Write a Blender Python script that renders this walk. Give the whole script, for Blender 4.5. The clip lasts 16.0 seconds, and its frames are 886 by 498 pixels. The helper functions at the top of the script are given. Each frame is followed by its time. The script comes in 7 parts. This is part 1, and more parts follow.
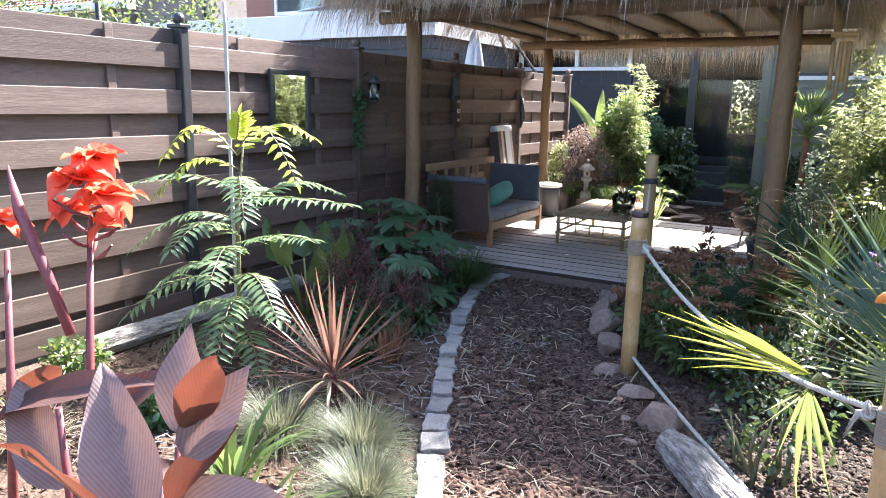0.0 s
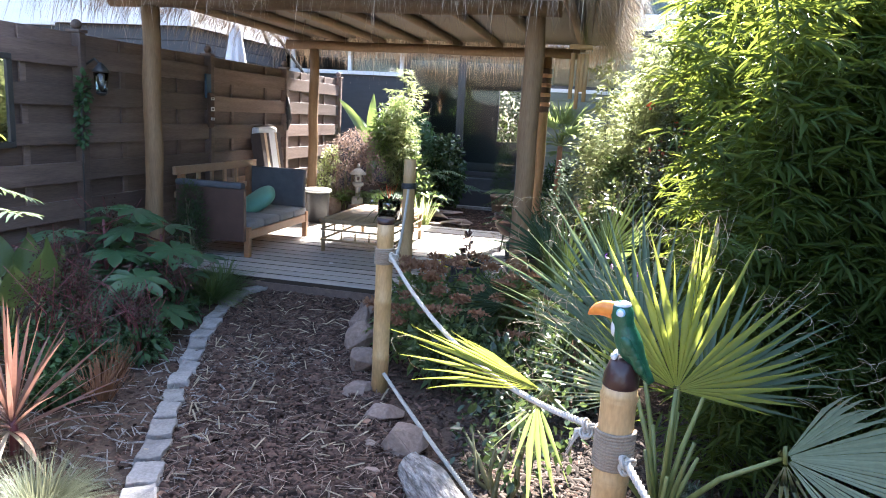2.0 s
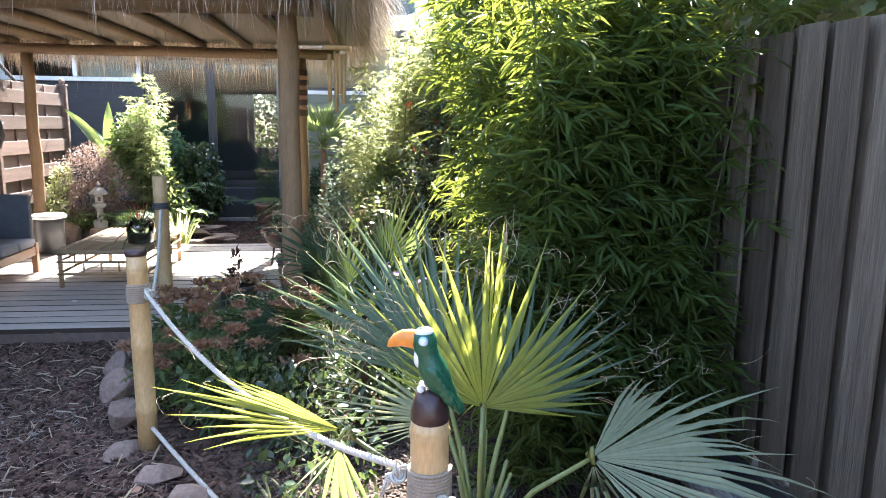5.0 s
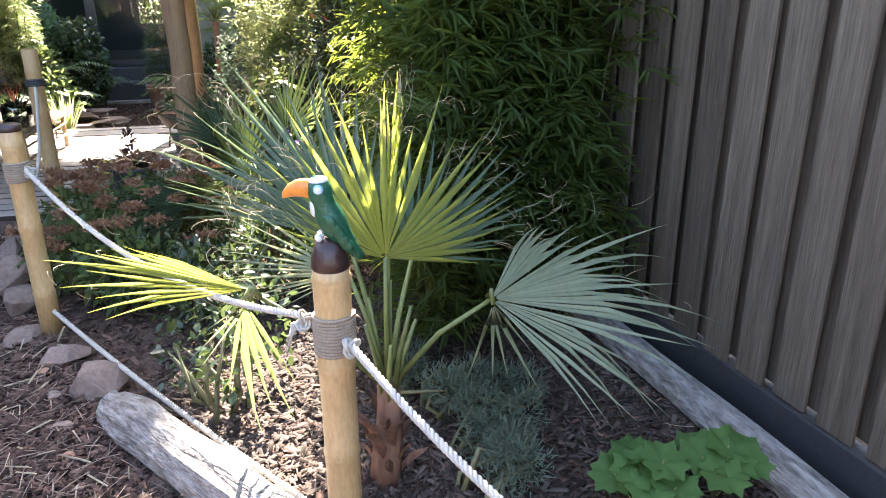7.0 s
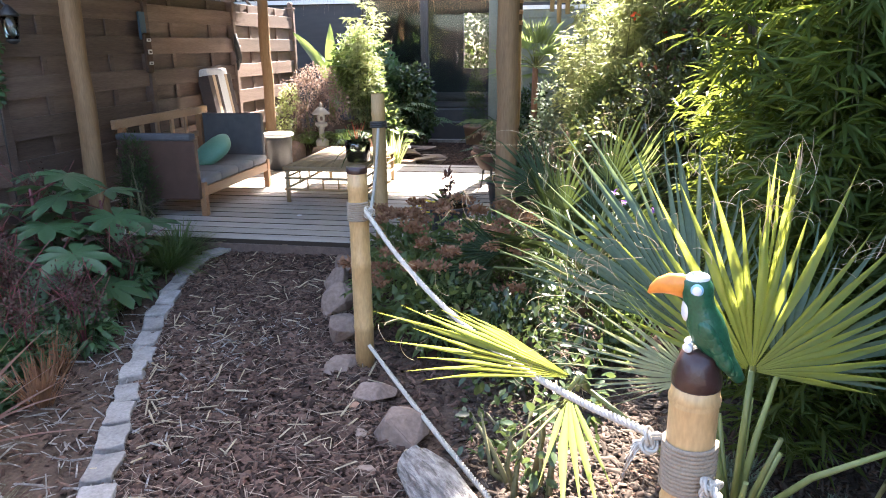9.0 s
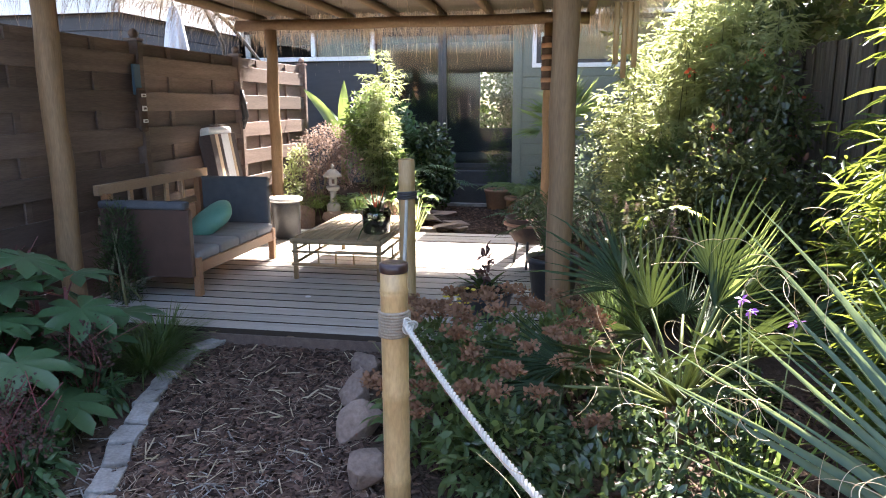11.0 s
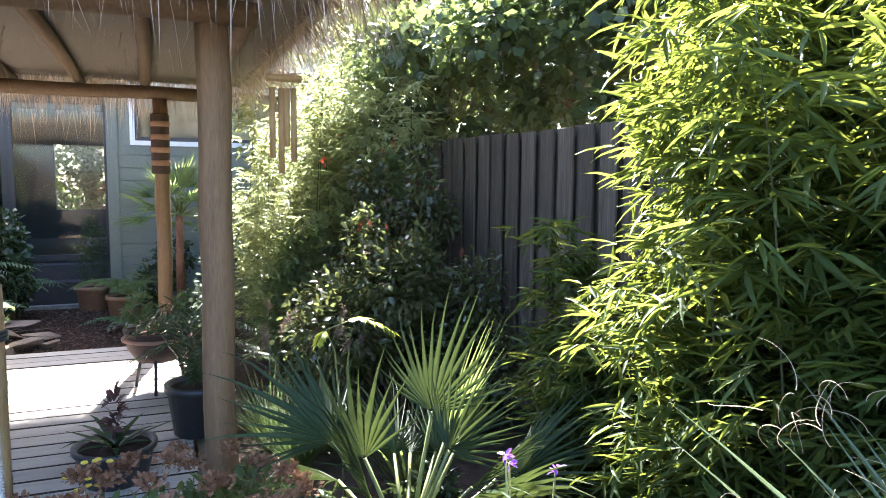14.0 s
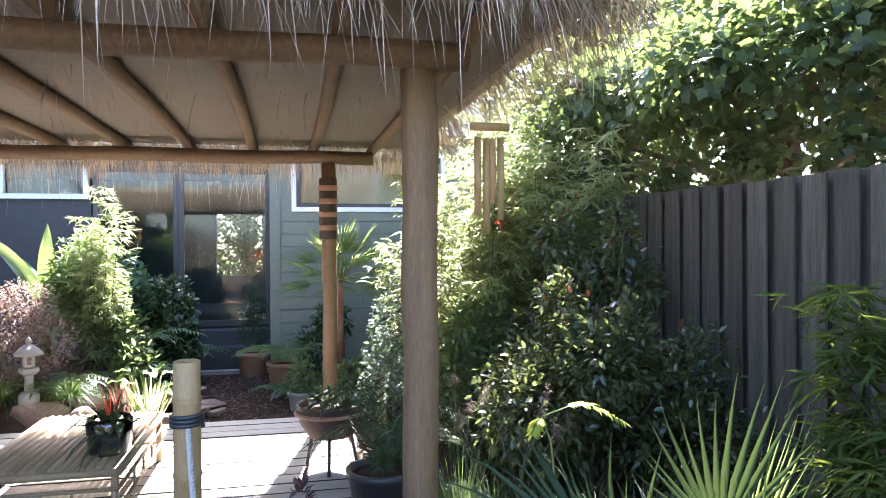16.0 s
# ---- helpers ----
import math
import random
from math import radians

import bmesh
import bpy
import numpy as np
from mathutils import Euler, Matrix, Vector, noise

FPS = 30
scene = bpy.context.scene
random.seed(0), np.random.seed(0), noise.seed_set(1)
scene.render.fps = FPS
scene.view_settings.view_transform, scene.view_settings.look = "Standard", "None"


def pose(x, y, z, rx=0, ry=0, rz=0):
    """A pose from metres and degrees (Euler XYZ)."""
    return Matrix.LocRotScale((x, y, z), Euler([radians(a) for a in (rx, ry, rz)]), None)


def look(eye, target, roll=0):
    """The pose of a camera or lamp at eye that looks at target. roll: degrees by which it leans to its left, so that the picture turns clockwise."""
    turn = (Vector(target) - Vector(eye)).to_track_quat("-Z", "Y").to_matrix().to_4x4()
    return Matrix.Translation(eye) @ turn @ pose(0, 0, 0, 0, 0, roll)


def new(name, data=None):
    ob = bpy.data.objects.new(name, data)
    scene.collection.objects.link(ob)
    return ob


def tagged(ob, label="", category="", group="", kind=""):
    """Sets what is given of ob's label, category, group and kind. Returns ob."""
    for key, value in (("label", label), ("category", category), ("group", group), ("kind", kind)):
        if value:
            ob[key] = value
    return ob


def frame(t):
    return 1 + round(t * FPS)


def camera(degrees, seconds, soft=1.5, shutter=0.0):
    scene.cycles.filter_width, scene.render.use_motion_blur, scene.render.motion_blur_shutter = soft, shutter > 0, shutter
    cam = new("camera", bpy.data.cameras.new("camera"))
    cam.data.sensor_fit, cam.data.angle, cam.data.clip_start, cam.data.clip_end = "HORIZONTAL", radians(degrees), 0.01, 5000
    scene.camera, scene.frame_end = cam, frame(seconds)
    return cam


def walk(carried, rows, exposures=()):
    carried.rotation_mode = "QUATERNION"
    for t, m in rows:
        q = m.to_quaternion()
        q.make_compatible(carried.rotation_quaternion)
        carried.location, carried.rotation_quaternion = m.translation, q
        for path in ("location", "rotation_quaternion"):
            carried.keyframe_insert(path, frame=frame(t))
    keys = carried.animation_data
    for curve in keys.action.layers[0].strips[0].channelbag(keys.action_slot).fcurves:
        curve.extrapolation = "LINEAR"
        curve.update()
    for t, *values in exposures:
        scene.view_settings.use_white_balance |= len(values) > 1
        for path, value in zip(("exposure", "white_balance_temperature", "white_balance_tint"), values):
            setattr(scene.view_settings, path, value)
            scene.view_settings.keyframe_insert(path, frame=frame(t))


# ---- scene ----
cam = camera(65.1, 16.0, soft=1.0)
PATH = [
    (0, (0.266, -0.064, 1.64), (-0.707, 1.633, 1.227), 1.2),
    (0.5, (0.305, 0.061, 1.642), (-0.606, 1.803, 1.272), 2.0),
    (1, (0.402, 0.221, 1.636), (-0.514, 1.97, 1.317), 2.0),
    (1.5, (0.461, 0.288, 1.615), (-0.296, 2.096, 1.219), 1.9),
    (2, (0.393, 0.388, 1.604), (-0.031, 2.306, 1.229), 3.2),
    (2.5, (0.254, 0.475, 1.665), (-0.059, 2.436, 1.429), 0.0),
    (3, (0.227, 0.542, 1.672), (-0.047, 2.513, 1.478), 0.1),
    (3.5, (0.262, 0.581, 1.669), (0.139, 2.57, 1.499), 1.8),
    (4, (0.306, 0.578, 1.649), (0.417, 2.564, 1.431), 2.0),
    (4.2, (0.315, 0.562, 1.658), (0.506, 2.538, 1.414), 1.6),
    (6.3, (0.388, 0.803, 1.546), (0.64, 2.706, 0.986), -0.2),
    (6.5, (0.397, 0.766, 1.539), (0.749, 2.641, 0.94), -0.1),
    (7, (0.385, 0.604, 1.546), (0.832, 2.431, 0.866), -0.3),
    (7.5, (0.412, 0.58, 1.547), (0.772, 2.425, 0.865), -0.7),
    (8, (0.471, 0.637, 1.535), (0.562, 2.515, 0.852), 0.2),
    (8.5, (0.411, 0.782, 1.536), (0.254, 2.684, 0.938), 0.8),
    (9, (0.215, 0.928, 1.571), (-0.122, 2.818, 1.009), -0.6),
    (9.2, (0.168, 0.97, 1.579), (-0.239, 2.848, 1.026), -1.0),
    (11.3, (-0.174, 1.945, 1.557), (-0.496, 3.878, 1.159), -0.0),
    (11.5, (-0.173, 2.029, 1.568), (-0.343, 3.976, 1.145), 0.5),
    (12, (-0.244, 2.153, 1.572), (-0.063, 4.103, 1.167), 2.3),
    (12.5, (-0.231, 2.316, 1.594), (0.09, 4.253, 1.215), 1.6),
    (13, (-0.277, 2.465, 1.671), (0.253, 4.371, 1.376), 1.3),
    (13.5, (-0.367, 2.541, 1.674), (0.359, 4.392, 1.457), 1.0),
    (14, (-0.495, 2.559, 1.692), (0.269, 4.397, 1.495), 0.6),
    (14.5, (-0.556, 2.625, 1.654), (0.066, 4.513, 1.431), 1.5),
    (15, (-0.511, 2.834, 1.672), (-0.027, 4.767, 1.506), 0.1),
    (15.5, (-0.596, 2.998, 1.675), (-0.182, 4.954, 1.622), 1.4),
    (16, (-0.753, 3.178, 1.673), (-0.329, 5.132, 1.658), -0.3),
]
walk(cam, [(t, look(eye, target, roll)) for t, eye, target, roll in PATH], exposures=((0.0, 3.08, 5900, 13), (2.0, 3.4, 5900, 13), (4.2, 3.55, 5900, 13), (6.3, 3.75, 6500, 15), (9.2, 3.7, 6500, 15), (11.3, 3.45, 6300, 15), (13.0, 3.6, 6000, 15), (16.0, 3.85, 5700, 15)))

SUN_AZ, SUN_EL = radians(12), radians(43.5)
SUN_DIR = Vector((math.sin(SUN_AZ) * math.cos(SUN_EL), math.cos(SUN_AZ) * math.cos(SUN_EL), math.sin(SUN_EL)))
world = bpy.data.worlds.new("sky")
scene.world = world
world.use_nodes = True
wn = world.node_tree
sky = wn.nodes.new("ShaderNodeTexSky")
sky.sky_type, sky.sun_disc = "NISHITA", False
sky.sun_elevation, sky.sun_rotation = SUN_EL, SUN_AZ
sky.air_density, sky.dust_density = 1.0, 2.0
wn.links.new(sky.outputs[0], wn.nodes["Background"].inputs[0])
wn.nodes["Background"].inputs[1].default_value = 0.085
sun_data = bpy.data.lights.new("sun", "SUN")
sun_data.energy, sun_data.angle, sun_data.color = 5.0, radians(0.6), (1.0, 0.93, 0.82)
sun = new("sun", sun_data)
sun.matrix_world = look(SUN_DIR * 30, (0, 0, 0))

# ---- materials ----


def nodes_of(name):
    m = bpy.data.materials.new(name)
    m.use_nodes = True
    return m, m.node_tree, m.node_tree.nodes["Principled BSDF"]


def ramp_of(nt, fac, colors):
    r = nt.nodes.new("ShaderNodeValToRGB")
    while len(r.color_ramp.elements) < len(colors):
        r.color_ramp.elements.new(0.5)
    for i, (e, c) in enumerate(zip(r.color_ramp.elements, colors)):
        e.position = i / (len(colors) - 1) * 0.7 + 0.15
        e.color = (*c, 1)
    nt.links.new(fac, r.inputs[0])
    return r.outputs[0]


def tex(nt, scale, stretch=(1, 1, 1), detail=5.0, kind="Noise", space="Object"):
    tc = nt.nodes.new("ShaderNodeTexCoord")
    mp = nt.nodes.new("ShaderNodeMapping")
    mp.inputs["Scale"].default_value = stretch
    info = nt.nodes.new("ShaderNodeObjectInfo")
    comb = nt.nodes.new("ShaderNodeVectorMath")
    comb.operation = "ADD"
    mul = nt.nodes.new("ShaderNodeMath")
    mul.operation = "MULTIPLY"
    mul.inputs[1].default_value = 37.0
    nt.links.new(info.outputs["Random"], mul.inputs[0])
    nt.links.new(tc.outputs[space], comb.inputs[0])
    nt.links.new(mul.outputs[0], comb.inputs[1])
    nt.links.new(comb.outputs[0], mp.inputs[0])
    n = nt.nodes.new("ShaderNodeTexNoise")
    n.inputs["Scale"].default_value, n.inputs["Detail"].default_value = scale, detail
    nt.links.new(mp.outputs[0], n.inputs[0])
    return n.outputs[0]


def mixc(nt, fac, a, b, mode="MIX"):
    m = nt.nodes.new("ShaderNodeMix")
    m.data_type, m.blend_type = "RGBA", mode
    for sock, v in ((m.inputs[0], fac), (m.inputs[6], a), (m.inputs[7], b)):
        if hasattr(v, "node"):
            nt.links.new(v, sock)
        elif isinstance(v, (int, float)):
            sock.default_value = v
        else:
            sock.default_value = (*v, 1)
    return m.outputs[2]


def surface(name, colors, scale=6, stretch=(1, 1, 1), rough=0.7, bump=0.3, dist=0.01, fine=60, vary=0.25, metal=0.0, coat=0.0, spec=0.5, space="Object", island=False):
    """Two scales of noise in colour, fine relief, and a random shade for each piece."""
    m, nt, p = nodes_of(name)
    big = tex(nt, scale, stretch, space=space)
    col = ramp_of(nt, big, colors)
    small = tex(nt, fine, stretch, space=space)
    col = mixc(nt, 0.35, col, ramp_of(nt, small, [tuple(c * 0.45 for c in colors[0]), tuple(min(1, c * 1.45) for c in colors[-1])]))
    if vary:
        rnd = nt.nodes.new("ShaderNodeNewGeometry" if island else "ShaderNodeObjectInfo").outputs["Random Per Island" if island else "Random"]
        mr = nt.nodes.new("ShaderNodeMapRange")
        mr.inputs[3].default_value, mr.inputs[4].default_value = 1 - vary, 1 + vary
        nt.links.new(rnd, mr.inputs[0])
        col = mixc(nt, 1.0, col, mr.outputs[0], "MULTIPLY")
    nt.links.new(col, p.inputs["Base Color"])
    p.inputs["Roughness"].default_value, p.inputs["Metallic"].default_value = rough, metal
    p.inputs["Coat Weight"].default_value = coat
    p.inputs["Specular IOR Level"].default_value = spec
    if bump:
        b = nt.nodes.new("ShaderNodeBump")
        b.inputs["Strength"].default_value, b.inputs["Distance"].default_value = bump, dist
        nt.links.new(mixc(nt, 0.5, big, small), b.inputs["Height"])
        nt.links.new(b.outputs[0], p.inputs["Normal"])
    return m


def leafy(name, dark, light, through_col, share=0.45, rough=0.45, spec=0.4, space_scale=3.0, ribs=False):
    """A thin leaf: gloss on top and light that passes through."""
    mean = sum(through_col) / 3
    through_col = tuple(c * 0.84 + mean * 0.16 for c in through_col)
    m, nt, p = nodes_of(name)
    rnd = nt.nodes.new("ShaderNodeNewGeometry").outputs["Random Per Island"]
    n = tex(nt, space_scale)
    avg = nt.nodes.new("ShaderNodeMath")
    avg.operation = "ADD"
    half = nt.nodes.new("ShaderNodeMath")
    half.operation = "MULTIPLY"
    half.inputs[1].default_value = 0.5
    nt.links.new(rnd, avg.inputs[0])
    nt.links.new(n, avg.inputs[1])
    nt.links.new(avg.outputs[0], half.inputs[0])
    col = ramp_of(nt, half.outputs[0], [dark, light])
    fine = tex(nt, 45)
    col = mixc(nt, 0.3, col, ramp_of(nt, fine, [tuple(c * 0.5 for c in dark), tuple(min(1, c * 1.3) for c in light)]))
    nt.links.new(col, p.inputs["Base Color"])
    p.inputs["Roughness"].default_value = rough
    p.inputs["Specular IOR Level"].default_value = spec
    if ribs:
        tc = nt.nodes.new("ShaderNodeTexCoord")
        wv = nt.nodes.new("ShaderNodeTexWave")
        wv.bands_direction = "Y"
        wv.inputs["Scale"].default_value, wv.inputs["Distortion"].default_value = 13.0, 0.0
        # veins run from the midrib to the edge, towards the tip
        sep, away, slant, join = (nt.nodes.new(k) for k in ("ShaderNodeSeparateXYZ", "ShaderNodeMath", "ShaderNodeMath", "ShaderNodeCombineXYZ"))
        away.operation, slant.operation = "ABSOLUTE", "MULTIPLY_ADD"
        slant.inputs[1].default_value = -2.4
        nt.links.new(tc.outputs["Object"], sep.inputs[0])
        nt.links.new(sep.outputs[0], away.inputs[0])
        nt.links.new(away.outputs[0], slant.inputs[0])
        nt.links.new(sep.outputs[1], slant.inputs[2])
        nt.links.new(slant.outputs[0], join.inputs[1])
        nt.links.new(join.outputs[0], wv.inputs[0])
        col = mixc(nt, mixc(nt, 0.17, (0, 0, 0), wv.outputs["Fac"]), col, tuple(min(1, c * 2.6) for c in light))
        nt.links.new(col, p.inputs["Base Color"])
        bp = nt.nodes.new("ShaderNodeBump")
        bp.inputs["Strength"].default_value, bp.inputs["Distance"].default_value = 0.15, 0.002
        nt.links.new(wv.outputs["Fac"], bp.inputs["Height"])
        nt.links.new(bp.outputs[0], p.inputs["Normal"])
    t = nt.nodes.new("ShaderNodeBsdfTranslucent")
    nt.links.new(mixc(nt, 0.6, col, through_col), t.inputs[0])
    mx = nt.nodes.new("ShaderNodeMixShader")
    mx.inputs[0].default_value = share
    nt.links.new(p.outputs[0], mx.inputs[1])
    nt.links.new(t.outputs[0], mx.inputs[2])
    nt.links.new(mx.outputs[0], nt.nodes["Material Output"].inputs[0])
    return m


def glassy(name, tint=(0.8, 0.85, 0.85), rough=0.02, body=0.07):
    """A pane that lets light through and mirrors the garden."""
    m, nt, p = nodes_of(name)
    tr = nt.nodes.new("ShaderNodeBsdfTransparent")
    tr.inputs[0].default_value = (*tint, 1)
    gl = nt.nodes.new("ShaderNodeBsdfGlossy")
    gl.inputs["Roughness"].default_value = rough
    lw = nt.nodes.new("ShaderNodeFresnel")
    lw.inputs[0].default_value = 1.5
    add = nt.nodes.new("ShaderNodeMath")
    add.inputs[1].default_value = body
    nt.links.new(lw.outputs[0], add.inputs[0])
    mx = nt.nodes.new("ShaderNodeMixShader")
    nt.links.new(add.outputs[0], mx.inputs[0])
    nt.links.new(tr.outputs[0], mx.inputs[1])
    nt.links.new(gl.outputs[0], mx.inputs[2])
    nt.links.new(mx.outputs[0], nt.nodes["Material Output"].inputs[0])
    return m


M = {
    "soil": surface("soil", [(0.035, 0.024, 0.018), (0.08, 0.055, 0.04), (0.15, 0.105, 0.078)], 9, rough=0.95, bump=0.8, dist=0.03, vary=0, spec=0.1),
    "mulch": surface("mulch", [(0.016, 0.01, 0.007), (0.04, 0.024, 0.017), (0.085, 0.055, 0.04)], 22, rough=0.95, bump=0.9, dist=0.03, fine=120, vary=0, spec=0.1),
    "chip": surface("chip", [(0.02, 0.011, 0.008), (0.068, 0.036, 0.026), (0.165, 0.105, 0.076)], 10, rough=0.85, bump=0.2, fine=90, vary=0.75, island=True, spec=0.2),
    "chip_grey": surface("chip_grey", [(0.026, 0.019, 0.015), (0.066, 0.049, 0.039), (0.14, 0.11, 0.09)], 10, rough=0.9, bump=0.2, fine=90, vary=0.6, island=True, spec=0.15),
    "litter": surface("litter", [(0.1, 0.07, 0.05), (0.27, 0.2, 0.145)], 10, rough=0.8, bump=0.1, fine=90, vary=0.6, island=True),
    "fence_brown": surface("fence_brown", [(0.052, 0.032, 0.025), (0.115, 0.077, 0.06), (0.21, 0.15, 0.122)], 2.5, (7, 0.5, 7), rough=0.6, bump=0.4, dist=0.006, fine=26, vary=0.3),
    "fence_grey": surface("fence_grey", [(0.03, 0.023, 0.016), (0.085, 0.068, 0.05), (0.18, 0.15, 0.115)], 3.0, (11, 11, 0.45), spec=0.15, rough=0.85, bump=0.8, dist=0.01, fine=20, vary=0.3),
    "iron": surface("iron", [(0.03, 0.03, 0.032), (0.06, 0.058, 0.056)], 20, rough=0.55, bump=0.2, vary=0, metal=0.4),
    "log_post": surface("log_post", [(0.1, 0.054, 0.024), (0.19, 0.11, 0.052), (0.28, 0.175, 0.09)], 3, (6, 6, 0.5), rough=0.75, bump=0.4, dist=0.005, fine=30, vary=0.12),
    "log_beam": surface("log_beam", [(0.14, 0.088, 0.05), (0.24, 0.16, 0.095)], 3, (1, 1, 1), rough=0.75, bump=0.3, dist=0.005, fine=40, vary=0.15),
    "bamboo_pole": surface("bamboo_pole", [(0.42, 0.24, 0.09), (0.58, 0.37, 0.16), (0.66, 0.47, 0.24)], 4, (2, 2, 0.6), rough=0.36, bump=0.12, dist=0.003, fine=50, vary=0.1),
    "bamboo_grey": surface("bamboo_grey", [(0.33, 0.19, 0.075), (0.48, 0.32, 0.15)], 4, (4, 4, 0.6), rough=0.6, bump=0.3, dist=0.004, fine=40, vary=0.1),
    "rope": surface("rope", [(0.38, 0.34, 0.28), (0.58, 0.54, 0.47)], 30, rough=0.9, bump=0.6, dist=0.004, fine=200, vary=0),
    "twine": surface("twine", [(0.2, 0.155, 0.11), (0.38, 0.31, 0.23)], 40, rough=0.95, bump=0.6, dist=0.004, fine=200, vary=0),
    "deck": surface("deck", [(0.25, 0.215, 0.18), (0.38, 0.34, 0.295), (0.5, 0.455, 0.4)], 2, (0.5, 8, 4), rough=0.75, bump=0.25, dist=0.004, fine=30, vary=0.14),
    # plank sides: gap shade put into the colour, with some joint grime
    "deck_edge_shade": surface("deck_edge_shade", [(0.03, 0.022, 0.017), (0.07, 0.054, 0.042)], 6, (0.5, 4, 4), rough=0.95, bump=0.3, fine=60, vary=0.1, spec=0.1),
    "thatch": surface("thatch", [(0.19, 0.145, 0.1), (0.4, 0.32, 0.23), (0.6, 0.51, 0.4)], 12, rough=0.95, bump=0.6, dist=0.02, fine=100, vary=0.4, island=True, spec=0.15),
    "matting": surface("matting", [(0.15, 0.125, 0.1), (0.26, 0.22, 0.175)], 5, (1, 14, 1), rough=0.9, bump=0.5, dist=0.008, fine=40, vary=0),
    "stone_edge": surface("stone_edge", [(0.1, 0.088, 0.08), (0.24, 0.22, 0.2), (0.36, 0.335, 0.305)], 11, rough=0.9, bump=0.5, dist=0.01, fine=70, vary=0.2),
    "rock": surface("rock", [(0.1, 0.065, 0.052), (0.22, 0.15, 0.115), (0.36, 0.27, 0.21)], 7, rough=0.9, bump=0.7, dist=0.02, fine=50, vary=0.2),
    "drift": surface("drift", [(0.02, 0.016, 0.013), (0.12, 0.1, 0.085), (0.34, 0.31, 0.275), (0.46, 0.43, 0.39)], 13, (2.6, 2.6, 0.8), rough=0.95, bump=1.0, dist=0.035, fine=34, vary=0, spec=0.15),
    "bark": surface("bark", [(0.1, 0.06, 0.04), (0.24, 0.13, 0.08)], 20, (1, 1, 0.4), rough=0.95, bump=1.0, dist=0.02, fine=60, vary=0.2),
    "stem": surface("stem", [(0.11, 0.1, 0.045), (0.2, 0.19, 0.09)], 12, rough=0.6, bump=0.2, vary=0.2),
    "stem_red": surface("stem_red", [(0.12, 0.03, 0.035), (0.24, 0.07, 0.075)], 8, rough=0.4, bump=0.15, vary=0.1),
    "culm": surface("culm", [(0.14, 0.17, 0.05), (0.28, 0.29, 0.1)], 6, (1, 1, 0.4), rough=0.4, bump=0.1, vary=0.3),
    "green_wall": surface("green_wall", [(0.144, 0.165, 0.132), (0.18, 0.198, 0.162)], 3, rough=0.7, bump=0.15, dist=0.004, vary=0),
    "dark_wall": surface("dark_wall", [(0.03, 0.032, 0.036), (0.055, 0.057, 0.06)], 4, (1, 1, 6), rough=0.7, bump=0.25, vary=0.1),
    "white_paint": surface("white_paint", [(0.72, 0.72, 0.7), (0.82, 0.82, 0.8)], 4, rough=0.45, bump=0.05, vary=0),
    "cream": surface("cream", [(0.6, 0.6, 0.5), (0.7, 0.7, 0.6)], 4, rough=0.6, bump=0.05, vary=0),
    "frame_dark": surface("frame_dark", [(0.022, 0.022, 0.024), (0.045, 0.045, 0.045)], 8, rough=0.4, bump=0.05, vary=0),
    "brick": surface("brick", [(0.2, 0.095, 0.07), (0.31, 0.17, 0.13)], 12, rough=0.9, bump=0.4, vary=0.2),
    "brick_grey": surface("brick_grey", [(0.12, 0.105, 0.095), (0.22, 0.2, 0.18)], 10, rough=0.9, bump=0.4, vary=0.1),
    "tile_red": surface("tile_red", [(0.16, 0.05, 0.035), (0.27, 0.1, 0.07)], 5, rough=0.9, bump=0.3, vary=0.1, spec=0.1),
    "tile": surface("tile", [(0.2, 0.12, 0.085), (0.34, 0.23, 0.17)], 5, rough=0.8, bump=0.3, vary=0.2),
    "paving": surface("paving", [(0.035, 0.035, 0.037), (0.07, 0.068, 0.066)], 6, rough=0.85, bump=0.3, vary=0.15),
    "sofa_wood": surface("sofa_wood", [(0.22, 0.1, 0.045), (0.38, 0.2, 0.1)], 3, (3, 1, 3), rough=0.5, bump=0.2, dist=0.004, fine=40, vary=0.15),
    "bench_wood": surface("bench_wood", [(0.28, 0.17, 0.1), (0.44, 0.3, 0.19)], 3, (3, 1, 3), rough=0.6, bump=0.2, dist=0.004, fine=40, vary=0.15),
    "cushion_dark": surface("cushion_dark", [(0.06, 0.062, 0.07), (0.11, 0.115, 0.125)], 14, rough=0.95, bump=0.3, dist=0.004, fine=220, vary=0.05),
    "side_panel": surface("side_panel", [(0.055, 0.028, 0.02), (0.11, 0.06, 0.043)], 4, (3, 1, 3), rough=0.5, bump=0.3, vary=0),
    # seat fabric lighter than the arm pads: light on the seat put in colour
    "cushion": surface("cushion", [(0.19, 0.19, 0.2), (0.3, 0.3, 0.31)], 14, rough=0.95, bump=0.3, dist=0.004, fine=220, vary=0.1),
    "pillow": surface("pillow", [(0.1, 0.28, 0.19), (0.2, 0.42, 0.3)], 7, rough=0.55, bump=0.3, fine=120, vary=0),
    "cloth_white": surface("cloth_white", [(0.62, 0.62, 0.62), (0.78, 0.78, 0.78)], 6, (4, 4, 0.5), rough=0.9, bump=0.3, vary=0),
    "cloth_dark": surface("cloth_dark", [(0.045, 0.035, 0.035), (0.08, 0.06, 0.055)], 10, rough=0.95, bump=0.3, vary=0),
    "cloth_tan": surface("cloth_tan", [(0.42, 0.3, 0.2), (0.55, 0.42, 0.3)], 10, rough=0.95, bump=0.3, vary=0),
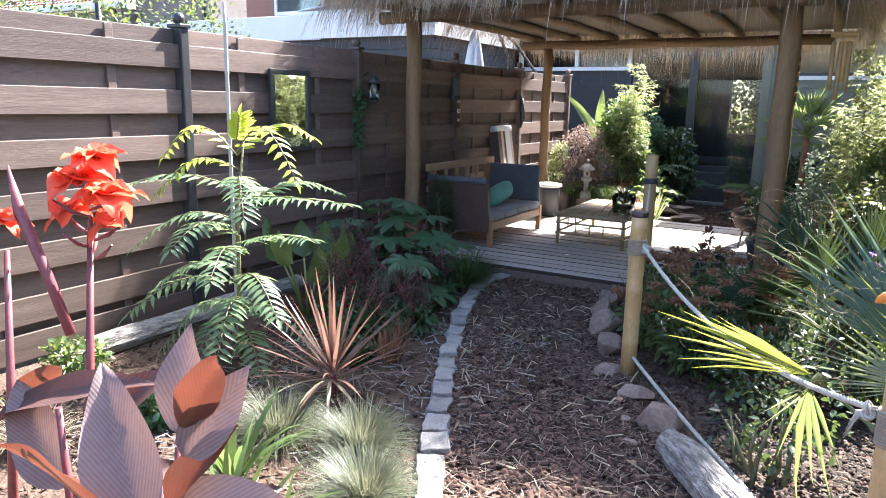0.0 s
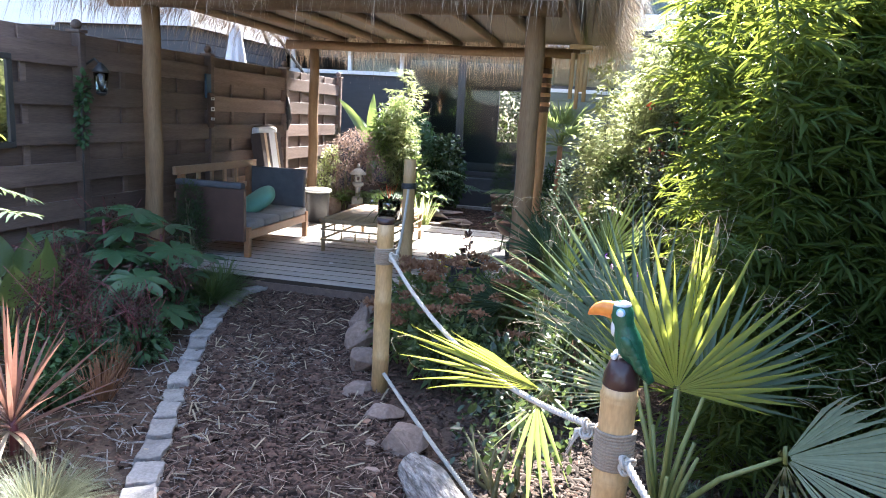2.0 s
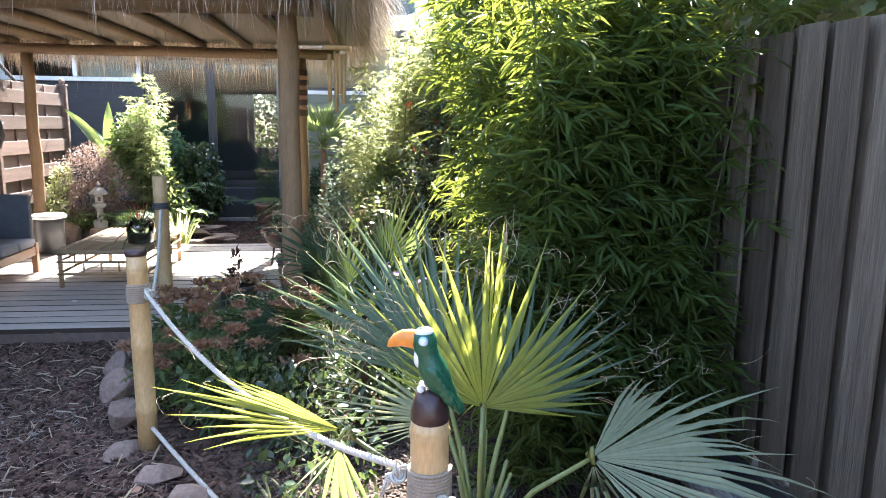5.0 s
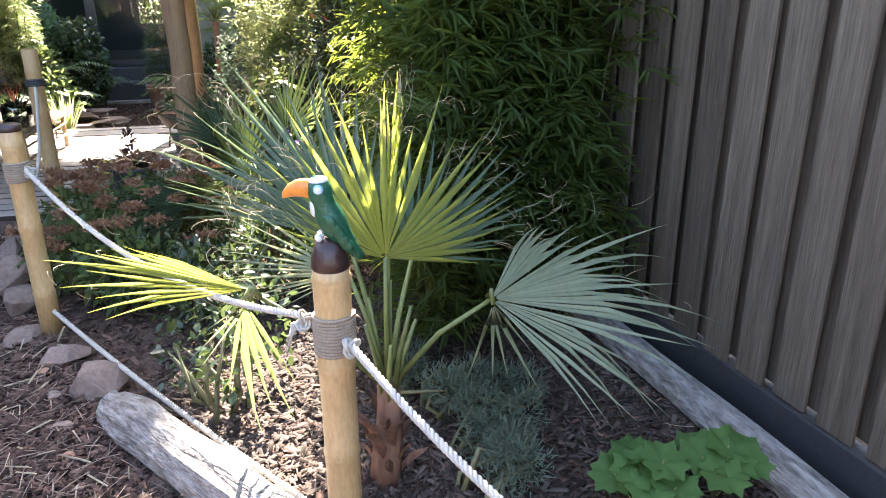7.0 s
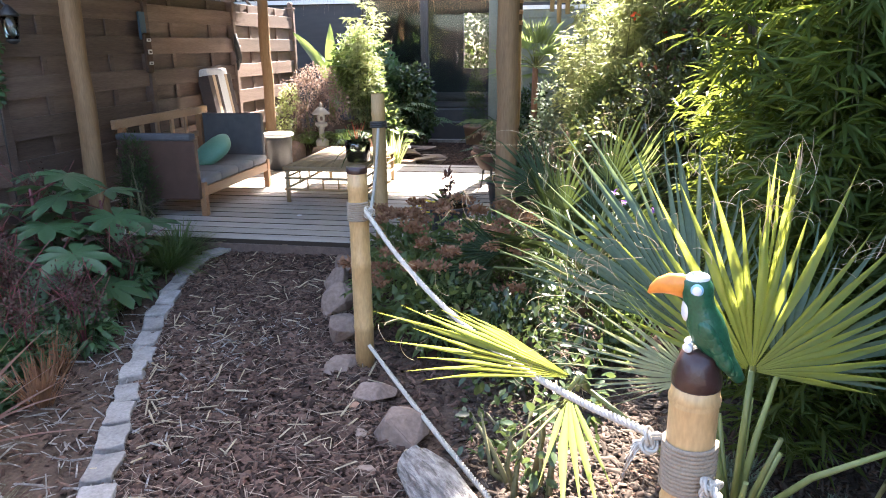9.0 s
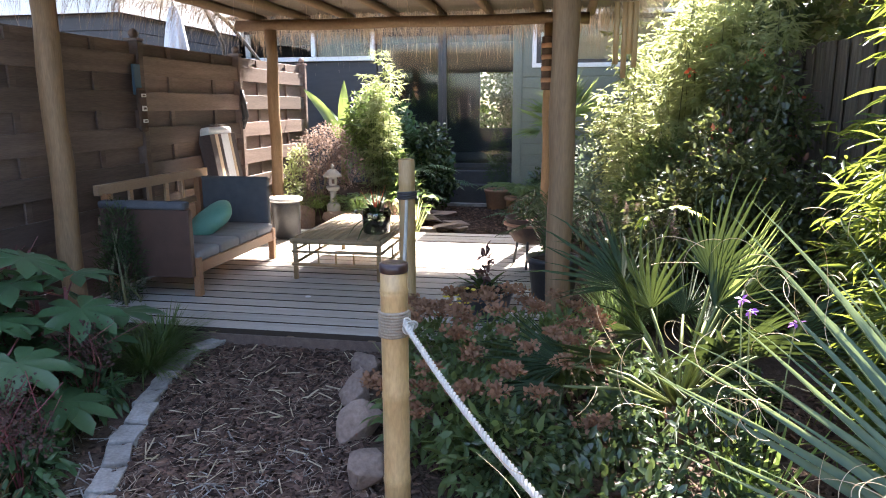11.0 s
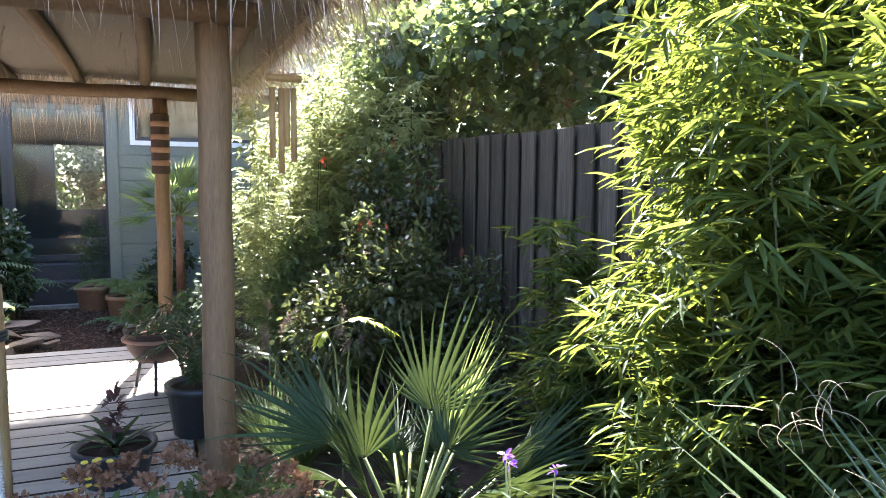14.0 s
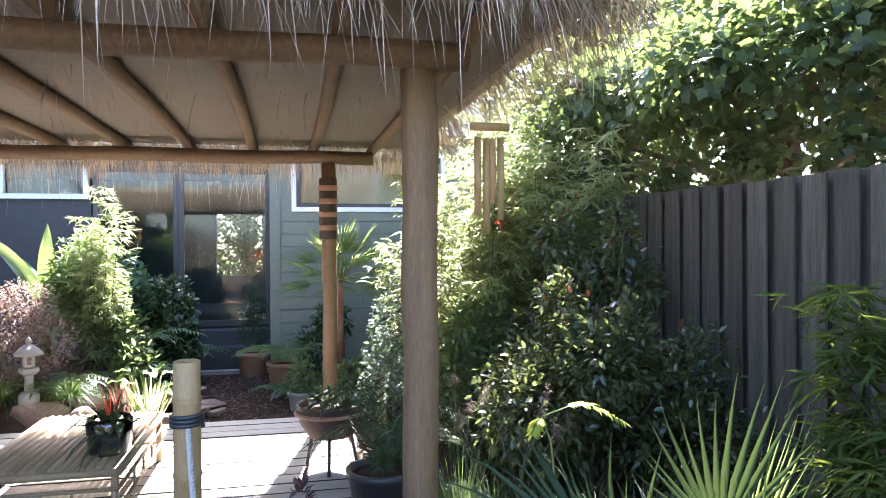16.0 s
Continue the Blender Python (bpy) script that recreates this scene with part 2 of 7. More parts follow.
    "table_bamboo": surface("table_bamboo", [(0.2, 0.125, 0.06), (0.36, 0.255, 0.14)], 3, (4, 1, 4), rough=0.55, bump=0.2, fine=40, vary=0.2),
    "granite": surface("granite", [(0.19, 0.18, 0.165), (0.33, 0.315, 0.29)], 16, rough=0.95, bump=0.6, fine=130, vary=0),
    "terracotta": surface("terracotta", [(0.3, 0.15, 0.09), (0.42, 0.24, 0.15)], 8, rough=0.85, bump=0.3, vary=0.1),
    "pot_dark": surface("pot_dark", [(0.025, 0.025, 0.027), (0.05, 0.05, 0.052)], 8, rough=0.35, bump=0.08, vary=0.1),
    "pot_grey": surface("pot_grey", [(0.33, 0.31, 0.28), (0.46, 0.44, 0.4)], 8, rough=0.8, bump=0.3, vary=0.1),
    "rust": surface("rust", [(0.045, 0.035, 0.03), (0.12, 0.07, 0.05)], 8, rough=0.8, bump=0.3, vary=0, metal=0.3),
    "wax_dark": surface("wax_dark", [(0.028, 0.014, 0.012), (0.06, 0.03, 0.025)], 12, rough=0.3, bump=0.3, vary=0),
    "bird_green": surface("bird_green", [(0.006, 0.05, 0.024), (0.018, 0.105, 0.05)], 60, rough=0.32, bump=0.6, dist=0.004, fine=160, vary=0),
    "bird_white": surface("bird_white", [(0.72, 0.72, 0.72), (0.82, 0.82, 0.82)], 30, rough=0.35, bump=0.1, vary=0),
    "bird_blue": surface("bird_blue", [(0.2, 0.42, 0.62), (0.32, 0.55, 0.72)], 30, rough=0.35, bump=0.1, vary=0),
    "bird_beak": surface("bird_beak", [(0.72, 0.16, 0.03), (0.86, 0.33, 0.05)], 9, rough=0.3, bump=0.1, vary=0),
    "bird_black": surface("bird_black", [(0.012, 0.012, 0.014), (0.025, 0.025, 0.025)], 30, rough=0.35, bump=0.1, vary=0),
    # dark green leaf, lowered further to carry the shade over its bed
    "lf_palm_dark_shade": leafy("lf_palm_dark_shade", (0.016, 0.032, 0.013), (0.042, 0.066, 0.026), (0.26, 0.36, 0.05), 0.09, rough=0.55, spec=0.15),
    "petiole": surface("petiole", [(0.08, 0.11, 0.03), (0.2, 0.22, 0.07)], 5, (1, 1, 0.3), rough=0.45, bump=0.15, vary=0.25),
    "culm_green": surface("culm_green", [(0.03, 0.04, 0.014), (0.075, 0.085, 0.035)], 6, (1, 1, 0.3), rough=0.8, bump=0.2, vary=0.2),
    "hose": surface("hose", [(0.02, 0.02, 0.022), (0.04, 0.04, 0.042)], 8, rough=0.75, bump=0.3, vary=0),
    "blue_paint": surface("blue_paint", [(0.03, 0.07, 0.12), (0.06, 0.12, 0.18)], 8, rough=0.6, bump=0.1, vary=0),
    "window_glass": glassy("window_glass", body=0.0),
    "jar_glass": glassy("jar_glass", (0.75, 0.82, 0.78), body=0.05),
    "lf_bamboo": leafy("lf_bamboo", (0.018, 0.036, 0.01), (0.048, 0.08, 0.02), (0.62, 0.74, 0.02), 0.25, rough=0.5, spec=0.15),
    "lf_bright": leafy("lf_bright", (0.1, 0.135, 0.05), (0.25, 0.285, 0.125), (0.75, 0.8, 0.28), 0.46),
    "lf_palm": leafy("lf_palm", (0.1, 0.14, 0.03), (0.2, 0.25, 0.06), (0.8, 0.84, 0.03), 0.5, rough=0.4),
    "lf_palm_blue": leafy("lf_palm_blue", (0.05, 0.088, 0.055), (0.12, 0.17, 0.105), (0.4, 0.52, 0.14), 0.26, rough=0.42, spec=0.3),
    "lf_palm_silver": leafy("lf_palm_silver", (0.19, 0.225, 0.13), (0.34, 0.37, 0.23), (0.46, 0.5, 0.16), 0.28, rough=0.45),
    "lf_mantle": leafy("lf_mantle", (0.045, 0.11, 0.03), (0.11, 0.2, 0.055), (0.3, 0.5, 0.08), 0.3, rough=0.6, spec=0.2),
    "palm_trunk": surface("palm_trunk", [(0.06, 0.025, 0.016), (0.17, 0.075, 0.045), (0.3, 0.17, 0.1)], 14, (1, 1, 0.35), rough=0.85, bump=0.8, dist=0.012, fine=60, vary=0.25),
    "lf_dark": leafy("lf_dark", (0.022, 0.042, 0.02), (0.06, 0.095, 0.04), (0.2, 0.28, 0.05), 0.25, rough=0.25, spec=0.6),
    "lf_fan": leafy("lf_fan", (0.04, 0.075, 0.025), (0.1, 0.15, 0.055), (0.5, 0.62, 0.12), 0.38, rough=0.4, spec=0.3),
    "lf_camellia": leafy("lf_camellia", (0.034, 0.05, 0.022), (0.085, 0.1, 0.045), (0.38, 0.44, 0.08), 0.32, rough=0.22, spec=0.6),
    "lf_seed": leafy("lf_seed", (0.045, 0.026, 0.022), (0.1, 0.06, 0.05), (0.25, 0.12, 0.08), 0.25, rough=0.7, spec=0.2),
    "lf_mid": leafy("lf_mid", (0.045, 0.08, 0.03), (0.11, 0.165, 0.06), (0.38, 0.48, 0.08), 0.4),
    # kept dark: shade inside the tree crown is put into this leaf colour
    "lf_vine": leafy("lf_vine", (0.022, 0.04, 0.018), (0.055, 0.088, 0.035), (0.36, 0.46, 0.08), 0.34),
    "lf_sumac": leafy("lf_sumac", (0.085, 0.145, 0.075), (0.18, 0.26, 0.135), (0.45, 0.58, 0.2), 0.38, rough=0.4),
    "lf_sumac_young": leafy("lf_sumac_young", (0.25, 0.33, 0.03), (0.42, 0.48, 0.06), (0.72, 0.75, 0.06), 0.5, rough=0.4),
    "lf_festuca": leafy("lf_festuca", (0.05, 0.07, 0.045), (0.165, 0.175, 0.11), (0.34, 0.34, 0.18), 0.28),
    "lf_grass": leafy("lf_grass", (0.05, 0.095, 0.025), (0.12, 0.18, 0.06), (0.3, 0.42, 0.08), 0.35),
    "lf_cordyline": leafy("lf_cordyline", (0.085, 0.042, 0.036), (0.21, 0.115, 0.09), (0.5, 0.22, 0.14), 0.28, rough=0.35),
    # plain canna leaf, then copies with sky sheen and backlight put into colour
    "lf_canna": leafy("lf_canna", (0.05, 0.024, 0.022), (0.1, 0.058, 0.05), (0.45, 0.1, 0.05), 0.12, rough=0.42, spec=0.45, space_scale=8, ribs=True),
    "lf_canna_sheen": leafy("lf_canna_sheen", (0.14, 0.085, 0.075), (0.25, 0.185, 0.17), (0.45, 0.2, 0.14), 0.12, rough=0.5, spec=0.3, space_scale=8, ribs=True),
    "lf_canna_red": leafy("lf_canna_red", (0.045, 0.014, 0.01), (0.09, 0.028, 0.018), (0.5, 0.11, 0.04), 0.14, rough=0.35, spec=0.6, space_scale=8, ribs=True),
    "petal": leafy("petal", (0.75, 0.08, 0.04), (0.88, 0.17, 0.08), (0.95, 0.2, 0.08), 0.35, rough=0.5),
    "petal_purple": leafy("petal_purple", (0.16, 0.05, 0.3), (0.28, 0.1, 0.45), (0.4, 0.15, 0.6), 0.35, rough=0.5),
    "petal_yellow": surface("petal_yellow", [(0.6, 0.4, 0.03), (0.8, 0.6, 0.08)], 40, rough=0.6, bump=0.3, vary=0.1),
    "lf_castor": leafy("lf_castor", (0.03, 0.08, 0.035), (0.08, 0.15, 0.065), (0.15, 0.3, 0.06), 0.3, rough=0.35),
    "lf_banana": leafy("lf_banana", (0.04, 0.085, 0.025), (0.1, 0.17, 0.055), (0.42, 0.52, 0.1), 0.35, rough=0.35),
    "lf_rust": leafy("lf_rust", (0.19, 0.1, 0.058), (0.34, 0.19, 0.115), (0.4, 0.2, 0.1), 0.25, rough=0.85, spec=0.1),
    "lf_pink": leafy("lf_pink", (0.11, 0.07, 0.055), (0.3, 0.21, 0.17), (0.45, 0.3, 0.22), 0.3, rough=0.7),
    "lf_dry": leafy("lf_dry", (0.36, 0.28, 0.17), (0.56, 0.47, 0.33), (0.5, 0.4, 0.2), 0.3, rough=0.8),
    "lf_sage": leafy("lf_sage", (0.08, 0.11, 0.075), (0.16, 0.2, 0.14), (0.22, 0.3, 0.14), 0.22, rough=0.7),
    "lf_lime": leafy("lf_lime", (0.1, 0.19, 0.04), (0.2, 0.31, 0.09), (0.5, 0.65, 0.1), 0.4),
}

# ---- builders ----


def root(name, x=0.0, y=0.0, z=0.0, label="", category="", group="", kind=""):
    ob = new(name)
    ob.location = (x, y, z)
    ob.empty_display_size = 0.1
    return tagged(ob, label, category, group, kind)


def put(name, mesh, parent=None, label="", at=None):
    ob = new(name, mesh)
    if parent is not None:
        ob.parent = parent
    if at is not None:
        ob.matrix_basis = at
    if label:
        tagged(ob, label)
    return ob


def part(name, bm, material, parent=None, label="", smooth=False, at=None):
    me = bpy.data.meshes.new(name)
    bmesh.ops.recalc_face_normals(bm, faces=bm.faces)
    bm.to_mesh(me)
    bm.free()
    for m in material if isinstance(material, (list, tuple)) else [material]:
        me.materials.append(m)
    if smooth:
        me.polygons.foreach_set("use_smooth", [True] * len(me.polygons))
    return put(name, me, parent, label, at)


def raw_mesh(name, verts, faces, material, smooth=False):
    me = bpy.data.meshes.new(name)
    verts = np.asarray(verts, dtype=np.float32)
    faces = np.asarray(faces, dtype=np.int32)
    k = faces.shape[1]
    me.vertices.add(len(verts))
    me.vertices.foreach_set("co", verts.ravel())
    me.loops.add(faces.size)
    me.loops.foreach_set("vertex_index", faces.ravel())
    me.polygons.add(len(faces))
    me.polygons.foreach_set("loop_start", np.arange(0, faces.size, k, dtype=np.int32))
    me.update(calc_edges=True)
    me.materials.append(material)
    if smooth:
        me.polygons.foreach_set("use_smooth", [True] * len(me.polygons))
    return me


def rawpart(name, verts, faces, material, parent=None, label="", smooth=False):
    return put(name, raw_mesh(name, verts, faces, material, smooth), parent, label)


def box(bm, x0, x1, y0, y1, z0, z1, bevel=0.0, m=None):
    r = bmesh.ops.create_cube(bm, size=1.0)
    vs = r["verts"]
    bmesh.ops.scale(bm, vec=(x1 - x0, y1 - y0, z1 - z0), verts=vs)
    bmesh.ops.translate(bm, vec=((x0 + x1) / 2, (y0 + y1) / 2, (z0 + z1) / 2), verts=vs)
    if m is not None:
        bmesh.ops.transform(bm, matrix=m, verts=vs)
    if bevel:
        es = {e for v in vs for e in v.link_edges}
        bmesh.ops.bevel(bm, geom=list(es), offset=bevel, segments=2, affect="EDGES", profile=0.5)


def boxed(name, x0, x1, y0, y1, z0, z1, material, parent=None, bevel=0.004, label="", m=None):
    bm = bmesh.new()
    box(bm, x0, x1, y0, y1, z0, z1, bevel, m)
    return part(name, bm, material, parent, label)


def tube(bm, pts, radii, seg=10, cap=True, wob=0.0):
    pts = [Vector(p) for p in pts]
    if isinstance(radii, (int, float)):
        radii = [radii] * len(pts)
    rings = []
    side = None
    for i, p in enumerate(pts):
        d = (pts[min(i + 1, len(pts) - 1)] - pts[max(i - 1, 0)]).normalized()
        if side is None:
            side = d.orthogonal().normalized()
        side = (side - d * side.dot(d)).normalized()
        up = d.cross(side)
        ring = []
        for k in range(seg):
            a = 2 * math.pi * k / seg
            r = radii[i] * (1 + (wob * noise.noise(Vector((p.x * 5 + 3 * math.cos(a), p.y * 5 + 3 * math.sin(a), p.z * 5))) if wob else 0))
            ring.append(bm.verts.new(p + (side * math.cos(a) + up * math.sin(a)) * r))
        rings.append(ring)
    for a, b in zip(rings, rings[1:]):
        for k in range(seg):
            bm.faces.new((a[k], a[(k + 1) % seg], b[(k + 1) % seg], b[k]))
    if cap:
        bm.faces.new(rings[0][::-1])
        bm.faces.new(rings[-1])


def lathe(bm, prof, cx=0.0, cy=0.0, seg=20, mat_index=0):
    """A turned body from (radius, height) pairs."""
    rings = [[bm.verts.new((cx + r * math.cos(2 * math.pi * k / seg), cy + r * math.sin(2 * math.pi * k / seg), z)) for k in range(seg)] for r, z in prof]
    for a, b in zip(rings, rings[1:]):
        for k in range(seg):
            bm.faces.new((a[k], a[(k + 1) % seg], b[(k + 1) % seg], b[k])).material_index = mat_index
    for ring, flip in ((rings[0], True), (rings[-1], False)):
        bm.faces.new(ring[::-1] if flip else ring).material_index = mat_index


def lathed(name, prof, material, parent=None, cx=0.0, cy=0.0, seg=20, label=""):
    bm = bmesh.new()
    lathe(bm, prof, cx, cy, seg)
    ob = part(name, bm, material, parent, label)
    ob.data.polygons.foreach_set("use_smooth", [len(p.vertices) == 4 for p in ob.data.polygons])
    return ob


def tubed(name, pts, radii, material, parent=None, seg=10, label="", wob=0.0):
    bm = bmesh.new()
    tube(bm, pts, radii, seg, wob=wob)
    ob = part(name, bm, material, parent, label)
    ob.data.polygons.foreach_set("use_smooth", [len(p.vertices) == 4 for p in ob.data.polygons])
    return ob


def boulder(name, x, y, z, sx, sy, sz, material, parent=None, seed=0, label="", turn=0.0, flat=False):
    """A broken stone: the hull of a few scattered points, edges worn."""
    rnd = random.Random(seed)
    bm = bmesh.new()
    for _ in range(20 if not flat else 14):
        v = Vector((rnd.gauss(0, 1), rnd.gauss(0, 1), rnd.gauss(0, 1))).normalized()
        if flat:
            v.z = 0.6 if v.z > 0 else -0.6
        bm.verts.new((v.x * rnd.uniform(0.8, 1.15), v.y * rnd.uniform(0.8, 1.15), v.z * rnd.uniform(0.85, 1.05)))
    hull = bmesh.ops.convex_hull(bm, input=bm.verts)
    bmesh.ops.delete(bm, geom=list({g for g in hull["geom_interior"] + hull["geom_unused"] if isinstance(g, bmesh.types.BMVert)}), context="VERTS")
    bmesh.ops.bevel(bm, geom=list(bm.edges), offset=0.07, segments=2, affect="EDGES", profile=0.6)
    for v in bm.verts:
        v.co *= 1 + 0.07 * noise.noise(v.co * 2.5 + Vector((seed, 0, 0)))
    bmesh.ops.transform(bm, matrix=pose(x, y, z, 0, 0, turn) @ Matrix.Diagonal((sx, sy, sz, 1)), verts=bm.verts)
    return part(name, bm, material, parent, label)


rng = np.random.default_rng(7)


def unit(v):
    return v / np.maximum(np.linalg.norm(v, axis=-1, keepdims=True), 1e-9)


def spread(template, faces, origin, along, normal, length, width):
    """Copies of a leaf laid out at many places: along is its length, normal its upper side."""
    n = len(origin)
    y = unit(along)
    x = unit(np.cross(y, normal))
    z = np.cross(x, y)
    t = template[None]
    v = origin[:, None] + t[..., 0:1] * (x * width[:, None])[:, None] + t[..., 1:2] * (y * length[:, None])[:, None] + t[..., 2:3] * (z * length[:, None])[:, None]
    f = faces[None] + (np.arange(n) * len(template))[:, None, None]
    return v.reshape(-1, 3), f.reshape(-1, faces.shape[1])


# slender leaf, bent down at the tip; oval leaf; pointed strip
LANCE = (np.array([(0, 0, 0), (-.5, .3, .02), (0, .3, -.03), (.5, .3, .02), (-.32, .65, -.02), (0, .65, -.06), (.32, .65, -.02), (0, 1, -.16)]),
         np.array([(0, 2, 1), (0, 3, 2), (1, 2, 5), (1, 5, 4), (2, 3, 6), (2, 6, 5), (4, 5, 7), (5, 6, 7)]))
OVAL = (np.array([(0, 0, 0), (-.42, .25, .03), (0, .25, -.02), (.42, .25, .03), (-.45, .6, .03), (0, .6, -.03), (.45, .6, .03), (0, 1, -.08)]),
        np.array([(0, 2, 1), (0, 3, 2), (1, 2, 5), (1, 5, 4), (2, 3, 6), (2, 6, 5), (4, 5, 7), (5, 6, 7)]))
_vl = [(math.sin(a) * r, 0.45 - math.cos(a) * r * 0.55, 0.05 * math.cos(3 * a)) for a, r in ((0.35, .8), (0.9, .95), (1.35, .75), (1.8, 1.05), (2.3, .75), (3.14, 1.1), (-2.3, .75), (-1.8, 1.05), (-1.35, .75), (-.9, .95), (-.35, .8))]
LOBED = (np.array([(0, 0.12, 0)] + [(a * 0.5, b, c) for a, b, c in _vl]), np.array([(0, i, i + 1) for i in range(1, 11)]))


def blades(origin, direction, length, width, droop, seg=4, face=None):
    """Strips that rise along a direction and droop under their own weight."""
    n = len(origin)
    d = unit(direction)
    side = unit(np.cross(d, np.array([0, 0, 1.0]) + 1e-3 * rng.normal(size=(n, 3)))) if face is None else face
    t = np.linspace(0, 1, seg + 1)
    verts = []
    for s in t:
        p = origin + d * (length * s)[:, None]
        p[:, 2] -= droop * length * s ** 2.2
        w = width * (1 - s ** 2.5) * min(1, 0.5 + 2 * s)
        verts += [p - side * w[:, None] / 2, p + side * w[:, None] / 2]
    v = np.stack(verts, 1)
    k = 2 * (seg + 1)
    f = np.array([(2 * i, 2 * i + 1, 2 * i + 3, 2 * i + 2) for i in range(seg)])
    fa = f[None] + (np.arange(n) * k)[:, None, None]
    return v.reshape(-1, 3), fa.reshape(-1, 4)


def tuft(name, x, y, z, count, length, width, spread_deg, droop, material, label, category="grass", group="", base=0.05, thing="foliage"):
    ob = root(name, x, y, z, label, category, group)
    a = rng.uniform(0, 2 * np.pi, count)
    lean = np.radians(spread_deg) * np.sqrt(rng.uniform(0, 1, count))
    d = np.stack([np.sin(lean) * np.cos(a), np.sin(lean) * np.sin(a), np.cos(lean)], 1)
    o = np.stack([base * np.cos(a) * rng.uniform(0, 1, count), base * np.sin(a) * rng.uniform(0, 1, count), np.full(count, -0.01)], 1)
    v, f = blades(o, d, length * rng.uniform(0.55, 1.1, count), width * rng.uniform(0.7, 1.2, count), droop * rng.uniform(0.5, 1.4, count))
    rawpart(thing, v, f, material, ob)
    return ob


def cloud(centres, radii, count, length, width, leaf, droop=0.3, shell=0.55, out=0.8):
    """Leaves through several uneven lumps, denser to the outside."""
    centres, radii = np.asarray(centres, float), np.asarray(radii, float)
    vol = radii.prod(1) ** 0.67
    pick = rng.choice(len(centres), count, p=vol / vol.sum())
    d = unit(rng.normal(size=(count, 3)))
    r = (shell + (1 - shell) * rng.uniform(0, 1, count)) * rng.uniform(0.75, 1.08, count)
    o = centres[pick] + d * r[:, None] * radii[pick]
    along = unit(d * out + rng.normal(size=(count, 3)) * 0.6 + np.array([0, 0, -droop]))
    nor = unit(np.array([0, 0, 1.0]) + rng.normal(size=(count, 3)) * 0.5)
    k = rng.uniform(0.6, 1.15, count)
    return spread(leaf[0], leaf[1], o, along, nor, length * k, width * k)


def shrub(name, x, y, z, lumps, count, length, width, leaf, material, label, category="shrub", droop=0.3, stems=7, stem_mat="stem", crown="crown", group=""):
    ob = root(name, x, y, z, label, category, group)
    c = [l[0] for l in lumps]
    r = [l[1] for l in lumps]
    for i in range(stems):
        bm = bmesh.new()
        l = lumps[i % len(lumps)]
        top = Vector(l[0]) + Vector(rng.normal(size=3) * 0.4) * min(l[1])
        b = Vector(rng.normal(size=3) * 0.06)
        b.z = -0.03
        mid = (b + top) / 2 + Vector(rng.normal(size=3) * 0.05)
        tube(bm, [b, mid, top], [0.014, 0.01, 0.004], 5)
        part("stem", bm, M[stem_mat], ob, smooth=True)
    v, f = cloud(c, r, count, length, width, leaf, droop)
    v[:, 2] = np.maximum(v[:, 2], 0.01 - z * 0)
    rawpart(crown, v, f, material, ob)
    return ob


def fan_blade(n, length, arc, material, parent, at, split=0.55, droop=0.25, thread=True, name="frond", cup=0.25):
    """A palmate palm leaf: folded segments that spread from the hastula, free beyond the split; at places its base, +y its axis, +z its upper side."""
    vs, fs = [], []
    for i in range(n):
        if n > 20 and random.random() < 0.08:
            continue
        u = (i + 0.5) / n * 2 - 1
        a = u * arc / 2
        L = length * (1 - 0.35 * abs(u) ** 2) * random.uniform(0.78, 1.1)
        half = arc / n / 2
        dr = droop * random.uniform(0.1, 2.4) + (0.5 if random.random() < 0.1 else 0)
        kink = random.gauss(0, 0.05)
        a += random.gauss(0, 0.22) * half
        base = len(vs)
        for s in (0.03, 0.25, split, 0.75, 0.9, 1.0):
            wide = (1.02 - 0.12 * s) * L * s * math.tan(half) if s <= split else 0.93 * L * split * math.tan(half) * (1 - (s - split) / (1 - split)) ** 1.15
            z = -cup * L * (abs(u) ** 1.5) * s * 0.5 - dr * L * max(0, s - 0.45) ** 2
            aa = a + kink * max(0, s - split)
            cx, cy = math.sin(aa) * L * s, math.cos(aa) * L * s
            px, py = math.cos(a) * wide, -math.sin(a) * wide
            vs += [(cx - px, cy - py, z + wide * 0.7), (cx, cy, z - wide * 0.7), (cx + px, cy + py, z + wide * 0.7)]
        for k in range(5):
            b = base + 3 * k
            fs += [(b, b + 1, b + 4, b + 3), (b + 1, b + 2, b + 5, b + 4)]
    me = raw_mesh(name, np.array(vs), np.array(fs), material)
    return put(name, me, parent, "", at)


def threads(parent, at, n, length, arc, material):
    o, d = [], []
    for i in range(n):
        a = random.uniform(-arc / 2, arc / 2)
        r = length * random.uniform(0.6, 0.98)
        o.append((math.sin(a) * r, math.cos(a) * r, 0.0))
        d.append((math.sin(a) + random.uniform(-0.8, 0.8), math.cos(a) + random.uniform(-0.8, 0.4), random.uniform(-0.5, 0.9)))
    bm = bmesh.new()
    for p, q in zip(o, d):
        p, q = Vector(p), Vector(q).normalized()
        s = Vector((random.uniform(-1, 1), random.uniform(-1, 1), random.uniform(-1, 1))) * 0.05
        side = q.cross(s).normalized()
        line = []
        random_reach = random.uniform(0.03, 0.075)
        for k in range(10):
            w = k / 9
            line.append(p + q * random_reach * math.sin(w * 1.9) + side * 0.03 * (1 - math.cos(w * 2.6)) + s * w * w)
        tube(bm, line, [0.0009 - 0.00007 * k for k in range(10)], 3)
    return tagged(part("threads", bm, material, parent, "curled dry leaf threads", at=at), kind="stuff")


def frame_at(p, axis, up):
    """A pose at p with +y along axis and +z as near to up as can be."""
    y = Vector(axis).normalized()
    x = y.cross(Vector(up)).normalized()
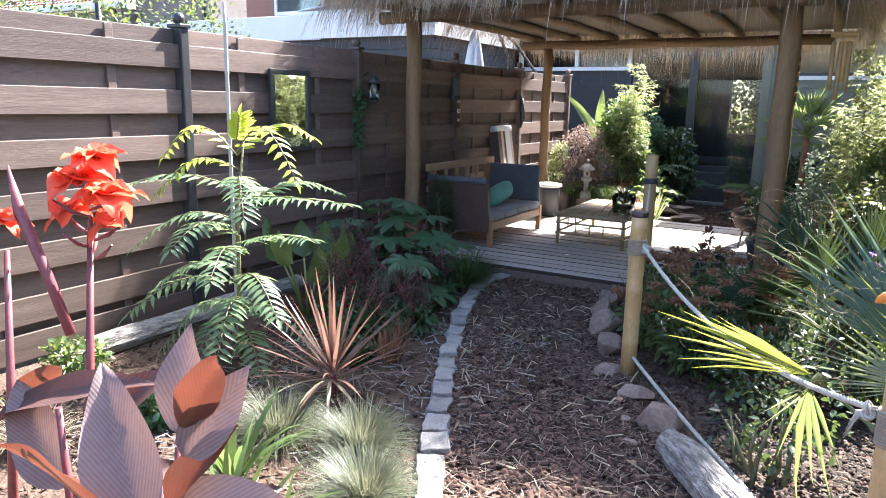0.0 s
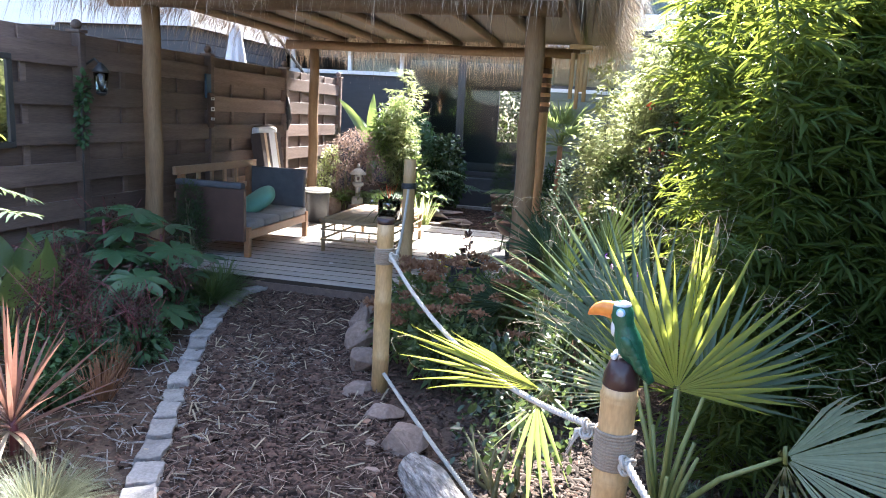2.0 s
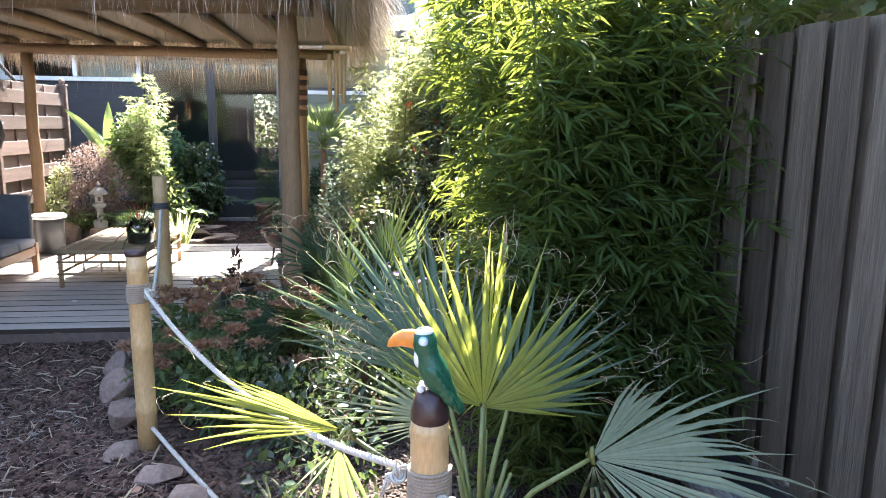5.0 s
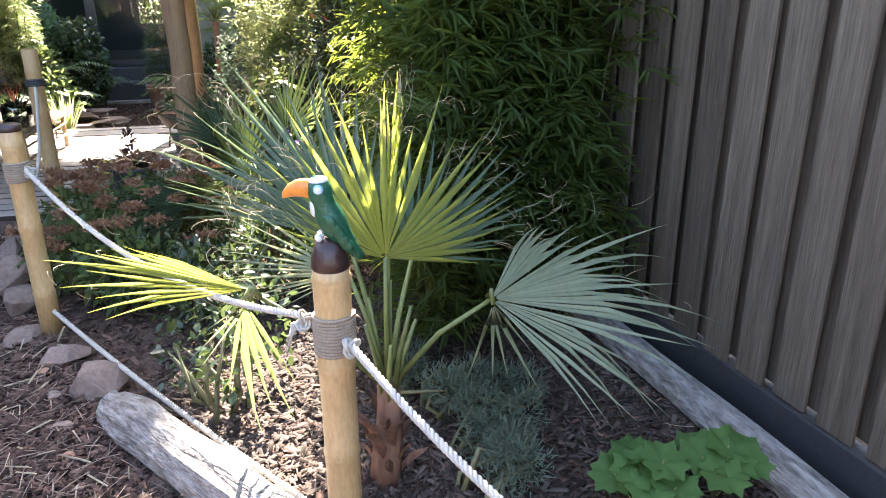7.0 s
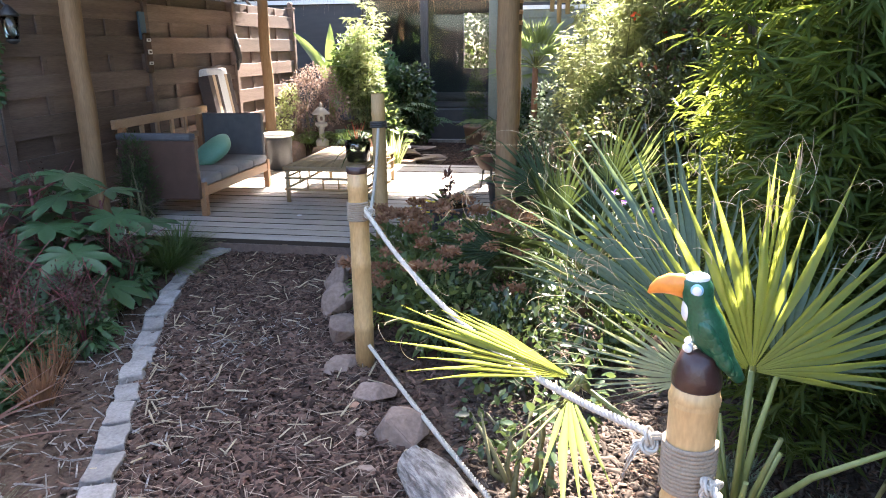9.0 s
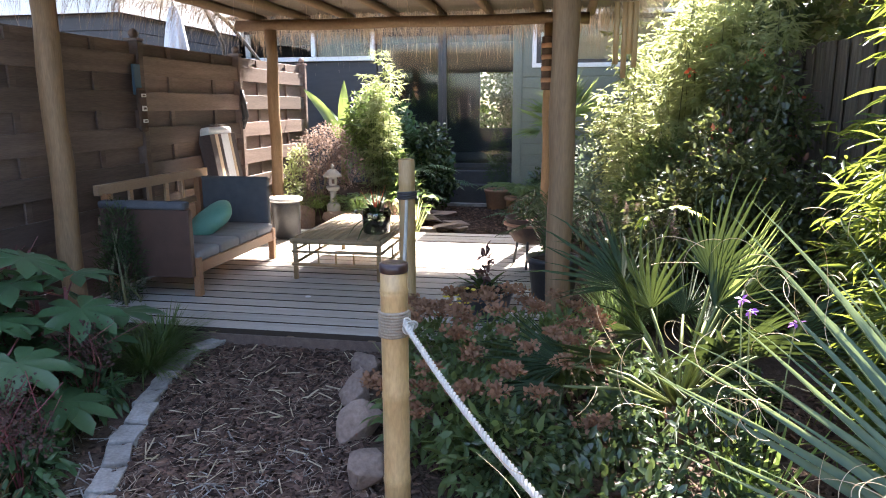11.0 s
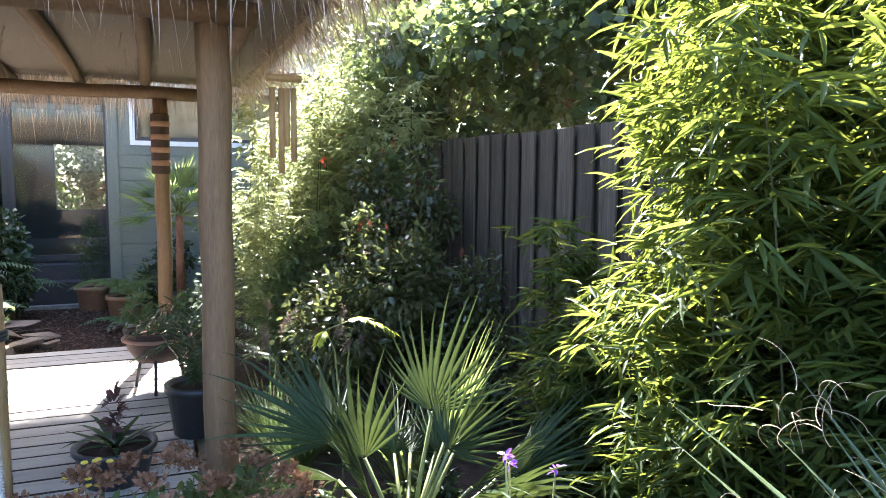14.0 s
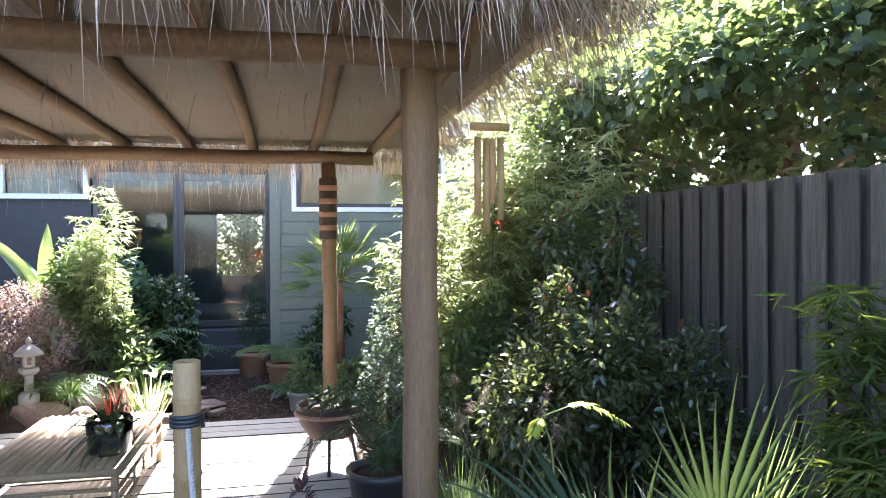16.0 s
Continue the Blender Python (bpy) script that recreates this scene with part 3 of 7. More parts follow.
    z = x.cross(y)
    m = Matrix((x, y, z)).transposed().to_4x4()
    m.translation = p
    return m


def fan_frond(palm, base, crown, axis, up, length, n, arc, material, split=0.55, droop=0.25, cup=0.25, fray=0):
    base, crown = Vector(base), Vector(crown)
    mid = (base + crown) / 2 + Vector((0, 0, 0.04))
    tubed("petiole", [base, mid, crown], [0.011, 0.009, 0.007], M["petiole"], palm, 6)
    m = frame_at(crown, axis, up)
    fan_blade(n, length, arc, material, palm, m, split, droop, cup=cup)
    if fray:
        threads(palm, m, fray, length, arc * 0.9, M["lf_dry"])


def pinnate(rachis, pairs, length, width, leaf, lift=0.1, taper=0.6, angle=60, both=True):
    """Leaflets in pairs along a rachis given by points."""
    pts = [Vector(p) for p in rachis]
    o, al, no, le, wi = [], [], [], [], []
    for i in range(pairs):
        s = (i + 1) / (pairs + 0.5) * (len(pts) - 1)
        k = min(int(s), len(pts) - 2)
        p = pts[k].lerp(pts[k + 1], s - k)
        d = (pts[k + 1] - pts[k]).normalized()
        side = d.cross(Vector((0, 0, 1))).normalized()
        up = side.cross(d)
        f = 1 - taper * abs(i / pairs - 0.35) ** 1.3
        for sg in (-1, 1):
            a = math.cos(radians(angle))
            v = d * a + side * sg * math.sin(radians(angle)) - up * (0.25 * random.random() - lift)
            o.append(p), al.append(v), no.append(up + side * 0.2 * sg), le.append(length * f * random.uniform(0.85, 1.1)), wi.append(width * f)
    o.append(pts[-1]), al.append(pts[-1] - pts[-2]), no.append(Vector((0, 0, 1))), le.append(length * 0.7), wi.append(width * 0.8)
    return spread(leaf[0], leaf[1], np.array(o), np.array(al), np.array(no), np.array(le), np.array(wi))


def big_leaf(name, base, axis, up, length, width, material, parent, curl=0.25, fold=0.18, nseg=8, wave=0.02, mix=None):
    """A broad blade with a sunk midrib, a wavy edge and a bend along its length."""
    m = frame_at(base, axis, up)
    vs, fs = [], []
    cols = (-1, -0.6, -0.25, 0, 0.25, 0.6, 1)
    ph = random.uniform(0, 6)
    for i in range(nseg + 1):
        s = i / nseg
        w = width / 2 * max(0.02, math.sin(math.pi * min(1, s ** 0.75 * 0.98 + 0.02)) ** 0.8)
        for c in cols:
            z = fold * w * 2 * abs(c) ** 1.4 - curl * length * s ** 2 + wave * math.sin(9 * s + ph + c * 2) * abs(c)
            vs.append(((c * w), length * s * (1 - 0.12 * curl * s), z))
    nc = len(cols)
    for i in range(nseg):
        for j in range(nc - 1):
            a = i * nc + j
            fs.append((a, a + 1, a + nc + 1, a + nc))
    ob = rawpart(name, vs, fs, material, parent, smooth=True)
    ob.matrix_basis = m
    return ob


def rope_run(name, pts, r, material, parent=None, turns=20.0, label=""):
    """A three-strand laid rope along a smooth line."""
    pts = [Vector(p) for p in pts]
    dense = []
    n = len(pts) - 1
    for i in range(n):
        p0, p1, p2, p3 = pts[max(i - 1, 0)], pts[i], pts[i + 1], pts[min(i + 2, n)]
        for k in range(40):
            t = k / 40
            dense.append(0.5 * ((2 * p1) + (p2 - p0) * t + (2 * p0 - 5 * p1 + 4 * p2 - p3) * t * t + (3 * p1 - p0 - 3 * p2 + p3) * t ** 3))
    dense.append(pts[-1])
    bm = bmesh.new()
    for sgl in range(3):
        line, dist = [], 0.0
        for i, p in enumerate(dense):
            d = (dense[min(i + 1, len(dense) - 1)] - dense[max(i - 1, 0)]).normalized()
            if i:
                dist += (p - dense[i - 1]).length
            s = d.cross(Vector((0.3, 0.2, 1))).normalized()
            u = d.cross(s)
            a = dist * turns * 2 * math.pi + sgl * 2.094
            line.append(p + (s * math.cos(a) + u * math.sin(a)) * r * 0.6)
        tube(bm, line, r * 0.5, 6)
    return part(name, bm, material, parent, label, smooth=True)


def wrap(parent, x, y, z, r, rows, thick, material, label="rope lashing"):
    bm = bmesh.new()
    line = []
    for i in range(rows * 16 + 1):
        a = i / 16 * 2 * math.pi
        line.append((x + (r + thick * 0.7) * math.cos(a), y + (r + thick * 0.7) * math.sin(a), z + i / 16 * thick * 1.7))
    tube(bm, line, thick, 6)
    return part("lashing", bm, material, parent, label, smooth=True)

# ---- ground, fences, houses ----
bm = bmesh.new()
bmesh.ops.create_grid(bm, x_segments=4, y_segments=4, size=400)
ground = part("ground", bm, M["soil"])
tagged(ground, "dark brown garden soil with bark litter", "ground", kind="structure")

EDGE = [(-0.85, 1.75), (-1.08, 2.23), (-1.48, 2.95), (-1.78, 3.6), (-2.15, 4.42), (-2.4, 5.1), (-2.5, 5.6), (-2.42, 5.86)]
RIGHT = [(0.3, 1.75), (0.05, 2.5), (-0.3, 3.05), (-0.7, 3.85), (-1.0, 4.4), (-1.25, 5.1), (-1.35, 5.5), (-1.37, 5.86)]


def along_line(line, s):
    ds = [math.dist(a, b) for a, b in zip(line, line[1:])]
    s *= sum(ds)
    for (a, b), d in zip(zip(line, line[1:]), ds):
        if s <= d:
            return Vector(a).lerp(Vector(b), s / d), (Vector(b) - Vector(a)).normalized()
        s -= d
    return Vector(line[-1]), (Vector(line[-1]) - Vector(line[-2])).normalized()


vs, fs = [], []
PL, PR = [(-0.3, -2.5), (-0.55, 0.5)] + EDGE, [(1.2, -2.5), (0.9, 0.5)] + RIGHT
for i in range(41):
    a, b = along_line(PL, i / 40)[0], along_line(PR, i / 40)[0]
    for j in range(9):
        p = a.lerp(b, j / 8)
        vs.append((p.x, p.y, 0.006 + 0.012 * noise.noise(Vector((p.x * 2, p.y * 2, 0)))))
for i in range(40):
    for j in range(8):
        k = i * 9 + j
        fs.append((k, k + 1, k + 10, k + 9))
path = tagged(rawpart("path", vs, fs, M["mulch"], smooth=True), "winding garden path of brown bark mulch", "path", kind="structure")
rear_mulch = boxed("path", -2.6, 0.2, 9.62, 12.7, -0.05, 0.012, M["mulch"], bevel=0)
tagged(rear_mulch, "bark mulch strip between deck and house", "path", kind="structure")

# left fence: posts with ball finials and boards nailed alternately to both sides
LX = -3.98
fence_left = root("fence", LX, 0, 0, "brown stained horizontal board fence with ball finials", "fence", kind="structure")
bm = bmesh.new()
box(bm, -0.012, 0.012, -0.96, 0.96, -0.084, 0.084, 0.004)
board_mesh = part("board", bm, M["fence_brown"], fence_left).data
bpy.data.objects.remove(bpy.data.objects["board"])
FRONT_Z = (1.92, 1.605, 1.29, 0.975, 0.66, 0.345, 0.12)
BACK_Z = (2.03, 1.76, 1.445, 1.13, 0.815, 0.5, 0.2)
POST_Y = [-2.46, -0.54, 1.46, 3.46, 5.54, 7.52, 9.42, 11.42]
for i, py in enumerate(POST_Y):
    bm = bmesh.new()
    box(bm, -0.04, 0.075, -0.036, 0.036, -0.05, 2.12, 0.008)
    box(bm, -0.052, 0.085, -0.05, 0.05, 2.12, 2.145, 0.004)
    bmesh.ops.create_uvsphere(bm, u_segments=14, v_segments=10, radius=0.043, matrix=Matrix.Translation((0.017, 0, 2.185)))
    part("post", bm, M["frame_dark"] if i in (3,) else M["fence_brown"], fence_left, at=pose(0, py, 0))
for a, b in zip(POST_Y, POST_Y[1:]):
    for z in FRONT_Z:
        put("board", board_mesh, fence_left, at=pose(0.034, (a + b) / 2, z + random.uniform(-0.004, 0.004), random.uniform(-0.15, 0.15)) @ Matrix.Diagonal((1, (b - a) / 1.96, 1, 1)))
    for z in BACK_Z:
        put("board", board_mesh, fence_left, at=pose(-0.02, (a + b) / 2, z + random.uniform(-0.004, 0.004)) @ Matrix.Diagonal((1, (b - a) / 1.96, 1, 1)))
    for k in (0.28, 0.72):
        boxed("batten", 0.0, 0.02, a + (b - a) * k - 0.03, a + (b - a) * k + 0.03, 0.05, 2.1, M["fence_brown"], fence_left)


# right fence: upright weathered boards, front and back, over a dark gravel board
def rx(y):
    return 2.27 - 0.072 * y


fence_right = root("fence", 0, 0, 0, "weathered grey vertical board fence", "fence", kind="structure")
turn = math.degrees(math.atan(0.072))
bm = bmesh.new()
box(bm, -0.009, 0.009, -0.072, 0.072, 0.0, 1.85, 0.004)
slat_first = part("slat_pattern", bm, M["fence_grey"], fence_right)
slat_mesh = slat_first.data
bpy.data.objects.remove(slat_first)
y = -2.4
while y < 12.1:
    put("board", slat_mesh, fence_right, at=pose(rx(y), y, 0.17 + random.uniform(-0.008, 0.008), 0, random.uniform(-0.3, 0.3), turn))
    put("board", slat_mesh, fence_right, at=pose(rx(y) + 0.048, y + 0.1, 0.17 + random.uniform(-0.012, 0.012), 0, 0, turn) @ Matrix.Diagonal((1, 1.36, 1, 1)))
    y += 0.2
for z in (0.35, 1.05, 1.75):
    boxed("rail", 0.0615, 0.0865, -7.3, 7.3, z, z + 0.07, M["fence_grey"], fence_right, m=pose(rx(4.9), 4.9, 0, 0, 0, turn))
boxed("gravel_board", -0.02, 0.058, -7.3, 7.3, -0.02, 0.165, M["hose"], fence_right, label="dark base board", m=pose(rx(4.9), 4.9, 0, 0, 0, turn))
fence_rear = root("fence", 0, -2.5, 0, "weathered grey board fence across the garden", "fence", kind="structure")
for i in range(34):
    put("board", slat_mesh, fence_rear, at=pose(-3.95 + i * 0.19, 0.03 * (i % 2), 0, 0, 0, 90))

# ---- pergola ----
pergola = root("pergola", -1.9, 7.8, 0, "log pergola with a shaggy thatched reed roof", "pergola")
pergola.location = (0, 0, 0)
for px, py in ((-3.61, 6.03), (-0.22, 6.1), (-3.61, 9.62), (-0.42, 9.62)):
    pts = [(px + 0.006 * math.sin(k * 2.1), py + 0.006 * math.cos(k * 1.7), -0.05 + k * 0.308) for k in range(9)]
    r = 0.078 if py < 8 else 0.066
    tubed("post", pts, [r * (1 + 0.03 * math.sin(k * 3 + px)) for k in range(9)], M["log_post"], pergola, 16, wob=0.04)
for py in (6.05, 9.62):
    tubed("beam", [(-4.02 + k * 0.5, py, 2.465 + 0.006 * math.sin(k * 2)) for k in range(9)], 0.06, M["log_beam"], pergola, 14, wob=0.05)
for k in range(8):
    xx = -3.85 + k * 0.55
    tubed("rafter", [(xx, 5.55, 2.57), (xx + 0.02, 7.8, 2.565), (xx, 10.0, 2.57)], 0.045, M["log_beam"], pergola, 10, wob=0.06)
boxed("matting", -4.1, 0.35, 5.5, 10.05, 2.617, 2.635, M["matting"], pergola, label="woven reed mat ceiling")
NX, NY = 40, 40
vs, fs = [], []
for top in (0, 1):
    for i in range(NX + 1):
        for j in range(NY + 1):
            x, y = -4.15 + 4.6 * i / NX, 5.42 + 4.7 * j / NY
            e = min(i, NX - i, j, NY - j)
            z = 2.637 if not top else 2.69 + 0.07 * min(1, e / 3) + 0.045 * noise.noise(Vector((x * 1.3, y * 1.3, 2))) + 0.02 * noise.noise(Vector((x * 6, y * 6, 2)))
            vs.append((x, y, z))
W_ = NY + 1
HALF = (NX + 1) * W_
for i in range(NX):
    for j in range(NY):
        a = i * W_ + j
        fs.append((a, a + 1, a + W_ + 1, a + W_))
        b = a + HALF
        fs.append((b, b + W_, b + W_ + 1, b + 1))
for i in range(NX):
    for j in (0, NY):
        a, b = i * W_ + j, (i + 1) * W_ + j
        fs.append((a, b, b + HALF, a + HALF))
for j in range(NY):
    for i in (0, NX):
        a, b = i * W_ + j, i * W_ + j + 1
        fs.append((a, b, b + HALF, a + HALF))
rawpart("thatch", vs, fs, M["thatch"], pergola)


def fringe(n, x0, x1, y0, y1, z0, z1, d, length, droop, name, jitter=0.55):
    o = np.stack([rng.uniform(x0, x1, n), rng.uniform(y0, y1, n), rng.uniform(z0, z1, n)], 1)
    lump = np.array([noise.noise(Vector((p[0] * 1.1, p[1] * 1.1, 4))) + 0.5 * noise.noise(Vector((p[0] * 4, p[1] * 4, 4))) for p in o])
    o[:, 2] += 0.06 * lump
    clump = np.array([noise.noise_vector(Vector((p[0] * 5, p[1] * 5, 9))) for p in o])
    dd = np.array(d) + rng.normal(size=(n, 3)) * jitter * 0.6 + clump * jitter * 1.3
    v, f = blades(o, dd, length * rng.uniform(0.4, 1.25, n) * (1 + 0.3 * lump), rng.uniform(0.003, 0.008, n), droop * rng.uniform(0.5, 1.5, n), seg=3)
    ob = rawpart(name, v, f, M["thatch"], pergola, "dry reed straws")
    tagged(ob, kind="stuff")


fringe(9000, -4.2, 0.5, 5.32, 5.8, 2.62, 2.82, (0.05, -0.7, 0.2), 0.3, 0.7, "straw")
fringe(3500, -4.2, 0.45, 5.38, 5.5, 2.56, 2.68, (0, -0.4, -0.5), 0.11, 0.4, "straw")
fringe(3000, -4.2, 0.5, 9.8, 10.15, 2.56, 2.78, (0, 0.5, -0.15), 0.28, 0.9, "straw")
fringe(2000, -4.1, 0.4, 9.95, 10.1, 2.5, 2.66, (0, 0.1, -0.9), 0.24, 0.1, "straw", 0.25)
fringe(3500, 0.2, 0.5, 5.4, 10.1, 2.52, 2.78, (0.8, 0, 0.1), 0.26, 0.8, "straw")
fringe(3000, -4.3, -4.0, 5.4, 10.1, 2.55, 2.78, (-0.8, 0, 0.05), 0.3, 0.9, "straw")
fringe(5000, -4.1, 0.4, 5.5, 10.0, 2.72, 2.8, (0.1, -0.5, 0.35), 0.25, 0.6, "straw", 0.6)

# ---- deck ----
deck = root("deck", 0, 0, 0, "sun-bleached grey wooden deck of narrow boards", "deck", kind="structure")
bm = bmesh.new()
box(bm, -1.68, 1.68, -0.0785, 0.0785, -0.03, 0.014, 0.003)
# side faces take the dark colour that draws shaded gaps between planks
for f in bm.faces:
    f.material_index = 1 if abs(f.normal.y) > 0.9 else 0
plank_mesh = part("plank", bm, [M["deck"], M["deck_edge_shade"]], deck).data
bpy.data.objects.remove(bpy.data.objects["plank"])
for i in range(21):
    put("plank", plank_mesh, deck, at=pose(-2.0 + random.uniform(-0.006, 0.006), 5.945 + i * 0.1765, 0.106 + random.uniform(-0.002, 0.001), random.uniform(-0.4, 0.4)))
boxed("fascia", -3.7, -0.3, 5.845, 5.862, -0.02, 0.086, M["fence_brown"], deck)
for k in range(7):
    boxed("joist", -3.6 + k * 0.55, -3.55 + k * 0.55, 5.86, 9.58, -0.02, 0.09, M["log_beam"], deck)

# ---- house: glazed doors, green extension, upper storey ----
house = root("house", 0, 13.5, 0, "two-storey house with glass doors and a green garden extension", "house")
house.location = (0, 0, 0)
GY, EY = 13.4, 12.2
ext = boxed("wall", -0.98, -0.72, EY, EY + 0.12, -0.1, 3.0, M["green_wall"], house)
boxed("wall", -0.72, 2.2, EY, EY + 0.12, -0.1, 2.13, M["green_wall"], house, 0)
boxed("wall", -0.72, 2.2, EY, EY + 0.12, 2.84, 3.0, M["green_wall"], house, 0)
boxed("wall", 1.2, 2.2, EY, EY + 0.12, 2.13, 2.84, M["green_wall"], house, 0)
boxed("wall", -0.98, -0.86, EY + 0.12, 16.5, -0.1, 3.0, M["green_wall"], house, 0)
for k in range(13):
    boxed("cladding", -0.99, 2.2, EY - 0.012, EY - 0.001, 0.05 + k * 0.16, 0.05 + k * 0.16 + 0.145, M["green_wall"], house, 0.003)
boxed("corner_trim", -1.03, -0.9, EY - 0.03, EY - 0.013, -0.05, 3.0, M["green_wall"], house)
boxed("roof", -1.15, 2.4, EY - 0.15, 16.5, 3.0, 3.1, M["frame_dark"], house, label="flat dark roof edge")
win = boxed("window", -0.70, 1.18, EY + 0.05, EY + 0.056, 2.15, 2.82, M["window_glass"], house, 0)
for a in ((-0.76, 1.24, 2.09, 2.15), (-0.76, 1.24, 2.81, 2.87), (-0.76, -0.7, 2.15, 2.81), (1.18, 1.24, 2.15, 2.81)):
    boxed("frame", a[0], a[1], EY - 0.03, EY + 0.06, a[2], a[3], M["white_paint"], win)
for a in ((-0.7, 1.18, 2.15, 2.2), (-0.7, -0.64, 2.2, 2.81)):
    boxed("sash", a[0], a[1], EY - 0.004, EY + 0.045, a[2], a[3], M["frame_dark"], win)
boxed("wall", -0.7, 2.2, 14.5, 14.6, -0.1, 3.0, M["cream"], house, 0, "inner wall of the extension")
# glazed front
DZ = 0.52
for i, (a, b) in enumerate(((-2.26, -1.1), (-3.36, -2.34))):
    pane = boxed("glass_door", a, b, GY + 0.03, GY + 0.04, DZ + 0.06, 2.72, M["window_glass"], house, 0)
    for q in ((a - 0.04, a + 0.03, DZ, 2.76), (b - 0.03, b + 0.04, DZ, 2.76)):
        boxed("stile", q[0], q[1], GY, GY + 0.07, q[2], q[3], M["frame_dark"], pane)
    for q in ((a + 0.03, b - 0.03, DZ, DZ + 0.09), (a + 0.03, b - 0.03, 2.68, 2.76)):
        boxed("rail", q[0], q[1], GY + 0.002, GY + 0.068, q[2], q[3], M["frame_dark"], pane)
boxed("lintel", -8.0, -0.98, GY - 0.02, GY + 0.25, 2.77, 2.95, M["frame_dark"], house)
boxed("roof", -8.2, -0.99, GY - 0.25, 17.9, 2.955, 3.03, M["frame_dark"], house)
boxed("sill_wall", -8.0, -3.42, GY, GY + 0.2, -0.1, 2.3, M["dark_wall"], house)
boxed("window_sill", -7.6, -3.44, GY - 0.06, GY + 0.02, 2.3, 2.37, M["white_paint"], house)
for a, b in ((-7.5, -5.75), (-5.65, -4.56), (-4.46, -3.52)):
    w2 = boxed("window", a, b, GY + 0.05, GY + 0.056, 2.38, 2.76, M["window_glass"], house, 0)
    boxed("frame", b, b + 0.07, GY - 0.01, GY + 0.08, 2.38, 2.76, M["white_paint"], w2)
# room behind the glass; near-black walls and floor stand in for interior shade
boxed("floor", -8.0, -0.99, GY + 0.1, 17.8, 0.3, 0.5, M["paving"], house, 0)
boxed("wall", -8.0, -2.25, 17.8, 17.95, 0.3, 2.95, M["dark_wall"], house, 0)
# opening left so the added hedge shows where the glass reflects greenery
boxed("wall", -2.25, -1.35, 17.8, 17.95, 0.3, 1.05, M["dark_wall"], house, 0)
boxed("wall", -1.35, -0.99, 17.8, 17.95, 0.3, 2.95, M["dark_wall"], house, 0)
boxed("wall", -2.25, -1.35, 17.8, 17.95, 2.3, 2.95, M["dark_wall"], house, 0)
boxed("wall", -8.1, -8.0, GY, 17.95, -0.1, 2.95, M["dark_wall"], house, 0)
boxed("terrace_step", -2.5, -1.05, 12.85, 13.42, -0.05, 0.3, M["paving"], house, label="dark doorstep")
boxed("terrace_step", -2.5, -1.05, 13.12, 13.42, 0.3, 0.5, M["paving"], house, label="dark doorstep")
# upper storey
UY = 18.0
upper = boxed("upper_wall", -6.4, 4.0, UY, UY + 0.2, 2.95, 5.6, M["cream"], house, 0)
for a, b in ((-4.6, -2.6), (-2.0, -0.2), (0.3, 1.6)):
    w3 = boxed("window", a, b, UY - 0.02, UY - 0.012, 4.2, 5.35, M["window_glass"], house, 0)
    # black sheet on the wall stands in for the unlit room
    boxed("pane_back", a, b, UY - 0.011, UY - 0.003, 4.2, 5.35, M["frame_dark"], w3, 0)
    for q in ((a, b, 5.35, 5.45), (a, b, 4.1, 4.2), (a - 0.08, a, 4.1, 5.45), (b, b + 0.08, 4.1, 5.45), ((a + b) / 2 - 0.04, (a + b) / 2 + 0.04, 4.2, 5.35)):
        boxed("frame", q[0], q[1], UY - 0.06, UY - 0.001, q[2], q[3], M["white_paint"], w3)
boxed("gutter", -6.6, 4.2, UY - 0.4, UY - 0.25, 5.55, 5.68, M["dark_wall"], house)


def tile_roof(name, x0, x1, y0, z0, rise, run, parent, rows=22, tiles="tile"):
    vs, fs = [], []
    nx = int((x1 - x0) / 0.075)
    for r in range(rows):
        for e in (0, 1):
            for i in range(nx + 1):
                x = x0 + (x1 - x0) * i / nx
                w = 0.03 * math.cos(x / 0.3 * 2 * math.pi)
                yy = y0 + run * (r + e) / rows
                vs.append((x, yy, z0 + rise * (r + e) / rows + w + (0.05 if e == 0 else 0)))
    for r in range(rows):
        for e in range(1):
            b = r * 2 * (nx + 1)
            for i in range(nx):
                fs.append((b + i, b + i + 1, b + nx + 2 + i, b + nx + 1 + i))
    return rawpart(name, vs, fs, M[tiles], parent, smooth=True)


tile_roof("tile_roof", -6.6, 1.3, UY - 0.35, 5.65, 3.4, 4.2, house)
tile_roof("tile_roof", 1.5, 4.2, UY - 0.35, 5.5, 3.4, 4.2, house)
boxed("chimney", 0.95, 1.5, UY + 0.2, UY + 0.9, 5.4, 6.9, M["brick"], house)
boxed("upper_wall", -6.4, 4.0, UY + 3.8, UY + 4.0, 2.95, 9.0, M["brick"], house, 0)

# neighbour's brick house with a gable
brick_house = root("house", -12, 19, 0, "neighbouring brick house with a sloping tiled gable", "house")
brick_house.location = (0, 0, 0)
bw = boxed("wall", -19, -9.2, 19, 19.3, -0.1, 7.5, M["brick"], brick_house, 0)
for a, b in ((-14.6, -12.6), (-12.2, -10.6), (-17.5, -15.5)):
    w4 = boxed("window", a, b, 18.97, 18.98, 4.6, 6.3, M["window_glass"], brick_house, 0)
    # black sheet behind the glass in place of a shaded interior
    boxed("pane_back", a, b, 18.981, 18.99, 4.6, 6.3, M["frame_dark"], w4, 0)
    for q in ((a, b, 6.3, 6.42), (a, b, 4.48, 4.6), (a - 0.1, a, 4.48, 6.42), (b, b + 0.1, 4.48, 6.42)):
        boxed("frame", q[0], q[1], 18.93, 18.999, q[2], q[3], M["white_paint"], w4)
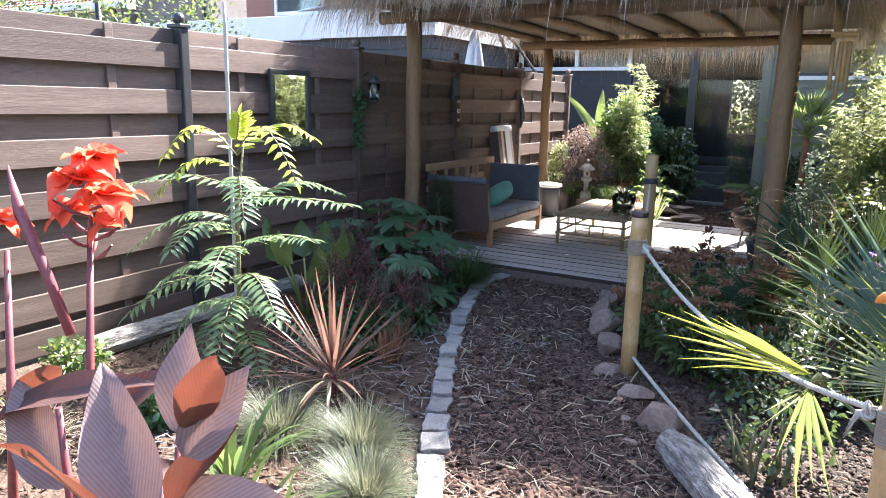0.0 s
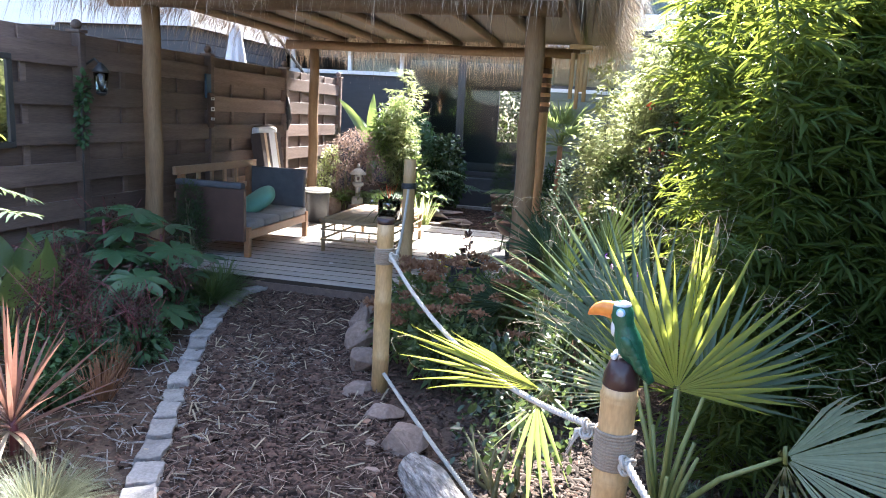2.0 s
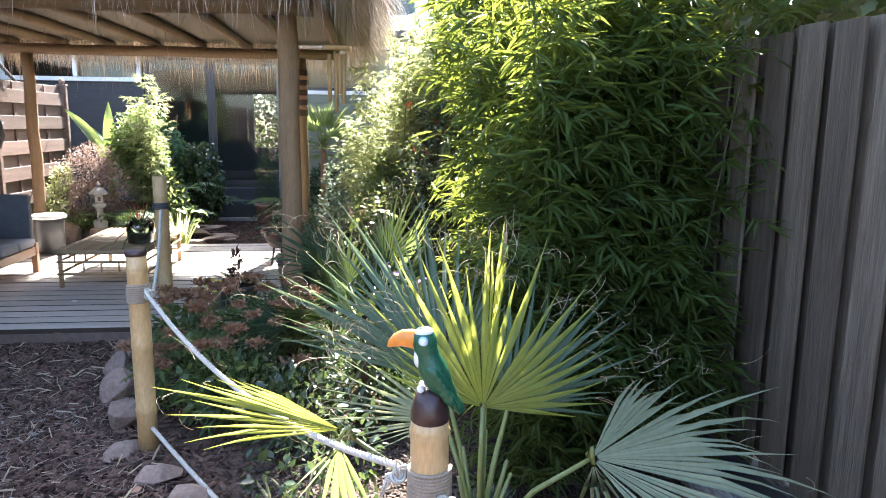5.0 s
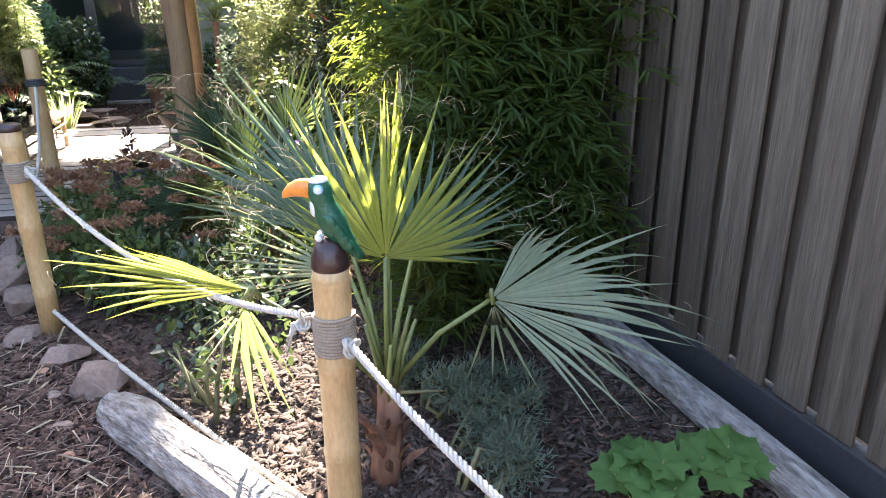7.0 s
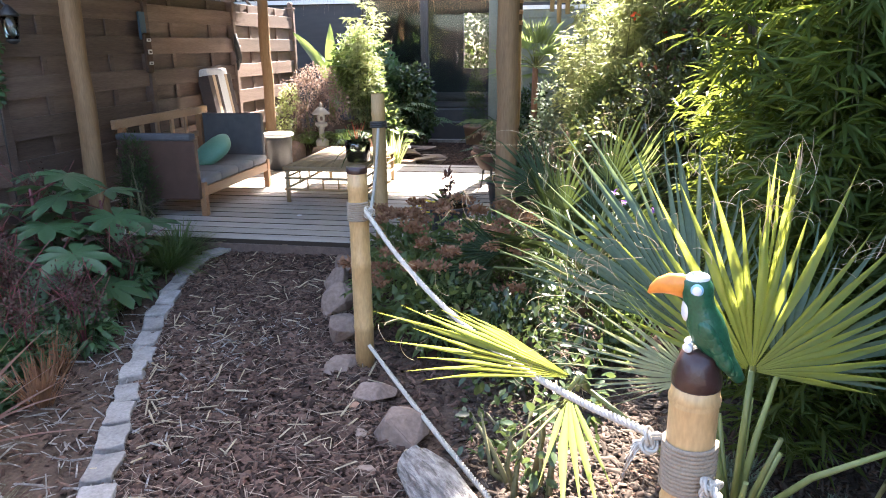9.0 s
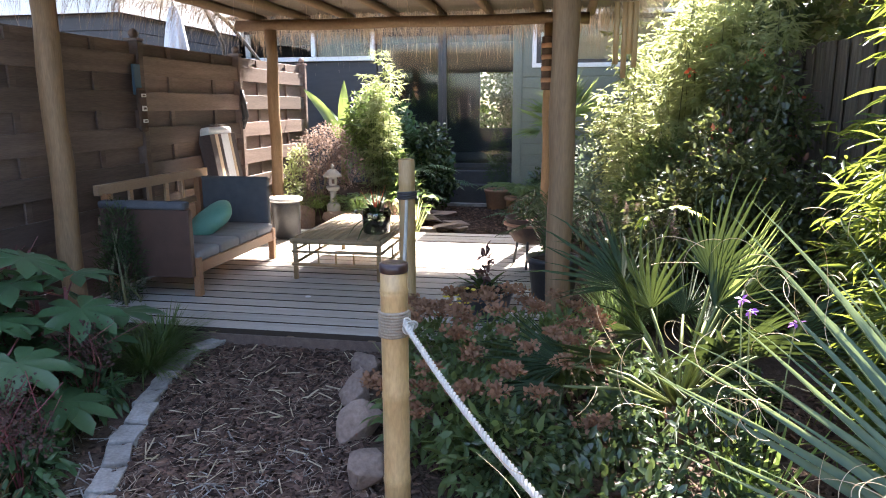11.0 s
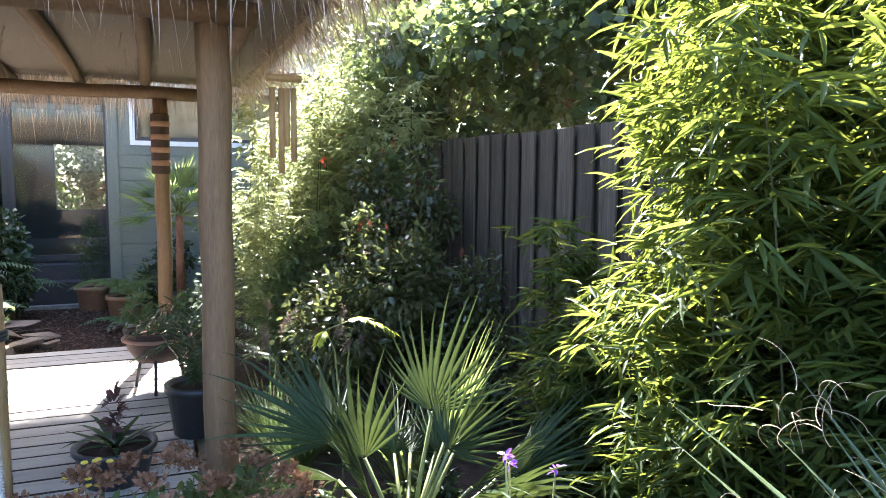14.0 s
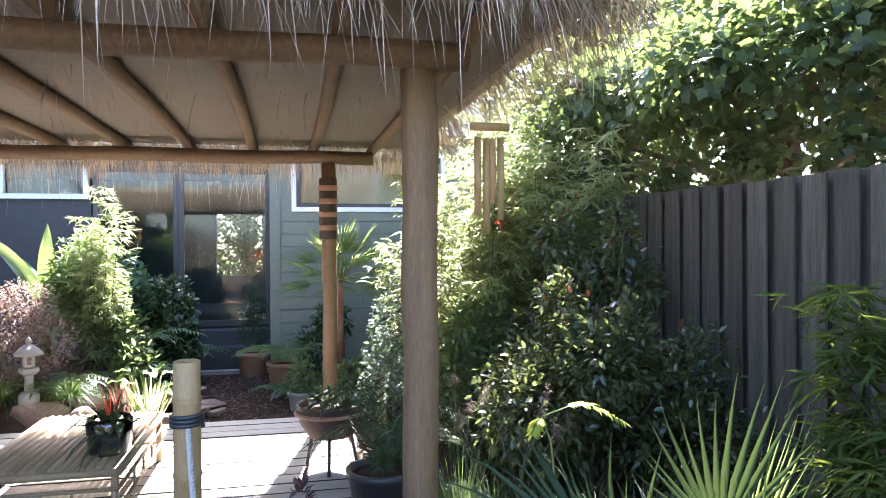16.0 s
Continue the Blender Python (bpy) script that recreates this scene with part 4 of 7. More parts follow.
slope = tile_roof("tile_roof", -3.0, 3.0, 0, 0, 0.0, 3.6, brick_house, 14)
slope.matrix_basis = pose(-9.6, 18.2, 5.2, 0, 0, 90) @ pose(0, 0, 0, 55)
boxed("bargeboard", -0.12, 0.0, 0.0, 4.5, 0, 0.3, M["white_paint"], brick_house, m=pose(-8.6, 18.3, 4.9, 0, 0, 90) @ pose(0, 0, 0, 52))

# brick houses with red tiled roofs further along
for x0, x1, ye, eave in ((-40.0, -27.4, 20.0, 5.35), (-27.2, -22.6, 20.6, 6.3)):
    far = root("house", (x0 + x1) / 2, ye + 2, 0, "grey brick house with a red tiled roof beyond the gardens", "house", "far houses")
    far.location = (0, 0, 0)
    boxed("wall", x0, x1, ye, ye + 4.0, -0.1, eave, M["brick_grey"], far, 0)
    boxed("gutter", x0 - 0.2, x1 + 0.2, ye - 0.4, ye - 0.05, eave - 0.05, eave + 0.18, M["white_paint"], far)
    tile_roof("tile_roof", x0 - 0.2, x1 + 0.2, ye - 0.4, eave + 0.22, 3.2, 3.6, far, tiles="tile_red")
    boxed("bargeboard", 0.0, 0.14, 0.0, 4.8, -0.12, 0.14, M["white_paint"], far, m=pose(x1 + 0.2, ye - 0.4, eave + 0.24, math.degrees(math.atan2(3.2, 3.6))))
    boxed("downpipe", x1 - 0.4, x1 - 0.28, ye - 0.1, ye - 0.005, -0.1, eave - 0.05, M["frame_dark"], far)

# neighbour's dark shed with white fascia
shed = root("garden_shed", -7.5, 11.5, 0, "dark flat-roofed shed with a white fascia board", "shed")
shed.location = (0, 0, 0)
SX, SY0, SY1 = -5.7, 9.9, 13.2
boxed("wall", -8.1, SX - 0.08, SY0 + 0.08, SY1, -0.1, 2.7, M["dark_wall"], shed, 0)
for k in range(16):
    boxed("cladding", -8.1, SX - 0.06, SY0 + 0.058, SY0 + 0.079, 0.1 + k * 0.16, 0.1 + k * 0.16 + 0.15, M["dark_wall"], shed, 0.003)
    boxed("cladding", SX - 0.079, SX - 0.055, SY0 + 0.08, SY1, 0.1 + k * 0.16, 0.1 + k * 0.16 + 0.15, M["dark_wall"], shed, 0.003)
boxed("fascia", -8.2, SX, SY0 - 0.03, SY0, 2.7, 2.92, M["white_paint"], shed)
boxed("fascia", SX, SX + 0.03, SY0 - 0.03, SY1, 2.7, 2.92, M["white_paint"], shed)
boxed("roof", -8.2, SX, SY0, SY1, 2.72, 2.88, M["dark_wall"], shed, 0)
sk = root("skylight", -11.6, 15.4, 3.72, "glass pyramid roof light on the flat roof", "skylight")
bm = bmesh.new()
box(bm, -0.75, 0.75, -0.75, 0.75, 0, 0.15, 0.01)
part("kerb", bm, M["white_paint"], sk)
bm = bmesh.new()
q = [bm.verts.new(p) for p in ((-0.7, -0.7, 0.152), (0.7, -0.7, 0.152), (0.7, 0.7, 0.152), (-0.7, 0.7, 0.152), (0, 0, 0.6))]
for i in range(4):
    bm.faces.new((q[i], q[(i + 1) % 4], q[4]))
part("pane", bm, M["window_glass"], sk)
for i in range(4):
    a = math.pi / 4 + i * math.pi / 2
    tubed("glazing_bar", [(0.99 * math.cos(a), 0.99 * math.sin(a), 0.15), (0, 0, 0.61)], 0.025, M["white_paint"], sk, 6)
sk.scale = (1.5, 1.5, 0.85)
annex = root("garden_shed", -9, 12, 0, "cream flat-roofed outbuilding beyond the shed", "outbuilding")
annex.location = (0, 0, 0)
boxed("wall", -22, -8.2, 14.0, 17, -0.1, 3.1, M["dark_wall"], annex, 0)
boxed("fascia", -22.1, -8.1, 13.9, 17.05, 3.1, 3.72, M["white_paint"], annex, 0.02)

# ---- path edging, rocks, logs ----
edging = root("path_edging", 0, 0, 0, "curved row of pale grey stone setts", "edging", kind="structure")
sett_meshes = []
for k in range(6):
    bm = bmesh.new()
    wx, wy = random.uniform(0.055, 0.072), random.uniform(0.09, 0.102)
    box(bm, -wx, wx, -wy, wy, -0.05, 0.045 + random.uniform(-0.006, 0.008), 0.007)
    bmesh.ops.subdivide_edges(bm, edges=[e for e in bm.edges if e.calc_length() > 0.05], cuts=2, use_grid_fill=True)
    for v in bm.verts:
        o = Vector((k * 7.3, 0, 0))
        v.co += Vector((0.016 * noise.noise(v.co * 22 + o), 0.014 * noise.noise(v.co * 22 + o + Vector((5, 0, 0))), 0.009 * noise.noise(v.co * 28 + o)))
    sett_meshes.append(part("sett", bm, M["stone_edge"], edging).data)
for ob in [c for c in bpy.data.objects if c.name.startswith("sett")]:
    bpy.data.objects.remove(ob)
LINE_LEN = sum(math.dist(a, b) for a, b in zip(EDGE, EDGE[1:]))
NS = int(LINE_LEN / 0.205)
for i in range(NS):
    p, d = along_line(EDGE, (i + 0.5) / NS)
    put("sett", random.choice(sett_meshes), edging, at=pose(p.x + random.uniform(-0.012, 0.012), p.y, random.uniform(-0.01, 0.008), random.uniform(-4, 4), random.uniform(-4, 4), math.degrees(math.atan2(d.y, d.x)) - 90 + random.uniform(-6, 6)))

for i, (x, y, z, sx, sy, sz) in enumerate(((-0.42, 3.42, 0.05, 0.14, 0.11, 0.1), (-0.62, 3.72, 0.03, 0.11, 0.1, 0.06), (-0.86, 4.02, 0.02, 0.12, 0.1, 0.05), (-0.95, 4.35, 0.06, 0.1, 0.12, 0.11),
                                          (-1.12, 4.75, 0.07, 0.1, 0.14, 0.13), (-1.25, 5.15, 0.06, 0.09, 0.15, 0.12), (-1.33, 5.55, 0.05, 0.09, 0.13, 0.1), (-0.27, 3.18, 0.03, 0.08, 0.07, 0.06))):
    r = boulder("rock", x, y, z, sx * 1.02, sy * 1.0, sz * 0.98, M["rock"], None, i + 1, turn=i * 37)
    tagged(r, "rough tan and grey stone beside the mulch path", "rock", "stones along the path")

log = root("log", -0.3, 3.15, 0, "silvery weathered driftwood log lying by the path", "log")
log.location = (0, 0, 0)
def fallen_log(parent, a, b, r, seg=22, rings=30):
    """A split-grained log, built upright and laid down."""
    a, b = Vector(a), Vector(b)
    n = (b - a).length
    bm = bmesh.new()
    rows = []
    for i in range(rings + 1):
        s = i / rings
        rr = r * (0.78 + 0.22 * min(1, s * 5)) * (1 + 0.06 * math.sin(s * 13))
        row = []
        for k in range(seg):
            t = 2 * math.pi * k / seg
            g = noise.noise(Vector((math.cos(t) * 4, math.sin(t) * 4, s * 2.5))) * 0.16 + noise.noise(Vector((math.cos(t) * 9, math.sin(t) * 9, s * 4))) * 0.1
            row.append(bm.verts.new((rr * (1 + g) * math.cos(t), rr * (1 + g) * math.sin(t), n * s + (0.03 * noise.noise(Vector((k * 1.3, 0, i))) if i in (0, rings) else 0))))
        rows.append(row)
    for p, q in zip(rows, rows[1:]):
        for k in range(seg):
            bm.faces.new((p[k], p[(k + 1) % seg], q[(k + 1) % seg], q[k]))
    bm.faces.new(rows[0][::-1])
    bm.faces.new(rows[-1])
    m = (b - a).to_track_quat("Z", "Y").to_matrix().to_4x4()
    m.translation = a
    return part("trunk", bm, M["drift"], parent, at=m)


fallen_log(log, (-0.3, 3.16, 0.06), (0.32, 2.3, 0.08), 0.092)
log2 = root("log", 2.0, 2.7, 0, "grey-brown fallen log at the foot of the fence", "log")
log2.location = (0, 0, 0)
fallen_log(log2, (rx(4.2) - 0.18, 4.2, 0.055), (rx(1.2) - 0.18, 1.2, 0.055), 0.07)
log3 = root("log", -3.7, 3.4, 0, "grey log lying along the brown fence", "log")
log3.location = (0, 0, 0)
fallen_log(log3, (-3.72, 2.2, 0.07), (-3.75, 4.4, 0.07), 0.075)


# ---- rope barrier ----
def bamboo_post(x, y, h, r, mat, nodes, label):
    ob = root("bamboo_post", x, y, 0, label, "post", "rope barrier posts")
    prof = [(r, -0.05)]
    for k in nodes:
        prof += [(r, k - 0.012), (r * 1.06, k - 0.004), (r * 1.0, k), (r * 1.07, k + 0.005), (r * 0.99, k + 0.014)]
    prof += [(r * 0.97, h), (r * 0.85, h + 0.004), (r * 0.8, h - 0.02)]
    lathed("culm", prof, mat, ob, seg=24)
    return ob


pa = bamboo_post(-0.75, 4.05, 1.02, 0.048, M["bamboo_pole"], (0.22, 0.55, 0.93), "golden bamboo post with a rope lashing")
wrap(pa, 0, 0, 0.77, 0.048, 9, 0.006, M["twine"])
lathed("top_rim", [(0.049, 1.0), (0.051, 1.005), (0.05, 1.03), (0.04, 1.034)], M["wax_dark"], pa, label="dark weathered rim")
pb = bamboo_post(-1.14, 5.9, 1.24, 0.05, M["bamboo_grey"], (0.4, 0.82, 1.1), "greyed bamboo post at the deck edge")
wrap(pb, 0, 0, 1.0, 0.05, 3, 0.009, M["frame_dark"], "dark rubber band lashing")
pc = bamboo_post(0.5, 2.3, 0.89, 0.05, M["bamboo_pole"], (0.12, 0.33, 0.61, 0.86), "golden bamboo post carrying a painted bird")
wrap(pc, 0, 0, 0.65, 0.05, 12, 0.0055, M["twine"])


def knot(parent, at, size, r=0.0085):
    """An overhand knot of rope with a short tail."""
    pts = []
    for k in range(13):
        t = 2 * math.pi * k / 12
        pts.append(Vector((math.sin(t) + 2 * math.sin(2 * t), math.cos(t) - 2 * math.cos(2 * t), -math.sin(3 * t))) * size / 3)
    ob = rope_run("knot", pts, r, M["rope"], parent, 3.0)
    ob.matrix_basis = at
    return ob


knot(pc, pose(0.035, -0.066, 0.69, 80, 20, 30), 0.024)
knot(pc, pose(-0.075, 0.03, 0.735, 60, 40, 10), 0.026)
for k in range(14):
    a = random.uniform(-0.6, 0.6)
    tubed("frayed_end", [(-0.085, 0.03, 0.735), (-0.11 - 0.01 * a, 0.03 + 0.03 * a, 0.71 + random.uniform(-0.02, 0.02)), (-0.125 + 0.03 * a, 0.03 + 0.06 * a, 0.67 + random.uniform(-0.03, 0.03))], [0.003, 0.0022, 0.0012], M["rope"], pc, 4)
knot(pa, pose(0.06, -0.035, 0.82, 70, 30, 20), 0.024)
pd = bamboo_post(1.35, 0.6, 0.8, 0.05, M["bamboo_pole"], (0.2, 0.5), "golden bamboo post with a rope lashing")


def sag(a, b, drop, n=7):
    a, b = Vector(a), Vector(b)
    return [a.lerp(b, i / n) - Vector((0, 0, drop * 4 * (i / n) * (1 - i / n))) for i in range(n + 1)]


for pts in (sag((-0.7, 4.0, 0.83), (0.44, 2.34, 0.74), 0.14), sag((0.53, 2.24, 0.7), (1.32, 0.65, 0.62), 0.14), sag((-1.13, 5.85, 1.0), (-0.78, 4.1, 0.83), 0.3),
            sag((-0.71, 4.0, 0.14), (0.44, 2.32, 0.1), 0.03), sag((0.52, 2.25, 0.12), (1.32, 0.65, 0.12), 0.05)):
    rp = rope_run("rope", pts, 0.0105, M["rope"])
    tagged(rp, "thick twisted off-white rope slung between posts", "rope", "barrier ropes")

# painted bird on the post
bm = bmesh.new()


def blob(cx, cy, cz, sx, sy, sz, mi, rot=(0, 0, 0), sub=3):
    r = bmesh.ops.create_icosphere(bm, subdivisions=sub, radius=1.0, matrix=pose(cx, cy, cz, *rot) @ Matrix.Diagonal((sx, sy, sz, 1)))
    for v in r["verts"]:
        for f in v.link_faces:
            f.material_index = mi


lathe(bm, [(0.046, 0.0), (0.051, 0.008), (0.05, 0.03), (0.042, 0.055), (0.034, 0.078), (0.014, 0.086)], mat_index=4, seg=18)
# tail, body, neck and head in one sweep, then painted by zones
first = len(bm.faces)
tube(bm, [(0.082, 0, 0.03), (0.07, 0, 0.045), (0.054, 0, 0.066), (0.034, 0, 0.092), (0.016, 0, 0.118), (0.004, 0, 0.145), (-0.005, 0, 0.168), (-0.011, 0, 0.188), (-0.015, 0, 0.208), (-0.015, 0, 0.226), (-0.011, 0, 0.24), (-0.008, 0, 0.247)],
     [0.011, 0.0155, 0.018, 0.028, 0.0365, 0.036, 0.0305, 0.029, 0.0315, 0.029, 0.018, 0.003], 28)
bm.faces.ensure_lookup_table()
for f in bm.faces[first:]:
    c = f.calc_center_median()
    f.material_index = 0
blob(-0.0255, 0, 0.176, 0.0165, 0.0215, 0.036, 1, (0, 8, 0))
blob(-0.017, 0, 0.234, 0.024, 0.024, 0.0125, 1, (0, -6, 0))
blob(-0.034, 0, 0.212, 0.0075, 0.022, 0.0285, 5)
for sg in (-1, 1):
    # folded wing with rows of feathers, tapering to the tail
    for k in range(5):
        blob(0.012 + 0.009 * k, sg * (0.031 - 0.0018 * k), 0.135 - 0.015 * k, 0.016, 0.009, 0.026, 0, (0, -34, 0), 2)
    blob(0.05, sg * 0.017, 0.07, 0.011, 0.007, 0.036, 0, (0, -38, 0), 2)
    blob(-0.014, sg * 0.0275, 0.217, 0.0125, 0.0055, 0.0135, 2)
    blob(-0.014, sg * 0.0308, 0.217, 0.009, 0.0035, 0.0095, 1)
    for k in (-1, 0, 1):
        blob(-0.024 + 0.003 * abs(k), sg * 0.016 + k * 0.007, 0.09, 0.009, 0.005, 0.009, 1, sub=2)
first = len(bm.verts)
nf = len(bm.faces)
tube(bm, [(-0.034, 0, 0.212), (-0.05, 0, 0.216), (-0.068, 0, 0.216), (-0.086, 0, 0.21), (-0.101, 0, 0.2), (-0.109, 0, 0.191)], [0.0245, 0.0245, 0.0225, 0.0175, 0.01, 0.003], 18)
bm.verts.ensure_lookup_table()
bm.faces.ensure_lookup_table()
for v in bm.verts[first:]:
    v.co.y *= 0.7
for f in bm.faces[nf:]:
    f.material_index = 3
bird = part("bird_figurine", bm, [M["bird_green"], M["bird_white"], M["bird_blue"], M["bird_beak"], M["wax_dark"], M["bird_black"]], smooth=True)
bird.matrix_basis = pose(0.5, 2.3, 0.888, 0, 0, -14)
tagged(bird, "painted green bird figurine with an orange beak on a bamboo post", "figurine")


# ---- sofa ----
sofa = root("sofa", -3.3, 7.25, 0.12, "wooden garden sofa with grey-blue cushions", "sofa")
sofa.location = (0, 0, 0)
X0, X1, Y0, Y1, D = -3.72, -2.94, 6.52, 8.0, 0.12
for x, y in ((X1 - 0.05, Y0 + 0.03), (X1 - 0.05, Y1 - 0.09), (X0, Y0 + 0.03), (X0, Y1 - 0.09)):
    boxed("leg", x, x + 0.055, y, y + 0.055, D, 0.42 if x > -3.4 else 0.9, M["sofa_wood"], sofa)
boxed("front_rail", X1 - 0.045, X1, Y0 + 0.086, Y1 - 0.092, 0.3, 0.385, M["sofa_wood"], sofa)
boxed("back_rail", X0, X0 + 0.04, Y0 + 0.09, Y1 - 0.095, 0.3, 0.385, M["sofa_wood"], sofa)
for k in range(5):
    boxed("seat_slat", X0 + 0.06 + k * 0.14, X0 + 0.15 + k * 0.14, Y0 + 0.05, Y1 - 0.05, 0.355, 0.375, M["sofa_wood"], sofa)
boxed("arm_panel", X0 + 0.02, X1 - 0.02, Y0 - 0.03, Y0 + 0.028, 0.28, 0.8, M["side_panel"], sofa, 0.01, "dark wooden side panel")
boxed("arm_pad", X0 + 0.02, X1 - 0.04, Y0 - 0.05, Y0 + 0.05, 0.8, 0.86, M["cushion_dark"], sofa, 0.02, "grey-blue padded arm")
boxed("arm_panel", X0 + 0.02, X1 - 0.06, Y1 - 0.03, Y1 + 0.04, 0.28, 0.9, M["cushion_dark"], sofa, 0.02, "grey-blue padded end panel")
boxed("top_rail", X0 - 0.02, X0 + 0.025, Y0 - 0.02, Y1 + 0.14, 0.89, 0.97, M["bench_wood"], sofa)
boxed("mid_rail", X0 - 0.02, X0 + 0.02, Y0, Y1 + 0.1, 0.66, 0.72, M["bench_wood"], sofa)
for k in range(6):
    boxed("back_slat", X0 - 0.012, X0 + 0.012, Y0 + 0.12 + k * 0.26, Y0 + 0.17 + k * 0.26, 0.715, 0.895, M["bench_wood"], sofa)
for k in range(4):
    bm = bmesh.new()
    ya = Y0 + 0.06 + k * 0.345
    box(bm, X0 + 0.05, X1 - 0.01, ya, ya + 0.34, 0.38, 0.465, 0.025)
    part("seat_cushion", bm, M["cushion"], sofa, smooth=True)
bm = bmesh.new()
bmesh.ops.create_icosphere(bm, subdivisions=3, radius=1)
for v in bm.verts:
    v.co = Vector((math.copysign(abs(v.co.x) ** 0.6, v.co.x) * 0.22, math.copysign(abs(v.co.y) ** 0.6, v.co.y) * 0.19, v.co.z * 0.085 * (1 - 0.3 * abs(v.co.x * v.co.y))))
pil = part("cushion", bm, M["pillow"], smooth=True, at=pose(-3.3, 7.42, 0.57, 18, -35, 20))
tagged(pil, "shiny green throw cushion lying on the sofa", "cushion")

# striped lounger cushion leaning on the fence
lc = root("lounger_cushion", -3.7, 8.72, 0.12, "striped folded lounger cushion leaning against the fence", "cushion")
for i, (a, b, m) in enumerate(((-0.27, -0.17, "cloth_dark"), (-0.17, -0.1, "cloth_tan"), (-0.1, -0.04, "cloth_dark"), (-0.04, 0.12, "cloth_white"), (0.12, 0.18, "cloth_tan"), (0.18, 0.27, "cloth_dark"))):
    boxed("stripe", -0.07, 0.07, a, b, 0.0, 1.16, M[m], lc, 0.006, m=pose(0, 0, 0, 0, -9, 0))
boxed("headrest", -0.14, 0.06, -0.25, 0.25, 1.12, 1.24, M["cloth_white"], lc, 0.04, "folded white headrest", m=pose(0, 0, 0, 0, -9, 0))

# stool with a pale round top
st = root("stool", -3.27, 9.02, 0.12, "dark tub stool with a pale round top", "stool")
lathed("tub", [(0.12, 0.0), (0.15, 0.02), (0.16, 0.36), (0.155, 0.4)], M["pot_dark"], st)
lathed("top", [(0.15, 0.402), (0.185, 0.41), (0.185, 0.44), (0.17, 0.45)], M["white_paint"], st, label="pale round seat")

# bamboo coffee table
tb = root("coffee_table", -2.07, 7.85, 0.12, "low bamboo coffee table with a slatted top", "table")
tb.location = (0, 0, 0)
TX0, TX1, TY0, TY1, TZ = -2.45, -1.68, 7.2, 8.5, 0.48
ns = 15
for i in range(ns):
    x = TX0 + 0.03 + (TX1 - TX0 - 0.06) * (i + 0.5) / ns
    tubed("slat", [(x, TY0 + 0.02, TZ - 0.014), (x, (TY0 + TY1) / 2, TZ - 0.014 + random.uniform(-0.002, 0.002)), (x, TY1 - 0.02, TZ - 0.014)], 0.0225, M["table_bamboo"], tb, 8)
for a, b in (((TX0, TY0), (TX1, TY0)), ((TX0, TY1), (TX1, TY1)), ((TX0, TY0), (TX0, TY1)), ((TX1, TY0), (TX1, TY1))):
    tubed("edge_pole", [(a[0], a[1], TZ - 0.03), (b[0], b[1], TZ - 0.03)], 0.022, M["table_bamboo"], tb, 10)
    c, d = (Vector((*a, 0.25)), Vector((*b, 0.25)))
    tubed("stretcher", [c, d], 0.013, M["table_bamboo"], tb, 8)
    for k in (0.3, 0.5, 0.7):
        p = c.lerp(d, k)
        tubed("spindle", [(p.x, p.y, 0.25), (p.x, p.y, 0.36)], 0.009, M["table_bamboo"], tb, 6)
    tubed("stretcher", [c + Vector((0, 0, 0.11)), d + Vector((0, 0, 0.11))], 0.011, M["table_bamboo"], tb, 8)
for x in (TX0 + 0.02, TX1 - 0.02):
    for y in (TY0 + 0.02, TY1 - 0.02):
        tubed("leg", [(x, y, 0.12), (x, y, 0.44)], 0.021, M["table_bamboo"], tb, 10)

jar = root("potted_plant", -1.78, 7.45, TZ + 0.008, "spiky green plant in a small glass jar", "plant")
lathed("jar", [(0.05, 0.0), (0.075, 0.01), (0.085, 0.12), (0.075, 0.14), (0.07, 0.14), (0.078, 0.118), (0.068, 0.015)], M["jar_glass"], jar)
lathed("soil", [(0.066, 0.016), (0.07, 0.06), (0.01, 0.07)], M["mulch"], jar)
jar.scale = (1.5, 1.5, 1.5)
a = rng.uniform(0, 6.28, 60)
el = rng.uniform(0.1, 1.2, 60)
v, f = blades(np.tile([0, 0, 0.07], (60, 1)).astype(float), np.stack([np.cos(a) * np.sin(el), np.sin(a) * np.sin(el), np.cos(el)], 1), rng.uniform(0.14, 0.3, 60), np.full(60, 0.018), rng.uniform(0.3, 0.9, 60))
rawpart("foliage", v, f, M["lf_dark"], jar)
v, f = blades(np.tile([0, 0, 0.1], (12, 1)).astype(float), np.array([0, 0, 1.0]) + rng.normal(size=(12, 3)) * 0.2, rng.uniform(0.12, 0.22, 12), np.full(12, 0.006), rng.uniform(0, 0.2, 12))
rawpart("flower_spikes", v, f, M["petal"], jar, "thin red flower spikes")

# fire bowl on legs
fb = root("fire_bowl", -0.5, 8.05, 0.12, "rusty round fire bowl on three legs", "fire bowl")
lathed("bowl", [(0.05, 0.2), (0.15, 0.23), (0.21, 0.32), (0.23, 0.44), (0.24, 0.45), (0.22, 0.45), (0.2, 0.34), (0.1, 0.26)], M["rust"], fb, seg=24)
lathed("ring", [(0.235, 0.38), (0.25, 0.385), (0.25, 0.4), (0.235, 0.405)], M["terracotta"], fb, seg=24)
for k in range(3):
    a = k * 2.094 + 0.4
    tubed("leg", [(0.15 * math.cos(a), 0.15 * math.sin(a), 0.25), (0.2 * math.cos(a), 0.2 * math.sin(a), 0.0)], 0.012, M["iron"], fb, 8)
v, f = cloud([(0, 0, 0.46)], [(0.17, 0.17, 0.1)], 220, 0.08, 0.03, OVAL)
rawpart("plant", v, f, M["lf_dark"], fb, "dark leafy planting")


def pot(name, x, y, z, r, h, mat, label, category="pot"):
    ob = root(name, x, y, z, label, category)
